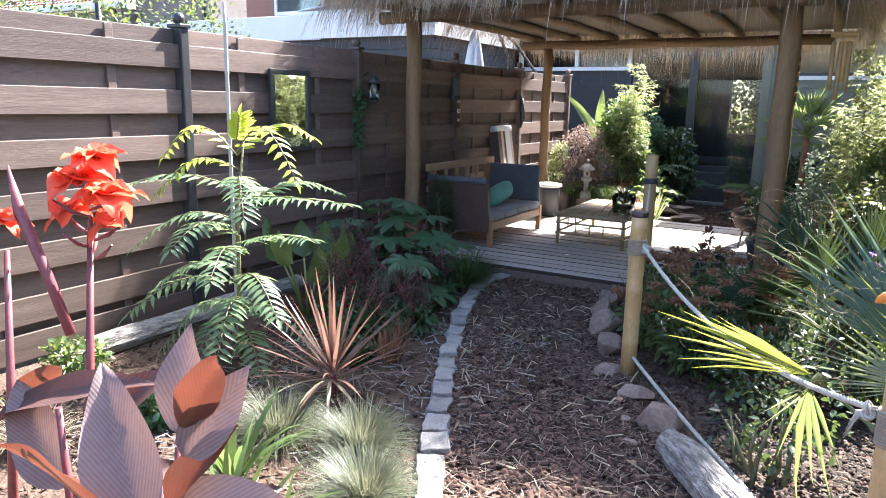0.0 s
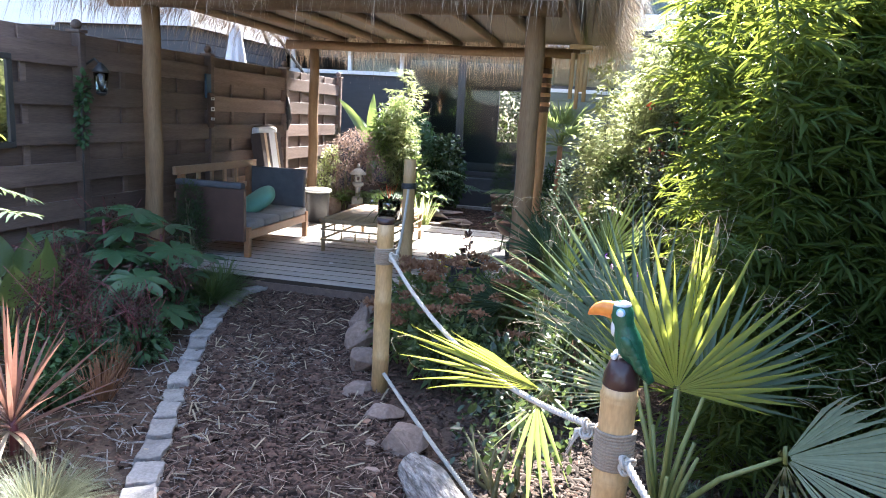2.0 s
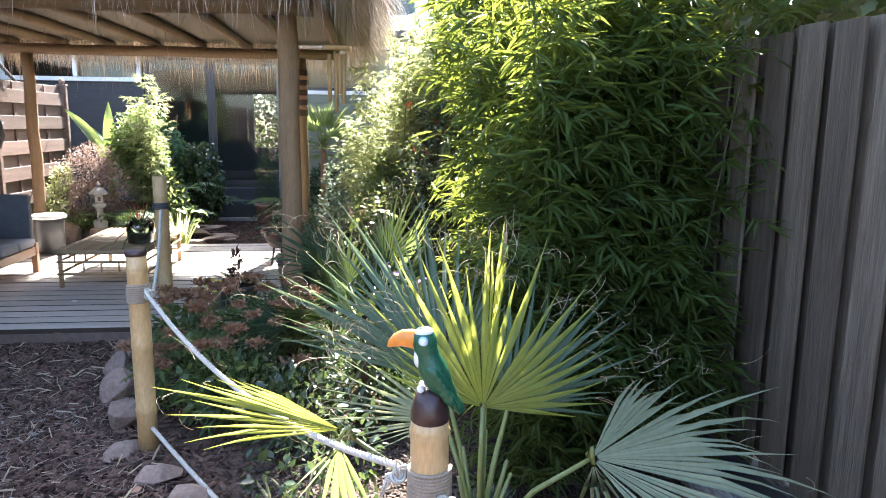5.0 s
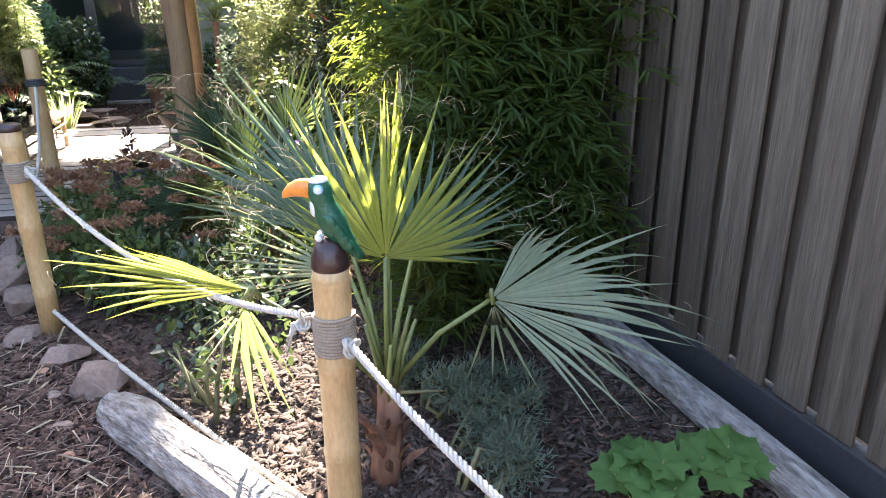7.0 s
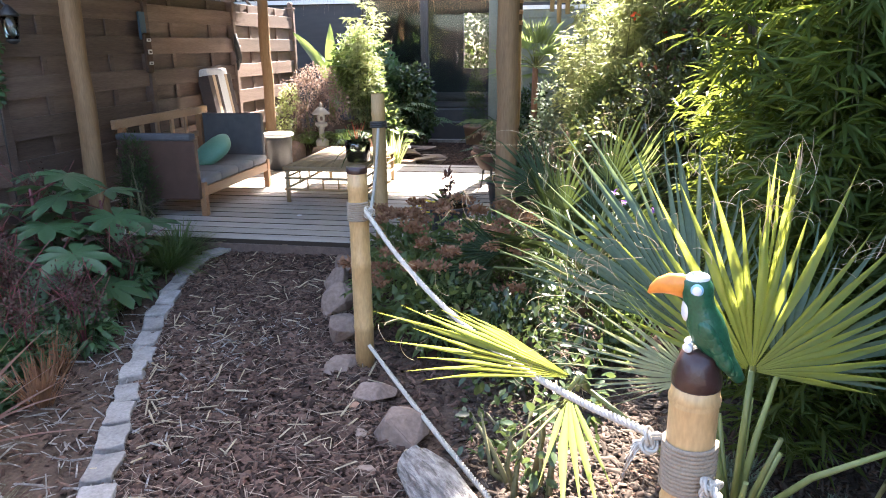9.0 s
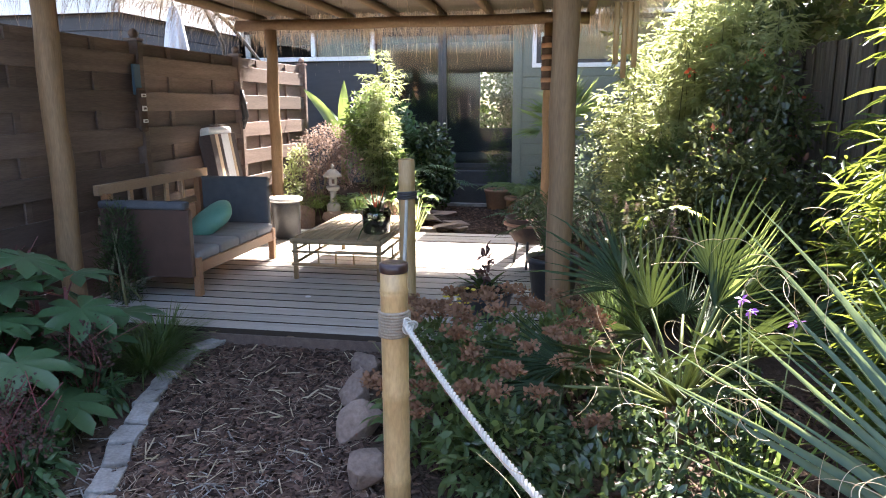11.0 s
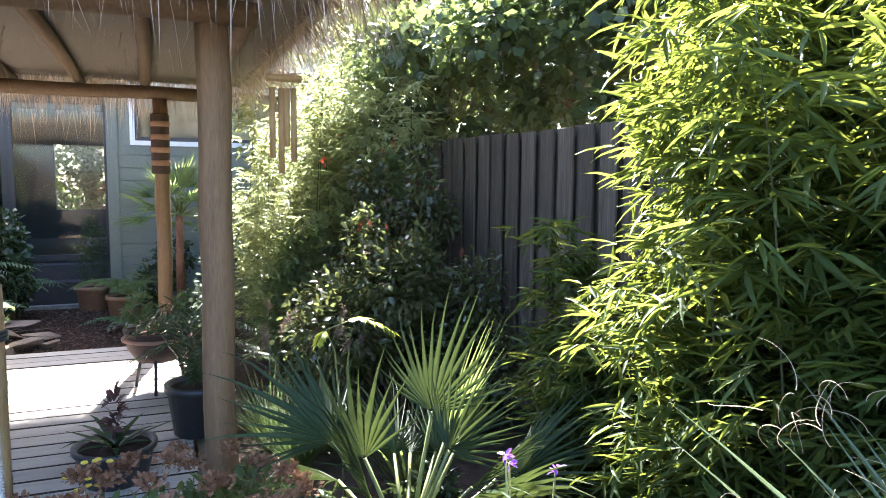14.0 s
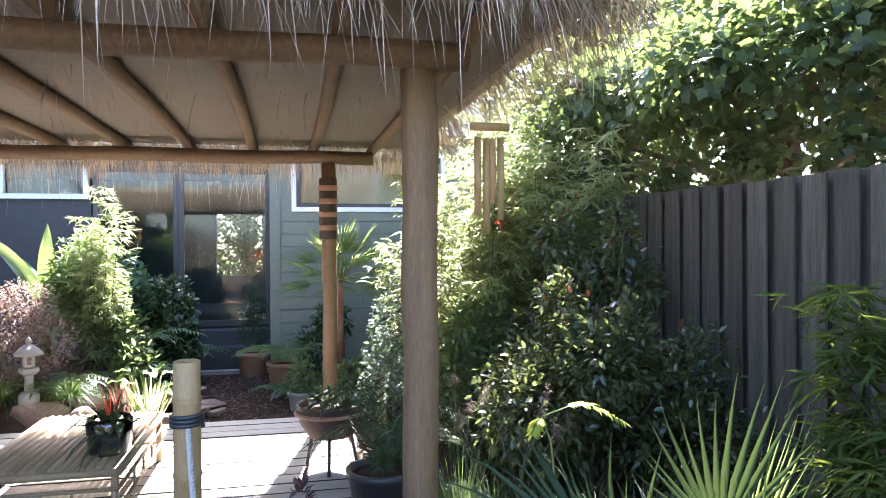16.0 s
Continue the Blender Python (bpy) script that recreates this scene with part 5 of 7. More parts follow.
    lathed("pot", [(r * 0.72, 0), (r * 0.78, 0.01), (r * 0.95, h * 0.85), (r * 1.03, h * 0.87), (r * 1.03, h), (r * 0.92, h), (r * 0.88, h * 0.86), (r * 0.3, h * 0.85)], mat, ob, seg=24)
    lathed("soil", [(r * 0.87, h * 0.84), (r * 0.88, h * 0.9), (0.01, h * 0.92)], M["mulch"], ob, seg=16)
    return ob


cy = pot("potted_palm", -0.27, 7.0, 0.12, 0.2, 0.32, M["pot_dark"], "sago palm in a dark glazed pot on the deck", "plant")
for k in range(16):
    a = k * 2.4
    reach = random.uniform(0.3, 0.5)
    rise = random.uniform(0.15, 0.55)
    line = [(0.02 * math.cos(a), 0.02 * math.sin(a), 0.3), (reach * 0.45 * math.cos(a), reach * 0.45 * math.sin(a), 0.3 + rise), (reach * math.cos(a), reach * math.sin(a), 0.25 + rise * 0.9)]
    v, f = pinnate(line, 24, 0.11, 0.012, LANCE, 0.1, 0.5, 55)
    rawpart("frond", v, f, M["lf_dark"], cy)
br = pot("potted_bromeliad", -0.72, 6.42, 0.12, 0.2, 0.2, M["pot_dark"], "bromeliad with a dark flower spike in a wide pot", "plant")
v, f = blades(np.tile([0, 0, 0.18], (16, 1)).astype(float), np.stack([np.cos(np.arange(16) * 2.4), np.sin(np.arange(16) * 2.4), rng.uniform(0.3, 1.1, 16)], 1), rng.uniform(0.22, 0.36, 16), np.full(16, 0.035), rng.uniform(0.1, 0.5, 16))
rawpart("foliage", v, f, M["lf_dark"], br)
v, f = cloud([(0, 0, 0.36)], [(0.03, 0.03, 0.14)], 60, 0.07, 0.025, OVAL, -0.8)
rawpart("flower_spike", v, f, M["lf_canna"], br, "dark red flower spike")

# ---- things on the left fence ----
mir = root("mirror", LX + 0.06, 4.55, 1.54, "framed garden mirror hung on the fence", "mirror")
m_, nt_, p_ = nodes_of("mirror_silver")
p_.inputs["Metallic"].default_value, p_.inputs["Roughness"].default_value = 1.0, 0.03
p_.inputs["Base Color"].default_value = (0.75, 0.77, 0.76, 1)
boxed("glass", 0.0, 0.006, -0.2, 0.2, -0.3, 0.3, m_, mir, 0)
for a in ((-0.25, 0.25, 0.3, 0.345), (-0.25, 0.25, -0.345, -0.3), (-0.25, -0.2, -0.3, 0.3), (0.2, 0.25, -0.3, 0.3)):
    boxed("frame", -0.012, 0.02, a[0], a[1], a[2], a[3], M["frame_dark"], mir)
lan = root("wall_lamp", LX + 0.05, 5.6, 1.75, "black metal coach lantern on the fence post", "lamp")
tubed("bracket", [(0, 0, 0.12), (0.08, 0, 0.17), (0.14, 0, 0.12)], 0.01, M["iron"], lan, 8)
lathed("cap", [(0.075, 0.06), (0.08, 0.065), (0.03, 0.12), (0.008, 0.14)], M["iron"], lan, 0.14, 0, 6)
lathed("pane", [(0.045, -0.1), (0.065, 0.055)], M["jar_glass"], lan, 0.14, 0, 6)
lathed("base", [(0.02, -0.135), (0.05, -0.115), (0.05, -0.102)], M["iron"], lan, 0.14, 0, 6)
gar = root("garland", LX + 0.07, 5.5, 1.2, "trailing leafy garland hanging from the lantern", "garland")
tubed("cord", [(0, 0, 0.5), (0.02, -0.03, 0.2), (0.01, -0.02, -0.2), (0.01, -0.02, -1.0)], 0.006, M["frame_dark"], gar, 5)
v, f = cloud([(0.02, -0.02, 0.3), (0.02, -0.03, 0.1), (0.02, 0, 0.45)], [(0.05, 0.06, 0.15)] * 3, 240, 0.06, 0.04, OVAL)
rawpart("foliage", v, f, M["lf_castor"], gar)
tk = root("tiki_mask", LX + 0.07, 7.43, 1.56, "carved dark wooden mask with pale eyes on the fence", "mask")
boxed("plank", -0.01, 0.015, -0.05, 0.05, 0.1, 0.36, M["blue_paint"], tk, 0.006, "blue painted board")
bm = bmesh.new()
box(bm, 0.016, 0.055, -0.055, 0.055, -0.22, 0.16, 0.02)
part("face", bm, M["rust"], tk)
for z, h in ((0.08, 0.03), (-0.04, 0.045), (-0.14, 0.03)):
    boxed("inlay", 0.054, 0.062, -0.035, 0.035, z, z + h, M["cloth_white"], tk, 0.006, "pale carved inlay")
    # dark plate drawn where the inlay's hole would be in shade
    boxed("inlay_hole", 0.061, 0.065, -0.018, 0.018, z + h * 0.3, z + h * 0.7, M["wax_dark"], tk, 0.002)
sp = root("garden_ornament", LX + 0.06, 9.38, 1.5, "dark iron gecko ornament on the fence end", "ornament")
bm = bmesh.new()
tube(bm, [(0.03, 0, -0.2), (0.05, 0.02, -0.05), (0.05, -0.02, 0.1), (0.03, 0, 0.24)], [0.01, 0.04, 0.035, 0.02], 8)
for sgn in (-1, 1):
    tube(bm, [(0.05, 0, 0.05), (0.05, sgn * 0.07, 0.1)], 0.01, 6)
    tube(bm, [(0.05, 0, -0.06), (0.05, sgn * 0.07, -0.1)], 0.01, 6)
part("body", bm, M["iron"], sp, smooth=True)

# carved post collar, chimes, parasol beyond the fence
tik2 = root("carved_panel", -0.43, 9.545, 2.0, "carved tribal face strip fixed to the log post", "carving")
bm = bmesh.new()
lathe(bm, [(0.07, -0.28), (0.082, -0.27), (0.082, 0.27), (0.07, 0.28)], 0, 0.075, 16)
part("face", bm, M["rust"], tik2)
for z in (-0.2, -0.08, 0.04, 0.16):
    lathed("groove_band", [(0.083, z), (0.088, z + 0.01), (0.088, z + 0.04), (0.083, z + 0.05)], M["terracotta"], tik2, 0, 0.075)
ch = root("wind_chime", 0.14, 6.26, 2.18, "bamboo wind chime with hanging tubes", "wind chime")
tubed("top_bar", [(-0.09, 0, 0.03), (0.09, 0, 0.03)], 0.02, M["bamboo_grey"], ch, 10)
for k, (dx, ln) in enumerate(((-0.06, 0.36), (-0.01, 0.44), (0.05, 0.38), (0.02, 0.3))):
    tubed("tube", [(dx, 0.03 * (k % 2), -0.02), (dx, 0.03 * (k % 2), -0.02 - ln)], 0.0165, M["bamboo_grey"], ch, 10)
    tubed("cord", [(dx, 0.03 * (k % 2), -0.03), (dx, 0.0, 0.03)], 0.002, M["twine"], ch, 4)
tubed("cord", [(0, 0, 0.04), (0, 0, 0.44)], 0.003, M["twine"], ch, 4)
par = root("parasol", -4.85, 9.7, 0, "closed white garden parasol beyond the fence", "parasol")
tubed("pole", [(0, 0, 0), (0, 0, 2.82)], 0.02, M["frame_dark"], par, 8)
bm = bmesh.new()
rings = []
for z, r in ((2.72, 0.03), (2.6, 0.07), (2.3, 0.11), (2.0, 0.15), (1.7, 0.13)):
    rings.append([bm.verts.new((r * (1 + 0.25 * math.cos(8 * k * math.pi / 16)) * math.cos(k * math.pi / 16), r * (1 + 0.25 * math.cos(8 * k * math.pi / 16)) * math.sin(k * math.pi / 16), z)) for k in range(32)])
for a, b in zip(rings, rings[1:]):
    for k in range(32):
        bm.faces.new((a[k], a[(k + 1) % 32], b[(k + 1) % 32], b[k]))
part("canopy", bm, M["cloth_white"], par, smooth=True)
arm = root("hanging_chair_frame", -4.5, 9.9, 0, "dark curved steel frame beyond the fence", "frame")
tubed("bow", [(0.45, 0.6, 0.0), (0.4, 0.5, 2.1), (0.15, 0.2, 2.55), (-0.15, 0.0, 2.85)], 0.025, M["frame_dark"], arm, 8)
tubed("bow", [(0.1, 0.1, 0.0), (0.1, 0.1, 2.3), (-0.05, 0.0, 2.7), (-0.16, -0.02, 2.85)], 0.025, M["frame_dark"], arm, 8)
tubed("foot", [(0.45, 0.6, 0.015), (0.1, 0.1, 0.015)], 0.025, M["frame_dark"], arm, 8)

# ---- pond, lantern and pots beyond the deck ----
for i, (x, y, z, sx, sy, sz, fl) in enumerate(((-2.95, 9.95, 0.12, 0.3, 0.22, 0.2, 0), (-2.6, 9.85, 0.1, 0.2, 0.17, 0.16, 0), (-3.4, 9.85, 0.15, 0.22, 0.2, 0.22, 0), (-2.7, 10.3, 0.16, 0.24, 0.2, 0.18, 0))):
    tagged(boulder("rock", x, y, z, sx, sy, sz, M["rock"], None, 20 + i, turn=i * 50), "pale rounded boulder at the pond edge", "rock", "pond boulders")
for i, (x, y, z, s) in enumerate(((-1.95, 10.0, 0.06, 0.24), (-1.7, 10.15, 0.09, 0.22), (-1.95, 10.45, 0.13, 0.28), (-1.6, 10.55, 0.07, 0.2), (-1.85, 10.9, 0.12, 0.24), (-2.15, 10.7, 0.16, 0.22), (-2.2, 10.2, 0.1, 0.22), (-1.5, 10.25, 0.05, 0.15), (-2.05, 11.2, 0.1, 0.22))):
    tagged(boulder("flagstone", x, y, z, s, s * 0.72, 0.05, M["rock"], None, 40 + i, turn=i * 61, flat=True), "flat slate slab stacked at the pond edge", "stone", "pond slabs")
bm = bmesh.new()
bmesh.ops.create_icosphere(bm, subdivisions=4, radius=1.0)
for v in bm.verts:
    v.co *= 1 + 0.12 * noise.noise(v.co * 2.5)
mound = part("planting_bed", bm, M["soil"], at=pose(-3.1, 11.2, -0.02) @ Matrix.Diagonal((0.95, 1.35, 0.5, 1)))
tagged(mound, "raised bed of dark soil behind the pond", "planting bed", kind="structure")
kb = boxed("kerb", -2.6, -1.0, 12.45, 12.55, -0.02, 0.06, M["stone_edge"])
tagged(kb, "pale low kerb in front of the terrace", "kerb", kind="structure")
sl = root("stone_lantern", -3.04, 9.95, 0.3, "small grey stone garden lantern with a wide roof", "lantern")
sl.scale = (0.86, 0.86, 0.97)
for nm, prof in (("base", [(0.09, -0.1), (0.1, 0.05), (0.07, 0.09)]), ("shaft", [(0.045, 0.09), (0.04, 0.2), (0.05, 0.24)]), ("platform", [(0.06, 0.24), (0.1, 0.27), (0.1, 0.3), (0.07, 0.31)]),
                 ("fire_box", [(0.055, 0.31), (0.06, 0.32), (0.06, 0.41), (0.055, 0.42)]), ("roof", [(0.14, 0.42), (0.145, 0.435), (0.08, 0.49), (0.03, 0.52)]), ("finial", [(0.02, 0.52), (0.028, 0.545), (0.02, 0.57), (0.004, 0.585)])):
    lathed(nm, prof, M["granite"], sl, seg=8 if nm in ("fire_box", "roof", "platform") else 14)
# dark plates on the solid fire box stand in for shaded openings
for k in range(4):
    a = k * math.pi / 2 + 0.4
    boxed("opening", -0.02, 0.02, -0.002, 0.004, -0.028, 0.028, M["wax_dark"], sl, 0, m=pose(0.0595 * math.cos(a), 0.0595 * math.sin(a), 0.365, 0, 0, math.degrees(a) - 90))

# ---- plants of the near bed ----
canna = root("canna", -1.3, 1.0, 0, "dark bronze canna with orange-red flowers", "plant")
canna.location = (0, 0, 0)
for b, t in (((-1.74, 1.1, 0.0), (-1.8, 1.27, 1.25)), ((-1.98, 1.0, 0.0), (-2.02, 1.12, 1.15)), ((-1.5, 0.95, 0.0), (-1.52, 0.95, 0.8)), ((-1.2, 1.0, 0.0), (-1.15, 1.04, 0.75)), ((-1.02, 0.95, 0.0), (-1.0, 0.9, 0.66)), ((-1.3, 1.1, 0.0), (-1.3, 1.08, 0.62))):
    b, t = Vector(b), Vector(t)
    tubed("stalk", [b - Vector((0, 0, 0.02)), b.lerp(t, 0.5) + Vector((0.01, 0, 0)), t], [0.018, 0.015, 0.009], M["stem_red"], canna, 8)
tubed("bud_spike", [(-1.78, 1.16, 0.9), (-1.87, 1.15, 1.1), (-1.96, 1.14, 1.28), (-2.0, 1.14, 1.42)], [0.017, 0.017, 0.02, 0.003], M["stem_red"], canna, 8)
# base, tip, width, upper side, colour (dark, red as if backlit, painted pale sheen), bend
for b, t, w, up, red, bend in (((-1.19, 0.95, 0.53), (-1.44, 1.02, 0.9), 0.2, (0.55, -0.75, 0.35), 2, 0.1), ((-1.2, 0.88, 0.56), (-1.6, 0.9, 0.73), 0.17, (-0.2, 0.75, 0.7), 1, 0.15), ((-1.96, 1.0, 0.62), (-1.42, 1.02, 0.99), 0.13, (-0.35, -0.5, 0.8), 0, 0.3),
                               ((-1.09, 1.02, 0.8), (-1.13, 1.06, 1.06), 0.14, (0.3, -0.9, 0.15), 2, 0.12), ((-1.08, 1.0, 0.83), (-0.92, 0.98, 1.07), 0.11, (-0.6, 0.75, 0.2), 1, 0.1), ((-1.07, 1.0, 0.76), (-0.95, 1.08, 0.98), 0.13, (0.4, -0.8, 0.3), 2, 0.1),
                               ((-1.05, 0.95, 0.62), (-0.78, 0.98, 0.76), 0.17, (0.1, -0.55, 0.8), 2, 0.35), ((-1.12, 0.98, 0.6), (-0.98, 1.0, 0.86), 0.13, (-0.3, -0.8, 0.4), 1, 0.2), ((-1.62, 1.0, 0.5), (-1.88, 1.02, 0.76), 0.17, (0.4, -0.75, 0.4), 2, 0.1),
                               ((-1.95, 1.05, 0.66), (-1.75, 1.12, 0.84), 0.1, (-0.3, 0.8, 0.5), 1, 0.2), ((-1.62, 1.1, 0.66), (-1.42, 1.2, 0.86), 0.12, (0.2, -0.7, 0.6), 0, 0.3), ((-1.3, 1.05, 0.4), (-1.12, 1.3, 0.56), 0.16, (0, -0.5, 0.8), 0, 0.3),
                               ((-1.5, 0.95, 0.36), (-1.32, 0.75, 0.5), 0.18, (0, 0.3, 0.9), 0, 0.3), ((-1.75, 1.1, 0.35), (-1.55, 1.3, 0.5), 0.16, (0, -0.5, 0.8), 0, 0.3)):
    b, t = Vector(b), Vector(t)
    big_leaf("leaf", b, t - b, up, (t - b).length * 1.08, w, (M["lf_canna"], M["lf_canna_red"], M["lf_canna_sheen"])[red], canna, bend, 0.2, 12, 0.01)
for (fx, fy, fz), n, s in (((-1.77, 1.28, 1.45), 8, 0.16), ((-1.84, 1.26, 1.38), 9, 0.17), ((-1.72, 1.28, 1.34), 8, 0.17), ((-1.88, 1.25, 1.28), 6, 0.15), ((-1.7, 1.27, 1.25), 4, 0.14), ((-2.03, 1.11, 1.25), 7, 0.14)):
    for k in range(n):
        a = k * 2.4 + fx * 9
        d = Vector((math.cos(a), math.sin(a) * 0.8, random.uniform(-0.2, 0.9)))
        big_leaf("petal", Vector((fx, fy, fz)) - d * 0.02, d, Vector((-0.5 * math.cos(a), -0.5 * math.sin(a) - 0.2, 1)), s * random.uniform(0.6, 0.8), s * random.uniform(0.55, 0.75), M["petal"], canna, random.uniform(0.3, 0.8), 0.25, 9, 0.014)
for k in range(9):
    a = k * 2.4
    d = Vector((math.cos(a), math.sin(a), 0.4))
    tubed("bud", [Vector((-1.8, 1.27, 1.12 + 0.02 * k)), Vector((-1.8, 1.27, 1.12 + 0.02 * k)) + d * 0.05, Vector((-1.8, 1.27, 1.14 + 0.02 * k)) + d * 0.1], [0.004, 0.008, 0.003], M["stem_red"], canna, 6)

lily = tuft("strap_leaf_plant", -1.08, 1.2, 0, 34, 0.72, 0.035, 45, 0.35, M["lf_grass"], "clump of broad green strap leaves", "plant")
tuft("strap_leaf_plant", -1.5, 1.45, 0, 30, 0.65, 0.04, 40, 0.3, M["lf_grass"], "clump of green strap leaves", "plant")
tuft("strap_leaf_plant", -1.9, 1.9, 0, 30, 0.55, 0.036, 48, 0.3, M["lf_grass"], "clump of broad green strap leaves", "plant")
tuft("blue_fescue", -2.0, 2.3, 0, 1500, 0.4, 0.0032, 68, 0.35, M["lf_festuca"], "round tuft of blue fescue grass", "grass", "fescue tufts", 0.06)
tuft("blue_fescue", -1.6, 2.42, 0, 1500, 0.36, 0.0032, 68, 0.35, M["lf_festuca"], "round tuft of blue fescue grass", "grass", "fescue tufts", 0.06)
tuft("blue_fescue", -1.32, 2.08, 0, 1500, 0.36, 0.0032, 70, 0.35, M["lf_festuca"], "round tuft of blue fescue grass", "grass", "fescue tufts", 0.06)
cord = root("cordyline", -2.07, 2.8, 0, "bronze-red cordyline with sword-shaped leaves", "plant")
tubed("stem", [(0, 0, -0.03), (0.01, 0, 0.1), (0, 0, 0.2)], [0.022, 0.02, 0.014], M["stem_red"], cord, 8)
for k in range(46):
    a, lean = k * 2.4, radians(74) * (k / 46) ** 0.6
    d = np.array([[math.sin(lean) * math.cos(a), math.sin(lean) * math.sin(a), math.cos(lean)]])
    v, f = blades(np.array([[0.015 * math.cos(a), 0.015 * math.sin(a), 0.2 - 0.1 * k / 46]]), d, np.array([random.uniform(0.5, 0.68)]), np.array([0.023]), np.array([random.uniform(0.02, 0.22) * (0.4 + k / 46)]), seg=6)
    rawpart("leaf", v, f, M["lf_cordyline"], cord)
v, f = blades(np.array([[0.0, -0.02, 0.12]] * 5), np.array([(-0.25, -0.4, 0.1), (0.3, -0.4, 0.1), (-0.1, -0.5, -0.1), (0.5, -0.2, 0.0), (0.1, -0.5, 0.15)]), np.array([0.5, 0.45, 0.55, 0.4, 0.5]), np.full(5, 0.022), np.array([0.5, 0.4, 0.5, 0.4, 0.5]), seg=6)
v[:, 2] = np.maximum(v[:, 2], 0.012)
rawpart("withered_leaves", v, f, M["lf_dry"], cord, "pale withered leaves hanging down")
for x, y in ((-2.3, 3.72), (-2.42, 4.2), (-2.55, 4.55), (-2.15, 3.45)):
    tuft("red_grass", x, y, 0, 130, 0.3, 0.008, 40, 0.2, M["lf_rust"] if y < 4 else M["lf_grass"], "small tuft of reddish and green grass in the bed", "grass", "bed grasses", 0.09)
tuft("dry_grass", -2.9, 1.6, 0, 200, 0.4, 0.005, 50, 0.4, M["lf_dry"], "tuft of dry pale grass", "grass")

# young sumac tree with feathered leaves
sumac = root("sumac_tree", -2.93, 2.95, 0, "young sumac with feathery light green leaves", "tree")
tubed("trunk", [(0, 0, -0.03), (0.0, 0.0, 0.5), (-0.01, 0.03, 1.0), (0.03, 0.06, 1.42)], [0.016, 0.014, 0.01, 0.005], M["stem"], sumac, 8)
# foot height, tip, arch, pairs of leaflets, young or not
for z0, tip, arch, pairs, young in ((1.38, (0.04, 0.02, 1.54), 0.0, 6, 1), (1.3, (-0.44, -0.15, 1.28), 0.2, 8, 1), (1.32, (0.58, -0.1, 1.2), 0.24, 10, 1), (1.22, (-0.2, -0.4, 1.1), 0.14, 8, 1), (1.3, (0.2, 0.5, 1.4), 0.15, 8, 1),
                                    (1.1, (-0.66, -0.4, 1.05), 0.12, 11, 0), (1.05, (0.95, -0.1, 1.1), 0.02, 12, 0), (1.12, (0.5, -0.42, 1.02), 0.14, 11, 0), (0.95, (0.3, 0.6, 1.05), 0.14, 11, 0), (0.9, (-0.5, -0.35, 0.74), 0.14, 11, 0), (0.98, (-0.3, 0.6, 0.95), 0.12, 10, 0),
                                    (0.76, (0.8, -0.25, 0.92), 0.04, 12, 0), (0.7, (0.42, -0.6, 0.7), 0.12, 11, 0), (0.8, (0.15, -0.62, 0.84), 0.14, 11, 0), (0.6, (-0.45, -0.4, 0.38), 0.16, 11, 0), (0.55, (0.6, -0.3, 0.46), 0.12, 11, 0), (0.5, (-0.25, -0.6, 0.42), 0.14, 10, 0),
                                    (0.42, (0.34, -0.5, 0.24), 0.12, 9, 0), (0.38, (-0.3, -0.35, 0.14), 0.14, 9, 0), (0.34, (0.5, 0.1, 0.2), 0.12, 9, 0), (0.3, (0.1, -0.5, 0.1), 0.12, 9, 0), (0.26, (-0.2, 0.4, 0.15), 0.12, 8, 0), (0.2, (0.36, -0.2, 0.05), 0.1, 8, 0)):
    foot = Vector((0.0, 0.02 * z0, z0))
    tip = Vector(tip)
    line = [foot.lerp(tip, q) + Vector((0, 0, arch * math.sin(q * math.pi) * 0.9)) for q in (0, 0.15, 0.3, 0.45, 0.6, 0.75, 0.9, 1)]
    v, f = pinnate(line, pairs + 4, 0.145 if not young else 0.115, 0.036, LANCE, 0.0, 0.7, 60)
    fr = rawpart("leaf", v, f, M["lf_sumac_young"] if young else M["lf_sumac"], sumac)
    tubed("rachis", line, [0.005, 0.005, 0.004, 0.004, 0.003, 0.003, 0.002, 0.002], M["stem"], fr, 5)
cane = root("garden_cane", -3.3, 3.27, 0, "thin grey bamboo cane standing in the bed", "cane")
lathed("cane", [(0.013, -0.03)] + [(r, z) for kk in range(7) for r, z in ((0.0125, 0.3 * kk + 0.29), (0.0155, 0.3 * kk + 0.3), (0.0125, 0.3 * kk + 0.31))] + [(0.012, 2.24)], M["pot_grey"], cane, seg=10)

# castor, arum, smoke-purple seed heads along the left bed
def castor(x, y, h, n, size):
    ob = root("castor_plant", x, y, 0, "castor plant with large dark lobed leaves and red stems", "plant", "castor plants")
    tubed("stem", [(0, 0, -0.02), (0.02, 0.01, h * 0.5), (0, 0.02, h)], [0.016, 0.013, 0.008], M["stem_red"], ob, 8)
    for i in range(n):
        a = i * 2.4
        z = h * (0.35 + 0.65 * i / n)
        reach = random.uniform(0.15, 0.32)
        tip = Vector((reach * math.cos(a), reach * math.sin(a), z + random.uniform(0.02, 0.15)))
        tubed("petiole", [(0, 0, z), tip], [0.006, 0.004], M["stem_red"], ob, 5)
        lobes = 8
        vs, fs = [(0, 0, 0)], []
        for j in range(lobes):
            t = (j / (lobes - 1) - 0.5) * 5.2
            L = size * (1 - 0.25 * abs(t) / 2.6)
            for dt, r, zz in ((-0.37, 0.56, 0.0), (-0.21, 0.82, -0.03), (0, 1.0, -0.12), (0.21, 0.82, -0.03), (0.37, 0.56, 0.0)):
                vs.append((math.sin(t + dt) * L * r, math.cos(t + dt) * L * r, zz * size - 0.05 * size * r))
            b = 1 + 5 * j
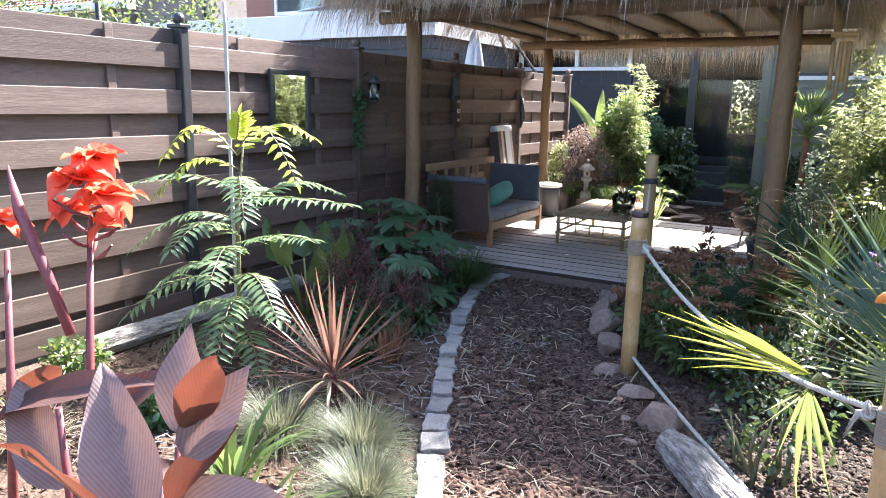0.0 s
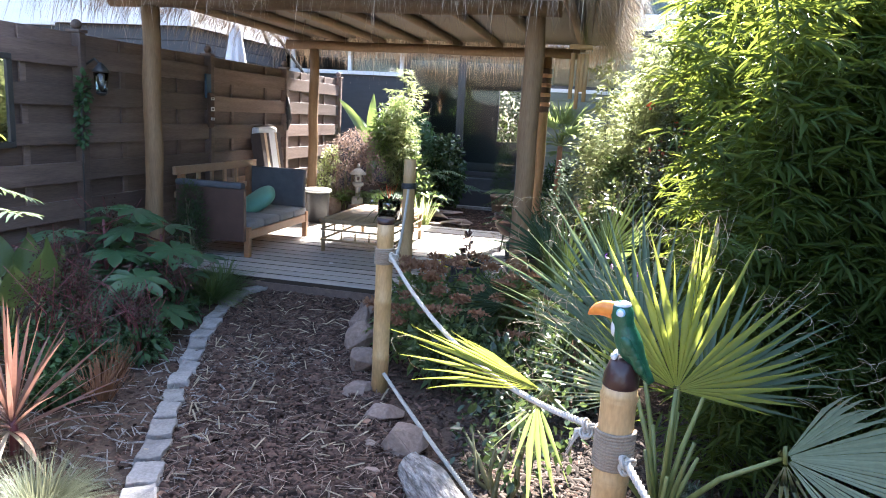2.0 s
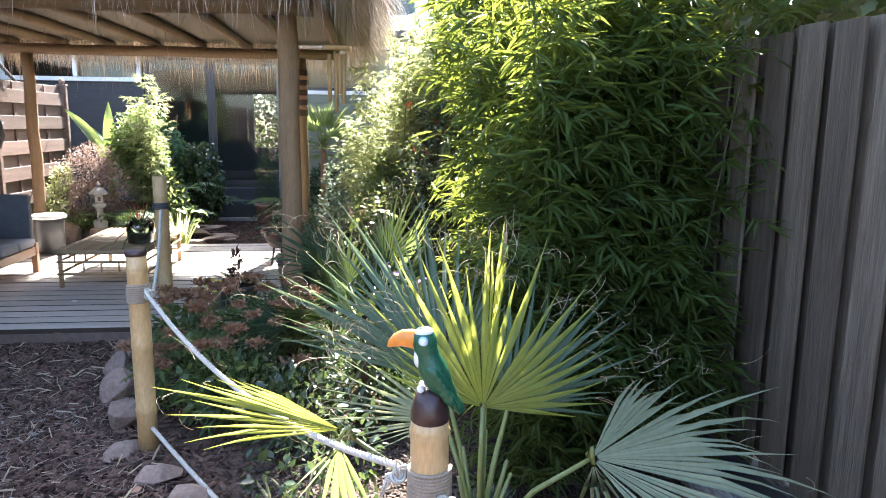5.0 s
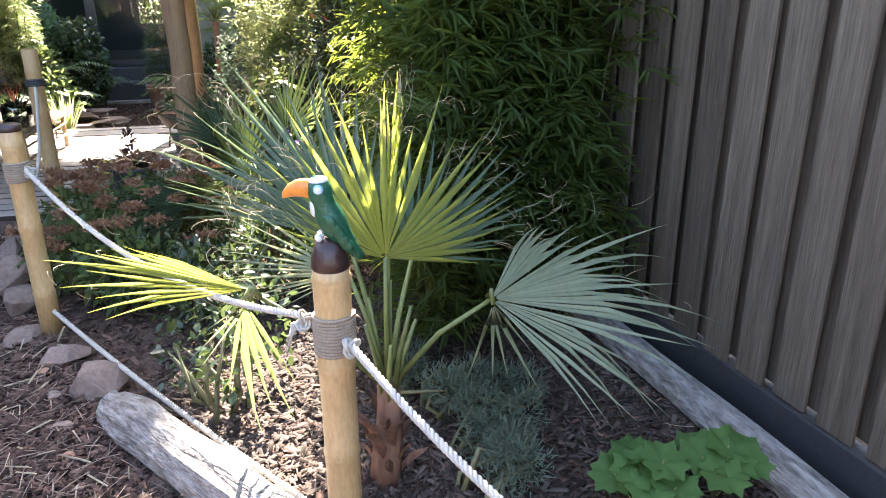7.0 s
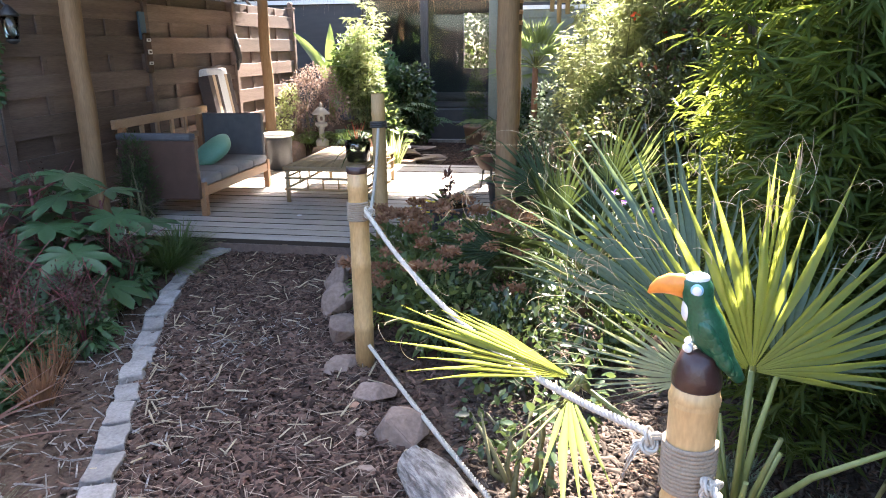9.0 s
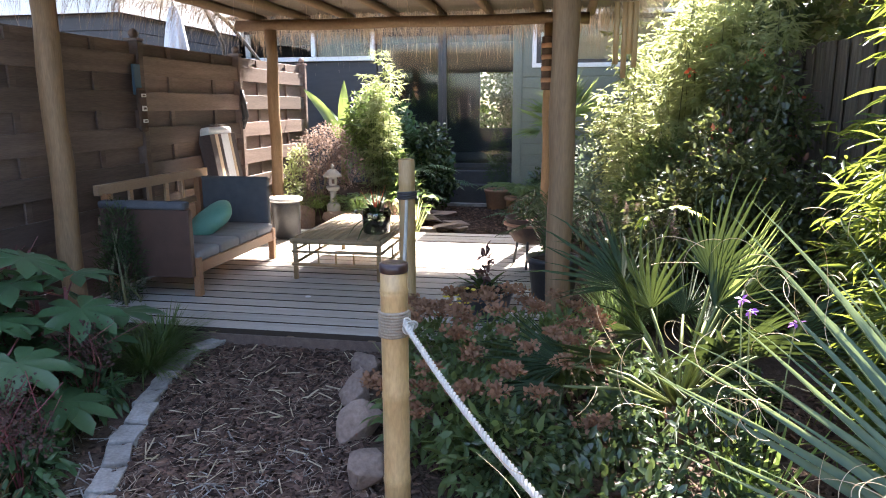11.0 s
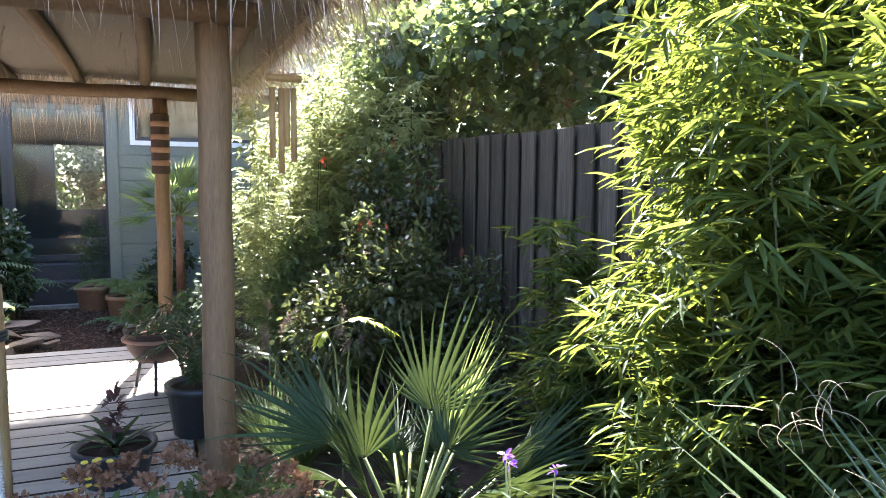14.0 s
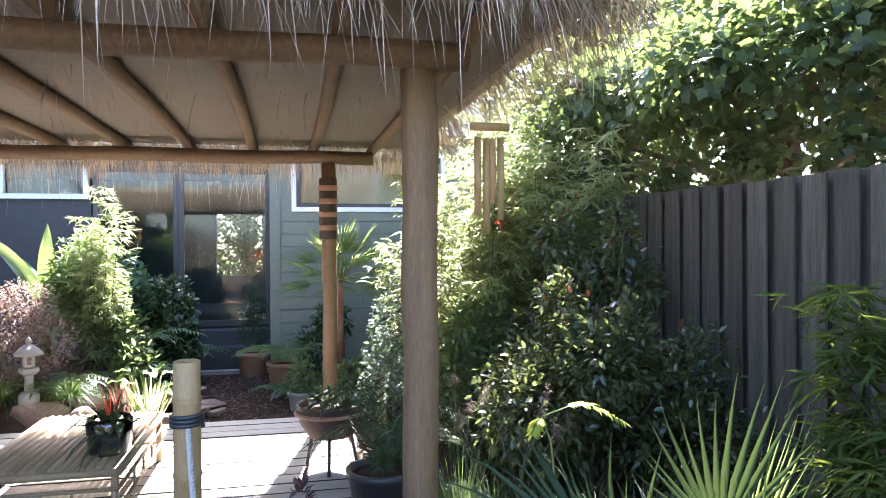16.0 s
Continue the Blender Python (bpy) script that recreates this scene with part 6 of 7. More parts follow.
            fs += [(0, b, b + 1), (0, b + 1, b + 2), (0, b + 2, b + 3), (0, b + 3, b + 4)]
        lf = rawpart("leaf", vs, fs, M["lf_castor"], ob)
        lf.matrix_basis = frame_at(tip, (math.cos(a), math.sin(a), random.uniform(-0.5, 0.0)), (0, 0, 1))
    return ob


castor(-3.15, 4.75, 0.72, 9, 0.26)
castor(-2.85, 5.0, 0.6, 8, 0.26)
castor(-2.75, 4.45, 0.42, 7, 0.26)
castor(-3.4, 5.4, 0.7, 8, 0.18)
arum = root("arum_plant", -3.2, 3.9, 0, "arum with big upright green leaves", "plant")
for k in range(7):
    a = k * 2.4
    b = Vector((0.03 * math.cos(a), 0.03 * math.sin(a), 0.0))
    t = Vector((0.22 * math.cos(a), 0.22 * math.sin(a), random.uniform(0.3, 0.5)))
    tubed("stalk", [b, t * 0.6, t], [0.012, 0.01, 0.007], M["culm"], arum, 6)
    big_leaf("leaf", t, Vector((math.cos(a) * 0.5, math.sin(a) * 0.5, 0.8)), Vector((math.cos(a), math.sin(a), 0.3)), random.uniform(0.28, 0.38), 0.2, M["lf_mid"], arum, 0.2, 0.15)
for i, (x, y, h) in enumerate(((-3.05, 4.2, 0.75), (-2.7, 4.0, 0.55), (-2.45, 4.15, 0.45), (-2.55, 4.75, 0.5), (-3.3, 5.05, 0.8), (-2.45, 3.75, 0.42), (-2.3, 4.0, 0.4), (-2.75, 3.7, 0.6), (-2.85, 4.1, 0.65))):
    ob = root("seed_head_plant", x, y, 0, "wispy dark plant with purple-brown seed heads", "plant", "seed heads")
    for k in range(9):
        bm = bmesh.new()
        tube(bm, [(0, 0, -0.02), (random.gauss(0, 0.07), random.gauss(0, 0.07), h * 0.6), (random.gauss(0, 0.12), random.gauss(0, 0.12), h * random.uniform(0.8, 1.1))], [0.004, 0.003, 0.002], 4)
        part("stem", bm, M["stem_red"], ob)
    v, f = cloud([(0, 0, h * 0.85), (0.06, 0, h * 0.65), (-0.08, 0.04, h * 0.7)], [(0.16, 0.16, h * 0.22)] * 3, 500, 0.022, 0.013, OVAL, 0.2, 0.2)
    tagged(rawpart("seed_head", v, f, M["lf_seed"], ob), kind="stuff")
    v, f = cloud([(0, 0, h * 0.25)], [(0.18, 0.18, h * 0.25)], 260, 0.09, 0.03, LANCE, 0.4)
    rawpart("foliage", v, f, M["lf_castor"], ob)
for x, y in ((-2.75, 5.72), (-2.95, 5.45), (-2.62, 5.35)):
    tuft("liriope", x, y, 0, 420, 0.48, 0.009, 62, 0.45, M["lf_grass"], "arching tuft of dark green lilyturf", "grass", "lilyturf tufts", 0.06)
shrub("dwarf_conifer", -3.45, 6.35, 0.0, [((0, 0, 0.35), (0.2, 0.2, 0.35)), ((0, 0, 0.65), (0.13, 0.13, 0.25))], 2600, 0.05, 0.008, LANCE, M["lf_dark"], "dense dark dwarf conifer behind the post", "conifer", -0.4)
for x, y, s in ((-2.5, 3.6, 0.16), (-2.3, 3.3, 0.12), (-3.5, 2.2, 0.2), (-3.4, 1.5, 0.2), (-2.6, 2.1, 0.14)):
    shrub("low_plant", x, y, 0, [((0, 0, s * 0.6), (s, s, s * 0.7))], 420, 0.06, 0.03, OVAL, M["lf_mid"] if x < -3 else M["lf_castor"], "low leafy bedding plant", "plant", 0.2, 4, group="bedding plants")

# ---- fan palm behind the rope ----
palm = root("fan_palm", 0.68, 2.58, 0, "young fan palm with split yellow-green and blue-grey fronds", "palm tree")
palm.location = (0, 0, 0)
tubed("trunk", [(0.66, 2.56, -0.05), (0.67, 2.57, 0.1), (0.68, 2.58, 0.24), (0.68, 2.58, 0.38)], [0.056, 0.05, 0.042, 0.03], M["palm_trunk"], palm, 14, wob=0.5)
for k in range(16):
    a = k * 2.4
    c_, s_ = math.cos(a), math.sin(a)
    big_leaf("leaf_base", (0.67 + 0.047 * c_, 2.57 + 0.047 * s_, 0.01 + 0.014 * k), (0.25 * c_ + 0.2 * s_, 0.25 * s_ - 0.2 * c_, 1), (c_, s_, 0.1), random.uniform(0.09, 0.17), random.uniform(0.03, 0.055), M["palm_trunk"], palm, -0.25 if k % 3 else -0.6, -0.3, 5, 0.006)
CR = (0.68, 2.58, 0.34)
fan_frond(palm, CR, (0.69, 2.6, 0.79), (0.1, 0.14, 1), (-0.2, -1, 0.15), 0.54, 28, radians(186), M["lf_palm"], 0.44, 0.35, 0.4, 60)
fan_frond(palm, CR, (0.6, 2.83, 0.78), (-0.24, 0.55, 0.62), (0.25, -0.65, 0.7), 0.82, 36, radians(118), M["lf_palm_blue"], 0.5, 0.12, 0.2, 80)
fan_frond(palm, CR, (1.01, 2.52, 0.65), (0.97, -0.08, 0.06), (-0.2, -0.5, 0.85), 0.74, 36, radians(118), M["lf_palm_silver"], 0.52, 0.45, 0.35, 10)
fan_frond(palm, (1.0, 2.52, 0.66), (1.01, 2.5, 0.64), (0.15, -0.25, -1), (-0.3, -1, 0.1), 0.34, 5, radians(70), M["lf_palm_silver"], 0.2, 0.1, 0.1)
fan_frond(palm, CR, (0.26, 2.72, 0.68), (-1, 0.2, 0.24), (0.1, -0.75, 0.6), 0.62, 12, radians(36), M["lf_palm"], 0.58, 0.2, 0.6, 8)
fan_frond(palm, (0.3, 2.7, 0.66), (0.25, 2.68, 0.66), (0.1, -0.15, -1), (-0.2, -1, 0.1), 0.48, 5, radians(48), M["lf_fan"], 0.34, 0.2, 0.1, 3)
fan_frond(palm, (0.3, 2.7, 0.66), (0.27, 2.68, 0.66), (-0.9, -0.2, -0.75), (-0.2, -1, 0.3), 0.3, 3, radians(30), M["lf_palm_silver"], 0.2, 0.2, 0.1)
fan_frond(palm, CR, (0.58, 2.68, 0.72), (-0.9, 0.2, 0.2), (0.2, -0.9, 0.4), 0.46, 18, radians(80), M["lf_palm_silver"], 0.3, 0.15, 0.1, 60)
fan_frond(palm, CR, (0.8, 2.75, 0.72), (0.6, 0.4, 0.55), (-0.2, -0.8, 0.5), 0.55, 18, radians(110), M["lf_palm_blue"], 0.42, 0.15, 0.1, 30)
fan_frond(palm, CR, (0.71, 2.66, 0.88), (0.1, 0.05, 1), (0, -1, 0.1), 0.46, 7, radians(16), M["lf_palm"], 0.7, 0.0, 0.6, 14)
fan_frond(palm, (0.76, 2.69, 1.22), (0.765, 2.69, 1.26), (0.02, 0.05, 1), (0, -1, 0.1), 0.1, 6, radians(24), M["lf_dry"], 0.5, 0.6, 0.6)

for dx, dy, h in ((-0.05, -0.03, 0.3), (0.05, -0.05, 0.36), (0.02, 0.04, 0.4), (-0.03, 0.05, 0.34), (0.07, 0.0, 0.28), (0.0, -0.06, 0.24)):
    tubed("petiole", [(0.68 + dx * 0.3, 2.58 + dy * 0.3, 0.3), (0.68 + dx * 0.7, 2.58 + dy * 0.7, 0.3 + h * 0.5), (0.68 + dx * 1.4, 2.58 + dy * 1.4, 0.3 + h)], [0.011, 0.009, 0.006], M["petiole"], palm, 6)

# second, darker fan palm by the deck post; part of its darkness is painted shade
palm2 = root("fan_palm", 0.36, 4.95, 0, "low dark green fan palm in the bed beside the pergola", "palm tree")
palm2.location = (0, 0, 0)
tubed("trunk", [(0.36, 4.95, -0.05), (0.36, 4.95, 0.2)], [0.06, 0.045], M["bark"], palm2, 12, wob=0.5)
for i in range(19):
    a = i * 2.4 + 0.5
    el_ = radians((76, 62, 70, 50, 58, 40, 66, 30, 46, 20, 55, 12, 36, 60, 5, 48, 25, 15, 40)[i])
    d = Vector((math.cos(a) * math.cos(el_), math.sin(a) * math.cos(el_), math.sin(el_)))
    reach = random.uniform(0.42, 0.62)
    tip = Vector((0.36, 4.95, 0.2)) + d * reach
    tip.z = max(tip.z, 0.3)
    ax = (d + Vector((random.gauss(0, 0.2), random.gauss(0, 0.2), random.uniform(-0.25, 0.2)))).normalized()
    up = Vector((-d.x * 0.8 + random.gauss(0, 0.45), -d.y * 0.8 + random.gauss(0, 0.45), 0.9))
    fan_frond(palm2, (0.36, 4.95, 0.18), tip, ax, up, random.uniform(0.42, 0.55), random.randint(16, 22), radians(random.uniform(100, 165)), M["lf_palm_dark_shade"], random.uniform(0.28, 0.42), 0.35, 0.5)
fan_frond(palm2, (0.36, 4.95, 0.18), (0.54, 5.0, 0.68), (0.45, 0.0, 0.95), (-0.4, -0.8, 0.2), 0.6, 9, radians(26), M["lf_fan"], 0.4, 0.1, 0.2)


# ---- bamboo along the right fence ----
def bamboo(name, label, culms, leaves, length, width, material, r=0.009, twig=0.3, group=""):
    """culms: (x, y, height, lean x, lean y)."""
    ob = root(name, culms[0][0], culms[0][1], 0, label, "bamboo", group)
    ob.location = (0, 0, 0)
    o, al = [], []
    per = leaves // len(culms)
    for x, y, h, lx, ly in culms:
        line = [Vector((x, y, -0.03))]
        for s in (0.25, 0.5, 0.75, 1.0):
            line.append(Vector((x + lx * s ** 2, y + ly * s ** 2, h * (s - 0.12 * s ** 3 * math.hypot(lx, ly)))))
        tubed("culm", line, [r, r, r * 0.85, r * 0.6, r * 0.25], M["culm_green"], ob, 6)
        made = 0
        while made < per:
            s = random.uniform(0.08, 1) ** 0.75
            k = min(int(s * 4), 3)
            p = line[k].lerp(line[k + 1], s * 4 - k)
            a = random.uniform(0, 2 * math.pi)
            reach = twig * random.uniform(0.25, 1.2) * (1.15 - 0.5 * s)
            tip = p + Vector((math.cos(a) * reach, math.sin(a) * reach, random.uniform(-0.25, 0.35) * reach))
            for j in range(random.randint(6, 10)):
                q = p.lerp(tip, random.uniform(0.4, 1.0))
                b = a + random.gauss(0, 1.25)
                o.append(q)
                al.append((math.cos(b), math.sin(b), random.uniform(-0.9, 0.4)))
                made += 1
    n = len(o)
    kk = rng.uniform(0.6, 1.2, n)
    v, f = spread(LANCE[0], LANCE[1], np.array(o), np.array(al), unit(np.array([0, 0, 1.0]) + rng.normal(size=(n, 3)) * 0.5), length * kk, width * kk)
    rawpart("leaves", v, f, material, ob)
    return ob


random.seed(5)
culms = []
for k in range(44):
    x, y = random.uniform(1.05, 1.85), random.uniform(3.5, 4.75)
    x = max(x, 1.05 + 0.95 * max(0, y - 4.25))
    culms.append((x, y, random.uniform(1.7, 2.5) + 0.8 * max(0, x - 1.3), random.uniform(-0.35, 0.25), random.uniform(-0.35, 0.0)))
for k in range(6):
    culms.append((random.uniform(1.25, 1.5), random.uniform(4.9, 5.3), random.uniform(0.9, 1.7), random.uniform(-0.25, 0.0), random.uniform(-0.2, 0.2)))
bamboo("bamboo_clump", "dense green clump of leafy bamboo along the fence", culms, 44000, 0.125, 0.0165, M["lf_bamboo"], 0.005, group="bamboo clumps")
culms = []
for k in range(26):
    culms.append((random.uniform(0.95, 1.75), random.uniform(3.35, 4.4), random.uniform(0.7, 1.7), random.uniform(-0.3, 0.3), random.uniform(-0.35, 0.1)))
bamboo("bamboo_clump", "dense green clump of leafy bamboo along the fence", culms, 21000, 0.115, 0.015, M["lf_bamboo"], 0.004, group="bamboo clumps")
culms = []
for k in range(66):
    x = random.uniform(0.3, 1.5)
    culms.append((x, random.uniform(8.4, 10.6), random.uniform(1.2, 3.2) + 0.75 * max(0, x - 0.6), random.uniform(-0.2, 0.4), random.uniform(-0.5, 0.3)))
for k in range(18):
    culms.append((random.uniform(1.0, 1.55), random.uniform(7.9, 9.0), random.uniform(1.7, 2.6), random.uniform(-0.2, 0.1), random.uniform(-0.4, 0.1)))
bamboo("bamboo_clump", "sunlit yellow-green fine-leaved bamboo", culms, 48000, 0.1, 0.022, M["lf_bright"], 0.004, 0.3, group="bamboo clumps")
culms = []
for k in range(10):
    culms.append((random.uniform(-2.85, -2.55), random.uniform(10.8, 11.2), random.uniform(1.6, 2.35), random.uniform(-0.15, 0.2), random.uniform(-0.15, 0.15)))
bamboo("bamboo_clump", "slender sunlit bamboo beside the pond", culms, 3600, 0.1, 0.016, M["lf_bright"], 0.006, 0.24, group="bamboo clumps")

# camellia, red-flowered shrub, vine over the fence
cam = shrub("camellia", 1.1, 7.3, 0, [((-0.1, 0.0, 0.75), (0.55, 0.6, 0.55)), ((0.25, -0.35, 0.6), (0.4, 0.4, 0.5)), ((0.1, 0.3, 1.15), (0.4, 0.45, 0.45)), ((-0.45, 0.25, 0.45), (0.35, 0.4, 0.4)), ((0.3, 0.1, 1.4), (0.25, 0.3, 0.25)), ((0.0, -0.55, 1.15), (0.14, 0.16, 0.3)), ((-0.3, -0.2, 1.3), (0.14, 0.16, 0.24)), ((0.2, 0.0, 1.75), (0.13, 0.15, 0.22)), ((-0.05, 0.5, 1.7), (0.15, 0.2, 0.25)), ((0.3, -0.75, 0.5), (0.4, 0.4, 0.4)), ((-0.5, -0.4, 0.75), (0.4, 0.4, 0.4)), ((-0.15, -0.5, 1.0), (0.35, 0.35, 0.35)), ((0.35, -0.6, 0.95), (0.22, 0.25, 0.3))], 14000, 0.062, 0.029, OVAL, M["lf_camellia"], "dark glossy-leaved camellia bush with reddish young shoots", "shrub", 0.2, 18)
shrub("camellia", 0.55, 8.1, 0, [((0, 0, 0.6), (0.45, 0.4, 0.5)), ((0.1, 0.2, 1.0), (0.35, 0.35, 0.35))], 3200, 0.07, 0.032, OVAL, M["lf_mid"], "green glossy-leaved bush beside the deck", "shrub", 0.2, 8)
v, f = cloud([(-0.1, -0.4, 1.2), (0.1, -0.2, 1.5), (-0.4, 0.0, 1.0), (0.2, -0.5, 1.0)], [(0.3, 0.3, 0.35)] * 4, 80, 0.06, 0.026, OVAL, -0.2)
tagged(rawpart("young_leaves", v, f, M["lf_canna_red"], cam, "reddish young leaves"), kind="stuff")
fl = root("climbing_rose", 1.35, 8.6, 0, "climber with small red flowers on the fence", "shrub")
for k in range(10):
    bm = bmesh.new()
    tube(bm, [(0, 0, -0.02), (random.gauss(0, 0.1), random.gauss(0, 0.25), 1.0), (random.gauss(0, 0.15), random.gauss(0, 0.6), random.uniform(1.5, 2.3))], [0.01, 0.007, 0.003], 5)
    part("stem", bm, M["stem"], fl)
v, f = cloud([(0, 0, 1.7), (-0.05, -0.6, 1.6), (0, 0.5, 1.9)], [(0.25, 0.5, 0.45)] * 3, 2600, 0.06, 0.03, OVAL)
rawpart("foliage", v, f, M["lf_mid"], fl)
for x, y, z in ((-0.1, -0.6, 1.92), (-0.26, -0.5, 1.66), (-0.17, -0.7, 1.6), (0.3, -0.6, 1.62), (0.02, -0.5, 2.0), (-0.3, 0.1, 2.1), (-0.4, -0.9, 1.35), (0.2, -0.9, 1.3), (-0.5, -0.2, 1.85)):
    v, f = cloud([(x, y, z)], [(0.035, 0.035, 0.035)], 9, 0.05, 0.045, OVAL, 0.1, 0.1)
    rawpart("flower", v, f, M["petal"], fl, "small red flower")
tree = root("tree", 2.9, 7.6, 0, "large dark vine-leaved tree leaning over the fence", "tree")
tubed("trunk", [(0, 0, -0.05), (0.05, 0.1, 1.2), (-0.1, 0, 2.4), (-0.2, 0.1, 3.4)], [0.12, 0.1, 0.08, 0.04], M["bark"], tree, 12, wob=0.2)
for k in range(9):
    a = k * 2.4
    e = Vector((math.cos(a) * 0.9 - 0.3, math.sin(a) * 1.9, 2.4 + 0.18 * k))
    tubed("limb", [(-0.05, 0.05, 1.8 + 0.12 * k), e * 0.5 + Vector((0, 0, 1.0)), e], [0.04, 0.03, 0.01], M["bark"], tree, 7)
lump = [((rx(yy) + 0.3 - 2.9, yy - 7.6, 2.15 + 0.12 * math.sin(yy * 3)), (0.3, 0.5, 0.32)) for yy in (2.2, 3.0, 3.8, 4.6, 5.4, 6.2, 7.0, 7.8, 8.6, 9.4, 10.2)]
lump += [((0.3, yy - 7.6, 2.7), (0.6, 0.8, 0.9)) for yy in (2.5, 4.0, 5.5, 7.0, 8.5, 10.0, 11.5)]
lump += [((-0.8, 2.2, 3.9), (0.6, 0.8, 0.5)), ((-1.2, 1.5, 2.3), (0.3, 0.6, 0.4)), ((-1.25, 2.3, 2.4), (0.3, 0.6, 0.4)), ((-0.9, 2.9, 2.5), (0.4, 0.6, 0.5)), ((-1.5, 0.4, 2.85), (0.42, 0.8, 0.36)), ((-1.35, -0.8, 2.75), (0.45, 0.8, 0.36)), ((-1.4, 1.4, 2.95), (0.4, 0.7, 0.4)), ((-1.0, 3.4, 3.2), (0.5, 0.7, 0.6)), ((-0.7, 2.6, 3.5), (0.6, 0.8, 0.6)), ((-0.5, 1.6, 3.0), (0.5, 0.8, 0.6)), ((-0.2, -4.0, 2.6), (0.45, 0.9, 0.7)), ((-0.1, -5.2, 2.9), (0.5, 0.9, 0.9)), ((0.1, -6.3, 3.0), (0.5, 0.9, 0.9)),
         ((-0.85, -2.6, 2.75), (0.65, 0.8, 0.55)), ((-0.8, -1.3, 2.8), (0.7, 0.9, 0.6)), ((-0.9, 0.0, 2.8), (0.7, 0.8, 0.6)), ((-1.0, 1.2, 2.85), (0.6, 0.8, 0.6)), ((-0.4, -1.8, 3.5), (0.9, 1.2, 0.7)), ((-0.3, -0.2, 3.7), (0.9, 1.3, 0.8)),
         ((-0.2, 1.5, 3.6), (0.8, 1.0, 0.7)), ((-0.4, -3.4, 3.2), (0.8, 0.9, 0.8)), ((0.3, -1.0, 4.3), (1.0, 1.8, 0.7)), ((0.0, -3.9, 3.9), (0.9, 1.0, 0.8)), ((0.4, 2.4, 4.2), (0.9, 1.2, 0.8))]
v, f = cloud([l[0] for l in lump], [l[1] for l in lump], 45000, 0.088, 0.088, LOBED, 0.5, 0.2)
rawpart("crown", v, f, M["lf_vine"], tree)

# ---- beds beside the deck ----
shrub("sedum", -0.55, 5.1, 0, [((0.0, 0.1, 0.25), (0.42, 0.4, 0.24)), ((0.3, 0.3, 0.28), (0.35, 0.32, 0.22)), ((-0.1, -0.45, 0.22), (0.35, 0.35, 0.22)), ((-0.35, 0.35, 0.2), (0.25, 0.3, 0.2)), ((0.15, -0.75, 0.2), (0.3, 0.3, 0.2))], 4200, 0.075, 0.03, LANCE, M["lf_mid"], "leafy clump with faded rust-brown flower heads", "plant", 0.1, 14, crown="foliage")
sed = root("sedum", -0.5, 5.1, 0, "flat rust-coloured flower heads on leafy stems", "plant")
for k in range(58):
    x, y = random.uniform(-0.5, 0.5), random.uniform(-0.75, 0.6)
    h = 0.58 - 0.3 * (x * x + y * y) + random.uniform(-0.05, 0.05)
    v, f = cloud([(x, y, h)], [(0.075, 0.075, 0.018)], 90, 0.026, 0.02, OVAL, -0.5, 0.1)
    tagged(rawpart("flower_head", v, f, M["lf_rust"], sed), kind="stuff")
for k in range(24):
    bm = bmesh.new()
    x, y = random.gauss(0, 0.25), random.gauss(0, 0.3)
    tube(bm, [(x * 0.5, y * 0.5, -0.02), (x, y, 0.42)], [0.004, 0.003], 4)
    part("stem", bm, M["stem"], sed)
# spiraea and nettle use the dark leaf: shade here is put into colour
shrub("spiraea", 0.0, 4.0, 0, [((0, 0, 0.22), (0.3, 0.4, 0.22)), ((-0.3, 0.35, 0.2), (0.25, 0.3, 0.2)), ((0.35, 0.25, 0.25), (0.3, 0.3, 0.25))], 2200, 0.055, 0.026, OVAL, M["lf_dark"], "low dark green shrub beside the rope", "shrub", 0.1, 9)
shrub("nettle_plant", 0.15, 3.1, 0, [((0, 0, 0.25), (0.14, 0.14, 0.25)), ((-0.2, 0.2, 0.2), (0.12, 0.12, 0.2)), ((0.15, 0.25, 0.3), (0.13, 0.13, 0.25))], 240, 0.055, 0.03, OVAL, M["lf_dark"], "upright leafy green plant under the palm", "plant", 0.1, 8)
for x, y in ((1.0, 2.85), (0.86, 3.1), (1.08, 2.62), (1.2, 2.9), (1.02, 2.42)):
    lumps = [((random.uniform(-0.09, 0.09), random.uniform(-0.09, 0.09), random.uniform(0.08, 0.17)), (0.09, 0.09, 0.1)) for k in range(5)]
    shrub("lavender", x, y, 0, lumps, 1500, 0.036, 0.006, LANCE, M["lf_sage"], "low grey-green feathery lavender clump", "plant", -0.6, 12, group="lavender clumps")
for i, (x, y) in enumerate(((1.68, 2.2), (1.42, 2.2))):
    lm = root("ladys_mantle", x, y, 0, "low plant with round scalloped green leaves", "plant", "scalloped leaf plants")
    for k in range(9):
        a, r = k * 2.4 + i, 0.03 + 0.011 * k
        tip = Vector((r * math.cos(a), r * math.sin(a), 0.2 - 0.4 * r + random.uniform(-0.02, 0.03)))
        tubed("stalk", [(0, 0, -0.01), tip * 0.6, tip], 0.003, M["culm"], lm, 4)
        nv = 20
        vs = [(0, 0, -0.012)] + [(0.075 * (1 + 0.12 * math.cos(t * 10)) * math.sin(t), 0.075 * (1 + 0.12 * math.cos(t * 10)) * math.cos(t), 0.012 * math.cos(t * 5)) for t in (2 * math.pi * j / nv for j in range(nv))]
        lf = rawpart("leaf", vs, [(0, 1 + j, 1 + (j + 1) % nv) for j in range(nv)], M["lf_mantle"], lm)
        lf.matrix_basis = frame_at(tip, (math.cos(a), math.sin(a), -0.2), (0.1 * math.cos(a), -0.3 + 0.1 * math.sin(a), 1))
for x, y in ((0.25, 6.5), (0.5, 6.75), (0.15, 6.9)):
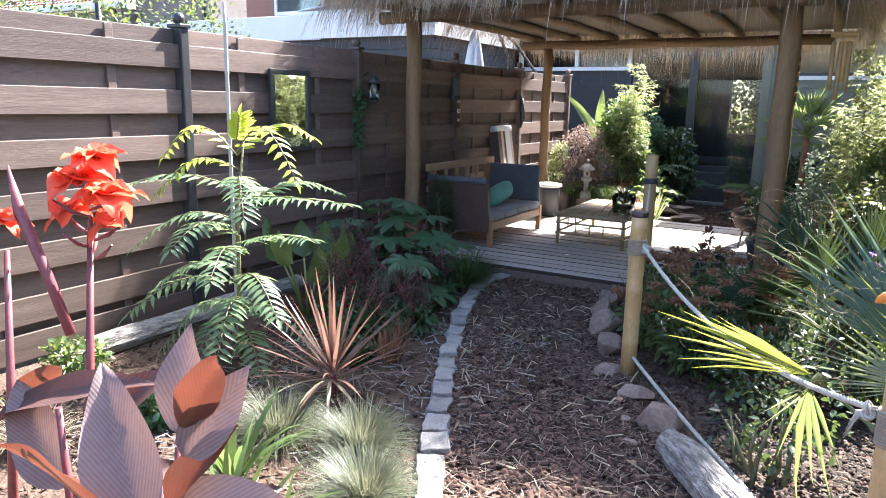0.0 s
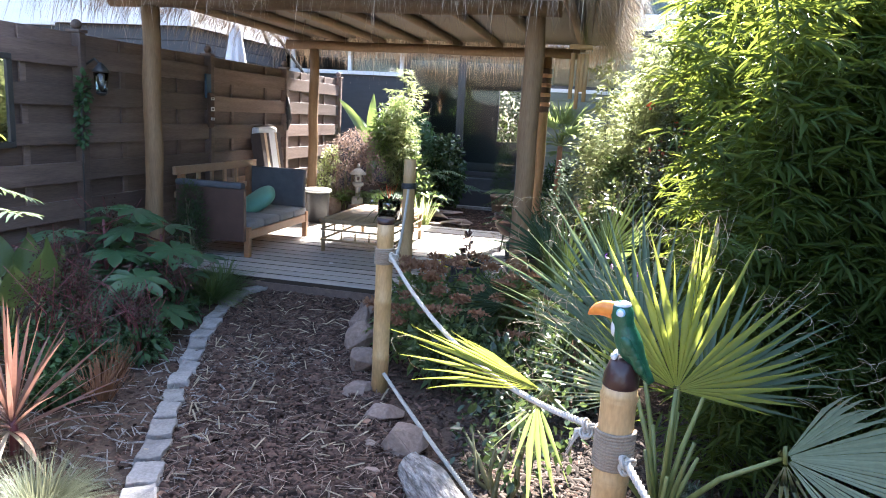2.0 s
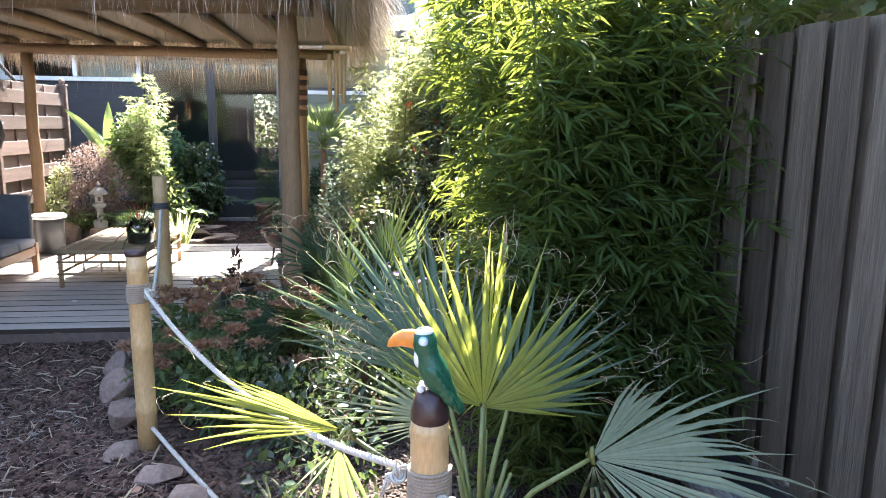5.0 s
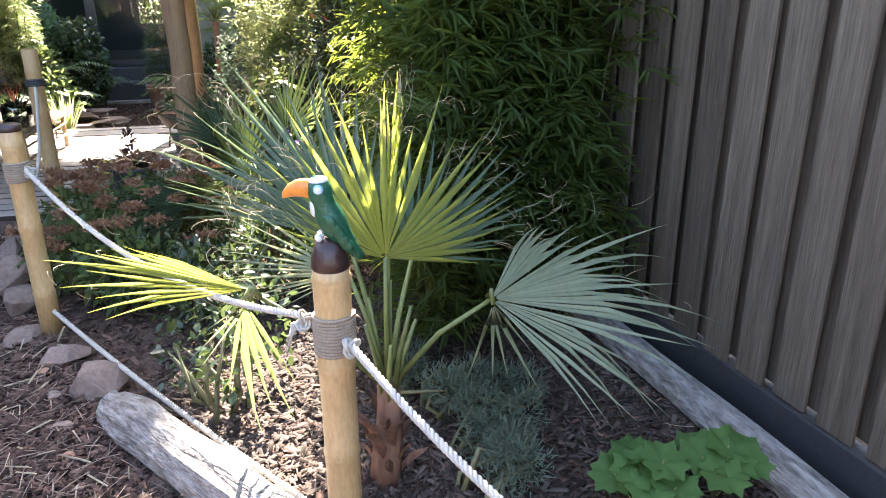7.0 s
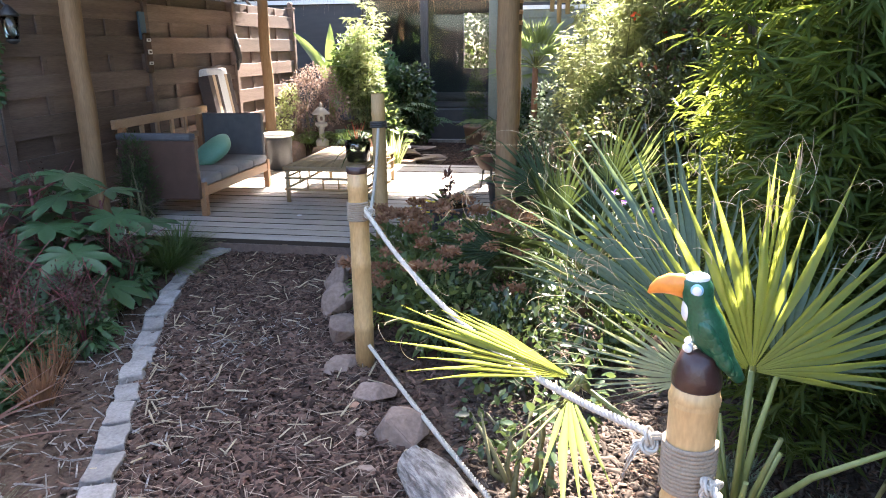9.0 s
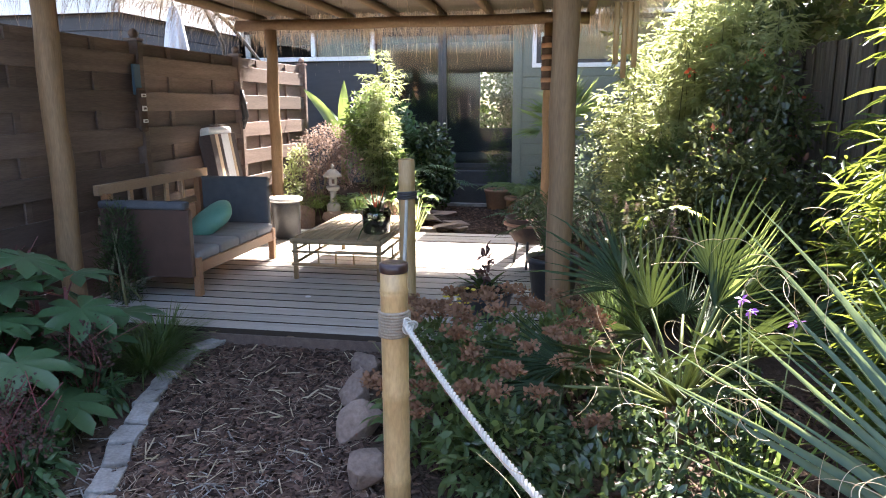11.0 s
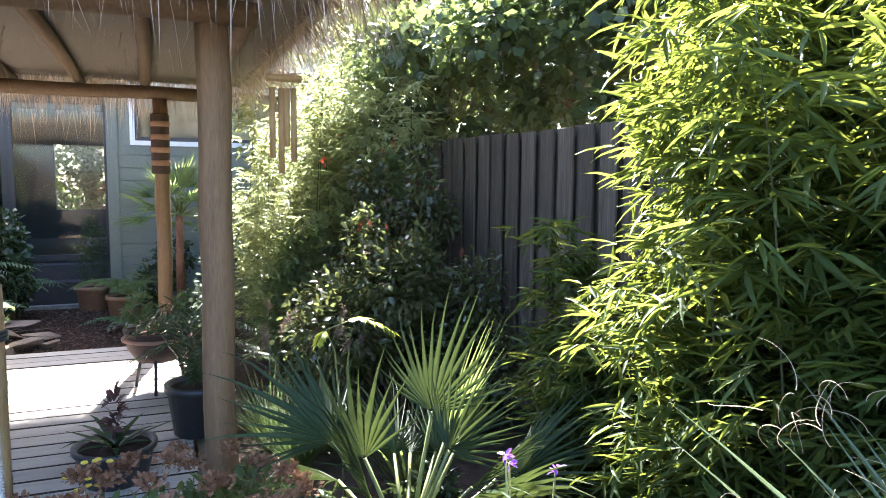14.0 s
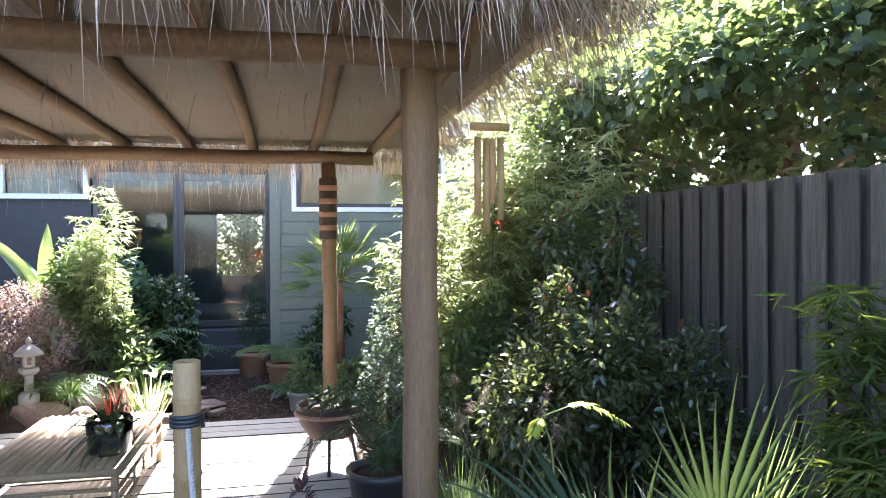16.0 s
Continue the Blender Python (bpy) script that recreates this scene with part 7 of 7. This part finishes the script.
    g = tuft("fountain_grass", x, y, 0, 260, 0.75, 0.007, 42, 0.4, M["lf_grass"], "fountain grass with soft pinkish plumes", "grass", "fountain grasses", 0.06)
    for k in range(7):
        a = rng.uniform(0, 6.28)
        p = Vector((0.28 * math.cos(a), 0.28 * math.sin(a), random.uniform(0.7, 0.9)))
        v, f = cloud([p], [(0.014, 0.014, 0.05)], 90, 0.028, 0.003, LANCE, 0, 0.1)
        pl = rawpart("plume", v, f, M["lf_pink"], g)
        tubed("stalk", [(0, 0, 0), p * 0.6 + Vector((0, 0, 0.1)), p], 0.002, M["stem"], pl, 4)
tuft("crocosmia", 0.75, 6.0, 0, 60, 0.7, 0.022, 38, 0.15, M["lf_mid"], "clump of sword-shaped green leaves", "plant", "", 0.08)
# dark leaf colour carries the shade that falls under the palm
for x, y in ((0.2, 5.2), (0.08, 5.4), (0.62, 5.5), (0.62, 5.0), (0.0, 4.75)):
    shrub("low_plant", x, y, 0, [((0, 0, 0.12), (0.2, 0.2, 0.14)), ((0.1, 0.05, 0.2), (0.12, 0.12, 0.12))], 520, 0.075, 0.03, LANCE, M["lf_dark"], "low dark leafy plant under the fan palm", "plant", 0.2, 5, group="bedding plants")
iris = tuft("iris", 0.55, 4.35, 0, 40, 0.5, 0.025, 30, 0.1, M["lf_lime"], "clump of iris leaves with a few purple flowers", "plant", "", 0.08)

for x, y, z in ((-0.05, 0.05, 0.82), (0.1, 0.02, 0.79), (-0.1, -0.02, 0.88)):
    v, f = cloud([(x, y, z)], [(0.012, 0.012, 0.015)], 8, 0.028, 0.017, OVAL, 0.3, 0.1)
    fw = rawpart("flower", v, f, M["petal_purple"], iris, "purple flower")
    tubed("stalk", [(x * 0.4, y * 0.4, -0.02), (x, y, z)], 0.003, M["culm"], fw, 5)
daisy = tuft("daisy_clump", -0.78, 5.66, 0, 90, 0.5, 0.006, 30, 0.15, M["lf_grass"], "thin green clump with small yellow flowers at the deck edge", "plant", "", 0.08)
for k in range(12):
    a = k * 2.4
    p = Vector((0.02 * k ** 0.7 * math.cos(a), 0.02 * k ** 0.7 * math.sin(a), random.uniform(0.42, 0.52)))
    lathed("flower", [(0.003, -0.006), (0.016, 0.0), (0.013, 0.006), (0.002, 0.008)], M["petal_yellow"], daisy, p.x, p.y, 9).matrix_basis = Matrix.Translation((0, 0, p.z))
spray = root("yellowing_fern", 0.4, 6.05, 0, "arching fern frond turning yellow", "fern")
line = [Vector((0, 0, -0.02)), Vector((-0.02, 0, 0.5)), Vector((-0.05, 0, 0.8)), Vector((-0.1, -0.02, 0.92)), Vector((0.05, -0.06, 0.98)), Vector((0.2, -0.1, 0.92))]
tubed("stalk", line, [0.006, 0.005, 0.004, 0.003, 0.003, 0.002], M["culm"], spray, 6)
for ends in (((-0.1, -0.02, 0.92), (-0.16, -0.06, 0.86)), ((0.0, -0.05, 0.97), (0.1, -0.08, 0.98)), ((0.1, -0.07, 0.97), (0.24, -0.12, 0.9))):
    a, b = Vector(ends[0]), Vector(ends[1])
    v, f = pinnate([a, a.lerp(b, 0.5) + Vector((0, 0, 0.01)), b], 9, 0.06, 0.016, LANCE, 0.0, 0.5, 60)
    rawpart("frond", v, f, M["lf_sumac_young"], spray)

# ---- plants beyond the deck ----
shrub("barberry", -3.35, 10.35, 0.2, [((0, 0, 0.75), (0.38, 0.35, 0.32)), ((0.35, -0.05, 0.6), (0.28, 0.28, 0.3)), ((0.1, 0.1, 0.95), (0.3, 0.3, 0.22)), ((0.0, 0, 0.35), (0.3, 0.3, 0.3))], 5200, 0.035, 0.018, OVAL, M["lf_pink"], "rounded shrub with brownish-pink foliage", "shrub", 0.2, 10)
shrub("golden_shrub", -3.62, 9.98, 0.0, [((0, 0, 0.5), (0.2, 0.2, 0.4)), ((0.1, 0.1, 0.9), (0.15, 0.15, 0.2))], 1500, 0.05, 0.02, LANCE, M["lf_bright"], "yellow-green shrub by the post", "shrub", 0.1, 6)
ban = root("banana_plant", -3.3, 11.2, 0.2, "banana plant with tall paddle leaves", "banana plant")
tubed("stem", [(0, 0, -0.2), (0, 0, 0.5), (0, 0, 1.0)], [0.07, 0.055, 0.03], M["culm"], ban, 10)
for ax, up, L, w, z in (((-0.35, -0.3, 0.9), (0.6, -0.7, 0.2), 0.9, 0.17, 0.85), ((0.35, -0.35, 0.2), (0, 0, 1), 0.6, 0.17, 1.05), ((0.5, 0.1, 0.5), (-0.3, -0.6, 0.7), 0.7, 0.18, 0.9), ((0.3, -0.6, -0.1), (0, 0, 1), 0.6, 0.18, 0.8), ((-0.4, 0.3, 0.8), (0.5, -0.5, 0.5), 0.8, 0.18, 0.9), ((0.1, -0.2, 0.9), (0.3, -0.9, 0.2), 0.75, 0.16, 0.95)):
    big_leaf("leaf", (0, 0, z), ax, up, L, w, M["lf_banana"], ban, 0.4, 0.12, 12, 0.02)


def fern(x, y, z, n, reach, mat, label, name="fern"):
    ob = root(name, x, y, z, label, "fern", "ferns")
    for k in range(n):
        a = k * 2.4
        rr = reach * random.uniform(0.7, 1.1)
        line = [Vector((math.cos(a) * rr * s, math.sin(a) * rr * s, rr * (0.95 * s - 0.75 * s * s))) for s in (0, 0.25, 0.5, 0.75, 1)]
        v, f = pinnate(line, 16, rr * 0.26, rr * 0.06, LANCE, 0.05, 0.9, 70)
        rawpart("frond", v, f, mat, ob)
    return ob


shrub("pond_shrub", -2.5, 11.0, 0.15, [((0, 0, 0.5), (0.3, 0.3, 0.35)), ((0.2, -0.3, 0.3), (0.25, 0.25, 0.25)), ((-0.25, 0.1, 0.9), (0.3, 0.3, 0.4)), ((-0.5, 0.2, 1.2), (0.3, 0.3, 0.4))], 2600, 0.1, 0.035, LANCE, M["lf_mid"], "mixed leafy shrub in the raised bed", "shrub", 0.3, 8)
shrub("pond_shrub", -2.05, 11.6, 0.1, [((0, 0, 0.4), (0.3, 0.3, 0.4)), ((-0.1, 0.2, 0.9), (0.3, 0.3, 0.35))], 1500, 0.09, 0.05, OVAL, M["lf_dark"], "dark leafy shrub beside the terrace", "shrub", 0.3, 8)
shrub("pond_shrub", -3.0, 11.3, 0.2, [((0, 0, 0.9), (0.35, 0.35, 0.5)), ((0.15, -0.1, 1.35), (0.25, 0.25, 0.35))], 2200, 0.08, 0.03, LANCE, M["lf_lime"], "sunlit leafy shrub in the raised bed", "shrub", 0.3, 8)
fern(-2.45, 11.4, 0.55, 14, 0.62, M["lf_sumac"], "lush green fern in the raised bed")
fern(-2.2, 11.9, 0.3, 14, 0.6, M["lf_castor"], "lush green fern in the raised bed")
fern(-2.75, 10.5, 0.3, 12, 0.42, M["lf_sumac"], "lush green fern in the raised bed")
shrub("hydrangea", -2.6, 11.9, 0.2, [((0, 0, 0.7), (0.45, 0.4, 0.5)), ((-0.3, 0.2, 1.1), (0.4, 0.4, 0.4)), ((0.35, 0.3, 0.5), (0.35, 0.3, 0.35))], 2200, 0.12, 0.075, OVAL, M["lf_castor"], "broad-leaved shrub with sunlit leaves", "shrub", 0.2, 8)
for x, y, z in ((-2.75, 10.05, 0.3), (-2.4, 10.45, 0.2), (-3.3, 10.1, 0.3)):
    tuft("sedge", x, y, z, 320, 0.42, 0.006, 70, 0.6, M["lf_lime"], "arching pale green sedge at the pond", "grass", "sedges", 0.05)
tuft("iris", -2.02, 9.85, 0.05, 70, 0.55, 0.024, 30, 0.15, M["lf_bright"], "yellow-green iris leaves at the pond edge", "plant", "", 0.1)
tuft("red_grass", -2.25, 9.9, 0.05, 60, 0.45, 0.012, 20, 0.1, M["lf_cordyline"], "reddish upright grass at the pond edge", "grass", "", 0.04)
rp_ = pot("potted_palm", -0.24, 10.9, 0.0, 0.22, 0.36, M["pot_dark"], "windmill palm with stiff fans in a dark pot", "plant")
tubed("trunk", [(0, 0, 0.3), (0, 0.02, 0.8), (0, 0, 1.28)], [0.05, 0.045, 0.035], M["palm_trunk"], rp_, 10, wob=0.4)
for k in range(20):
    a = k * 2.4
    rise = radians(82 - 5.2 * k)
    d = Vector((math.cos(a) * math.cos(rise), math.sin(a) * math.cos(rise), math.sin(rise)))
    up = Vector((-math.cos(a) * math.sin(rise), -math.sin(a) * math.sin(rise) - 0.35, math.cos(rise) + 0.1))
    fan_frond(rp_, (0, 0, 1.26), Vector((0, 0, 1.28)) + d * 0.32, d, up, 0.42, 24, radians(150), M["lf_fan"], 0.42, 0.2, 0.15)
cp = pot("potted_palm", -0.85, 11.4, 0.0, 0.2, 0.32, M["terracotta"], "sago palm with drooping fronds in a terracotta pot", "plant")
for k in range(18):
    a = k * 2.4
    rr = random.uniform(0.4, 0.6)
    line = [Vector((math.cos(a) * rr * s, math.sin(a) * rr * s, 0.3 + rr * (1.2 * s - 0.9 * s * s))) for s in (0, 0.25, 0.5, 0.75, 1)]
    v, f = pinnate(line, 22, 0.13, 0.013, LANCE, 0.05, 0.4, 55)
    rawpart("frond", v, f, M["lf_mid"], cp)
tp = pot("potted_conifer", -1.25, 12.3, 0.0, 0.2, 0.32, M["terracotta"], "clipped dark conifer in a terracotta pot", "plant")
v, f = cloud([(0, 0, 0.55), (0, 0, 0.85), (0, 0, 1.05)], [(0.22, 0.22, 0.25), (0.18, 0.18, 0.25), (0.1, 0.1, 0.18)], 2600, 0.05, 0.01, LANCE, -0.5)
rawpart("foliage", v, f, M["lf_dark"], tp)
for x, y, r, h, m in ((-0.68, 10.3, 0.13, 0.2, "pot_grey"), (-0.15, 10.35, 0.14, 0.22, "terracotta"), (-2.55, 12.5, 0.16, 0.28, "pot_dark"), (-0.35, 10.05, 0.12, 0.2, "pot_grey")):
    pp = pot("potted_plant", x, y, 0.0, r, h, M[m], "leafy plant in a round garden pot", "plant")
    v, f = cloud([(0, 0, h + 0.12)], [(r * 1.2, r * 1.2, 0.2)], 260, 0.09, 0.035, OVAL)
    rawpart("foliage", v, f, M["lf_mid"], pp)
shrub("aucuba", -0.45, 11.6, 0.0, [((0, 0, 0.4), (0.3, 0.25, 0.35)), ((0.15, 0, 0.75), (0.25, 0.22, 0.25))], 1100, 0.1, 0.04, LANCE, M["lf_dark"], "dark evergreen shrub against the green wall", "shrub", 0.3, 8)
fern(-0.75, 10.75, 0.05, 12, 0.45, M["lf_castor"], "dark drooping fern beside the gravel")
fern(-3.0, 10.3, 0.3, 14, 0.5, M["lf_mid"], "lush green fern in the raised bed")
fern(-2.3, 10.95, 0.25, 14, 0.5, M["lf_sumac"], "lush green fern in the raised bed")
hosta = root("hosta", -2.15, 10.3, 0.05, "hosta with big yellow-green leaves at the pond edge", "plant")
for k in range(12):
    a = k * 2.4
    t = Vector((0.16 * math.cos(a), 0.16 * math.sin(a), random.uniform(0.2, 0.45)))
    tubed("stalk", [(0, 0, -0.02), t * 0.6, t], [0.007, 0.006, 0.005], M["culm"], hosta, 5)
    big_leaf("leaf", t, Vector((math.cos(a), math.sin(a), 0.3)), Vector((-0.3 * math.cos(a), -0.3 * math.sin(a), 1)), random.uniform(0.16, 0.24), 0.14, M["lf_lime"], hosta, 0.4, 0.15)
shrub("eucalyptus", -0.02, 8.9, 0.0, [((0, 0, 0.6), (0.22, 0.22, 0.35)), ((0.05, 0, 1.0), (0.2, 0.2, 0.3))], 700, 0.055, 0.045, OVAL, M["lf_sage"], "slender shrub with round grey-green leaves", "shrub", 0.1, 6)

# neighbour's hedge behind the left fence
hedge = root("hedge", -5.2, 3.5, 0, "green hedge beyond the fence", "hedge")
for k in range(5):
    bm = bmesh.new()
    tube(bm, [(0, -2.6 + 0.95 * k, -0.02), (0, -2.6 + 0.95 * k, 2.0)], [0.03, 0.01], 5)
    part("stem", bm, M["bark"], hedge)
v, f = cloud([(0, -2.6 + 0.95 * k, 1.72) for k in range(5)], [(0.4, 0.7, 1.0 + 0.1 * (k % 3)) for k in range(5)], 12000, 0.055, 0.03, OVAL)
rawpart("foliage", v, f, M["lf_vine"], hedge)
pl = root("fence_stake", -5.0, 3.55, 0, "green metal stake beyond the fence", "stake")
tubed("rod", [(0, 0, -0.05), (0, 0, 3.0)], 0.022, M["iron"], pl, 8)

# hedge added behind the house in place of the garden's reflection
reflection_hedge = root("hedge", -1.8, 20.0, 0, "added green hedge standing in for greenery reflected in the glass doors", "hedge")
for k in range(5):
    tubed("stem", [(-1.2 + 0.6 * k, 0, -0.03), (-1.2 + 0.6 * k, 0.05, 1.6)], [0.03, 0.01], M["bark"], reflection_hedge, 5)
v, f = cloud([(-1.5 + k, 0, 1.5) for k in range(4)], [(0.8, 0.9, 2.2)] * 4, 15000, 0.15, 0.09, OVAL)
rawpart("foliage", v, f, M["lf_mid"], reflection_hedge)

# ---- bark chips and litter ----


def chips(name, pts, size, mat, label, flat=0.35, thin=1.0):
    n = len(pts)
    base = np.array([(-.5, -.5, -.5), (.5, -.5, -.5), (.5, .5, -.5), (-.5, .5, -.5), (-.4, -.35, .5), (.42, -.4, .5), (.35, .45, .5), (-.45, .38, .5)])
    faces = np.array([(4, 5, 6, 7), (0, 1, 5, 4), (1, 2, 6, 5), (2, 3, 7, 6), (3, 0, 4, 7)])
    L = size * rng.uniform(0.4, 1.7, n)
    dims = np.stack([L, L * rng.uniform(0.12, 0.5, n) * thin, L * rng.uniform(0.1, 0.24, n) * flat * 2], 1)
    v = base[None] * dims[:, None]
    a, t = rng.uniform(0, 2 * np.pi, n), rng.normal(0, 0.35, n)
    ca, sa, ct, st_ = np.cos(a), np.sin(a), np.cos(t), np.sin(t)
    x = v[..., 0] * ct[:, None] - v[..., 2] * st_[:, None]
    z = v[..., 0] * st_[:, None] + v[..., 2] * ct[:, None]
    w = np.stack([x * ca[:, None] - v[..., 1] * sa[:, None], x * sa[:, None] + v[..., 1] * ca[:, None], z], -1) + pts[:, None]
    f = faces[None] + (np.arange(n) * 8)[:, None, None]
    ob = rawpart(name, w.reshape(-1, 3), f.reshape(-1, 4), mat)
    return tagged(ob, label, "mulch", kind="stuff")


def on_path(n, s0=0.0, s1=1.0):
    out = []
    for _ in range(n):
        s, j = random.uniform(s0, s1), random.uniform(0.01, 1.06)
        p = along_line(PL, s)[0].lerp(along_line(PR, s)[0], j)
        out.append((p.x, p.y, 0.012 + random.uniform(0, 0.012)))
    return np.array(out)


chips("bark_chips", on_path(24000, 0.4, 1.0), 0.029, M["chip"], "loose brown and grey bark chips on the path")
chips("bark_chips", on_path(2200, 0.4, 1.0), 0.05, M["chip"], "larger bark pieces on the path")
p = on_path(2600, 0.4, 1.0)
a = rng.uniform(0, 6.28, len(p))
v, f = blades(p + np.array([0, 0, 0.012]), np.stack([np.cos(a), np.sin(a), rng.uniform(-0.02, 0.12, len(p))], 1), rng.uniform(0.04, 0.16, len(p)), rng.uniform(0.003, 0.007, len(p)), rng.uniform(0, 0.12, len(p)), seg=2)
tagged(rawpart("straw_litter", v, f, M["litter"]), "dry stalks and leaf litter on the mulch", "litter", kind="stuff")
n = 15000
pts = np.stack([rng.uniform(-1.1, 2.0, n), rng.uniform(1.4, 5.7, n), rng.uniform(0.0, 0.015, n)], 1)
chips("bark_chips", pts, 0.034, M["chip"], "grey-brown bark litter in the planting bed")
n = 16000
pts = np.stack([rng.uniform(-0.2, 1.95, n), rng.uniform(1.5, 4.2, n), rng.uniform(0.006, 0.02, n)], 1)
chips("bark_chips", pts, 0.042, M["chip_grey"], "shredded greyed bark mulch under the fan palm", 0.2, 0.6)
pts = np.stack([rng.uniform(-3.7, -1.0, 7000), rng.uniform(1.0, 5.8, 7000), rng.uniform(0.0, 0.012, 7000)], 1)
chips("bark_chips", pts, 0.03, M["chip"], "brown bark litter in the planting bed")
pts = np.stack([rng.uniform(-2.2, 0.3, 6000), rng.uniform(9.65, 12.4, 6000), rng.uniform(0.012, 0.025, 6000)], 1)
chips("bark_chips", pts, 0.035, M["chip"], "brown bark chips behind the deck")
for i, q in enumerate(((-0.22, 2.62), (-0.33, 2.75), (-0.1, 2.4), (-0.42, 2.95), (-0.05, 2.2), (-0.5, 3.15), (-0.25, 2.3), (-0.38, 2.5), (-0.58, 3.4), (-0.68, 3.62), (0.05, 2.05), (-0.15, 2.05))):
    tagged(boulder("stone", q[0], q[1], 0.015, 0.035 + 0.01 * (i % 3), 0.028, 0.018, M["terracotta"] if i % 3 == 0 else M["rock"], None, 60 + i, turn=i * 40), "small loose stone among the bark chips", "stone", "loose stones")
dot = root("deck_spot", -2.117, 6.68, 0.12, "small white disc lying on the deck", "disc")
lathed("disc", [(0.022, 0.0015), (0.022, 0.005), (0.02, 0.006)], M["white_paint"], dot, seg=14)

straws = on_path(420, 0.35, 1.0)
straws[:, 2] += 0.012
chips("straw_litter", straws, 0.075, M["lf_dry"], "pale dry straws scattered over the path", 0.12, 0.16)
bed = np.array([(random.uniform(-3.0, -1.2), random.uniform(1.6, 4.6), 0.02) for k in range(1600)])
chips("straw_litter", bed, 0.07, M["drift"], "greyed dry stems littering the planting bed", 0.12, 0.18)
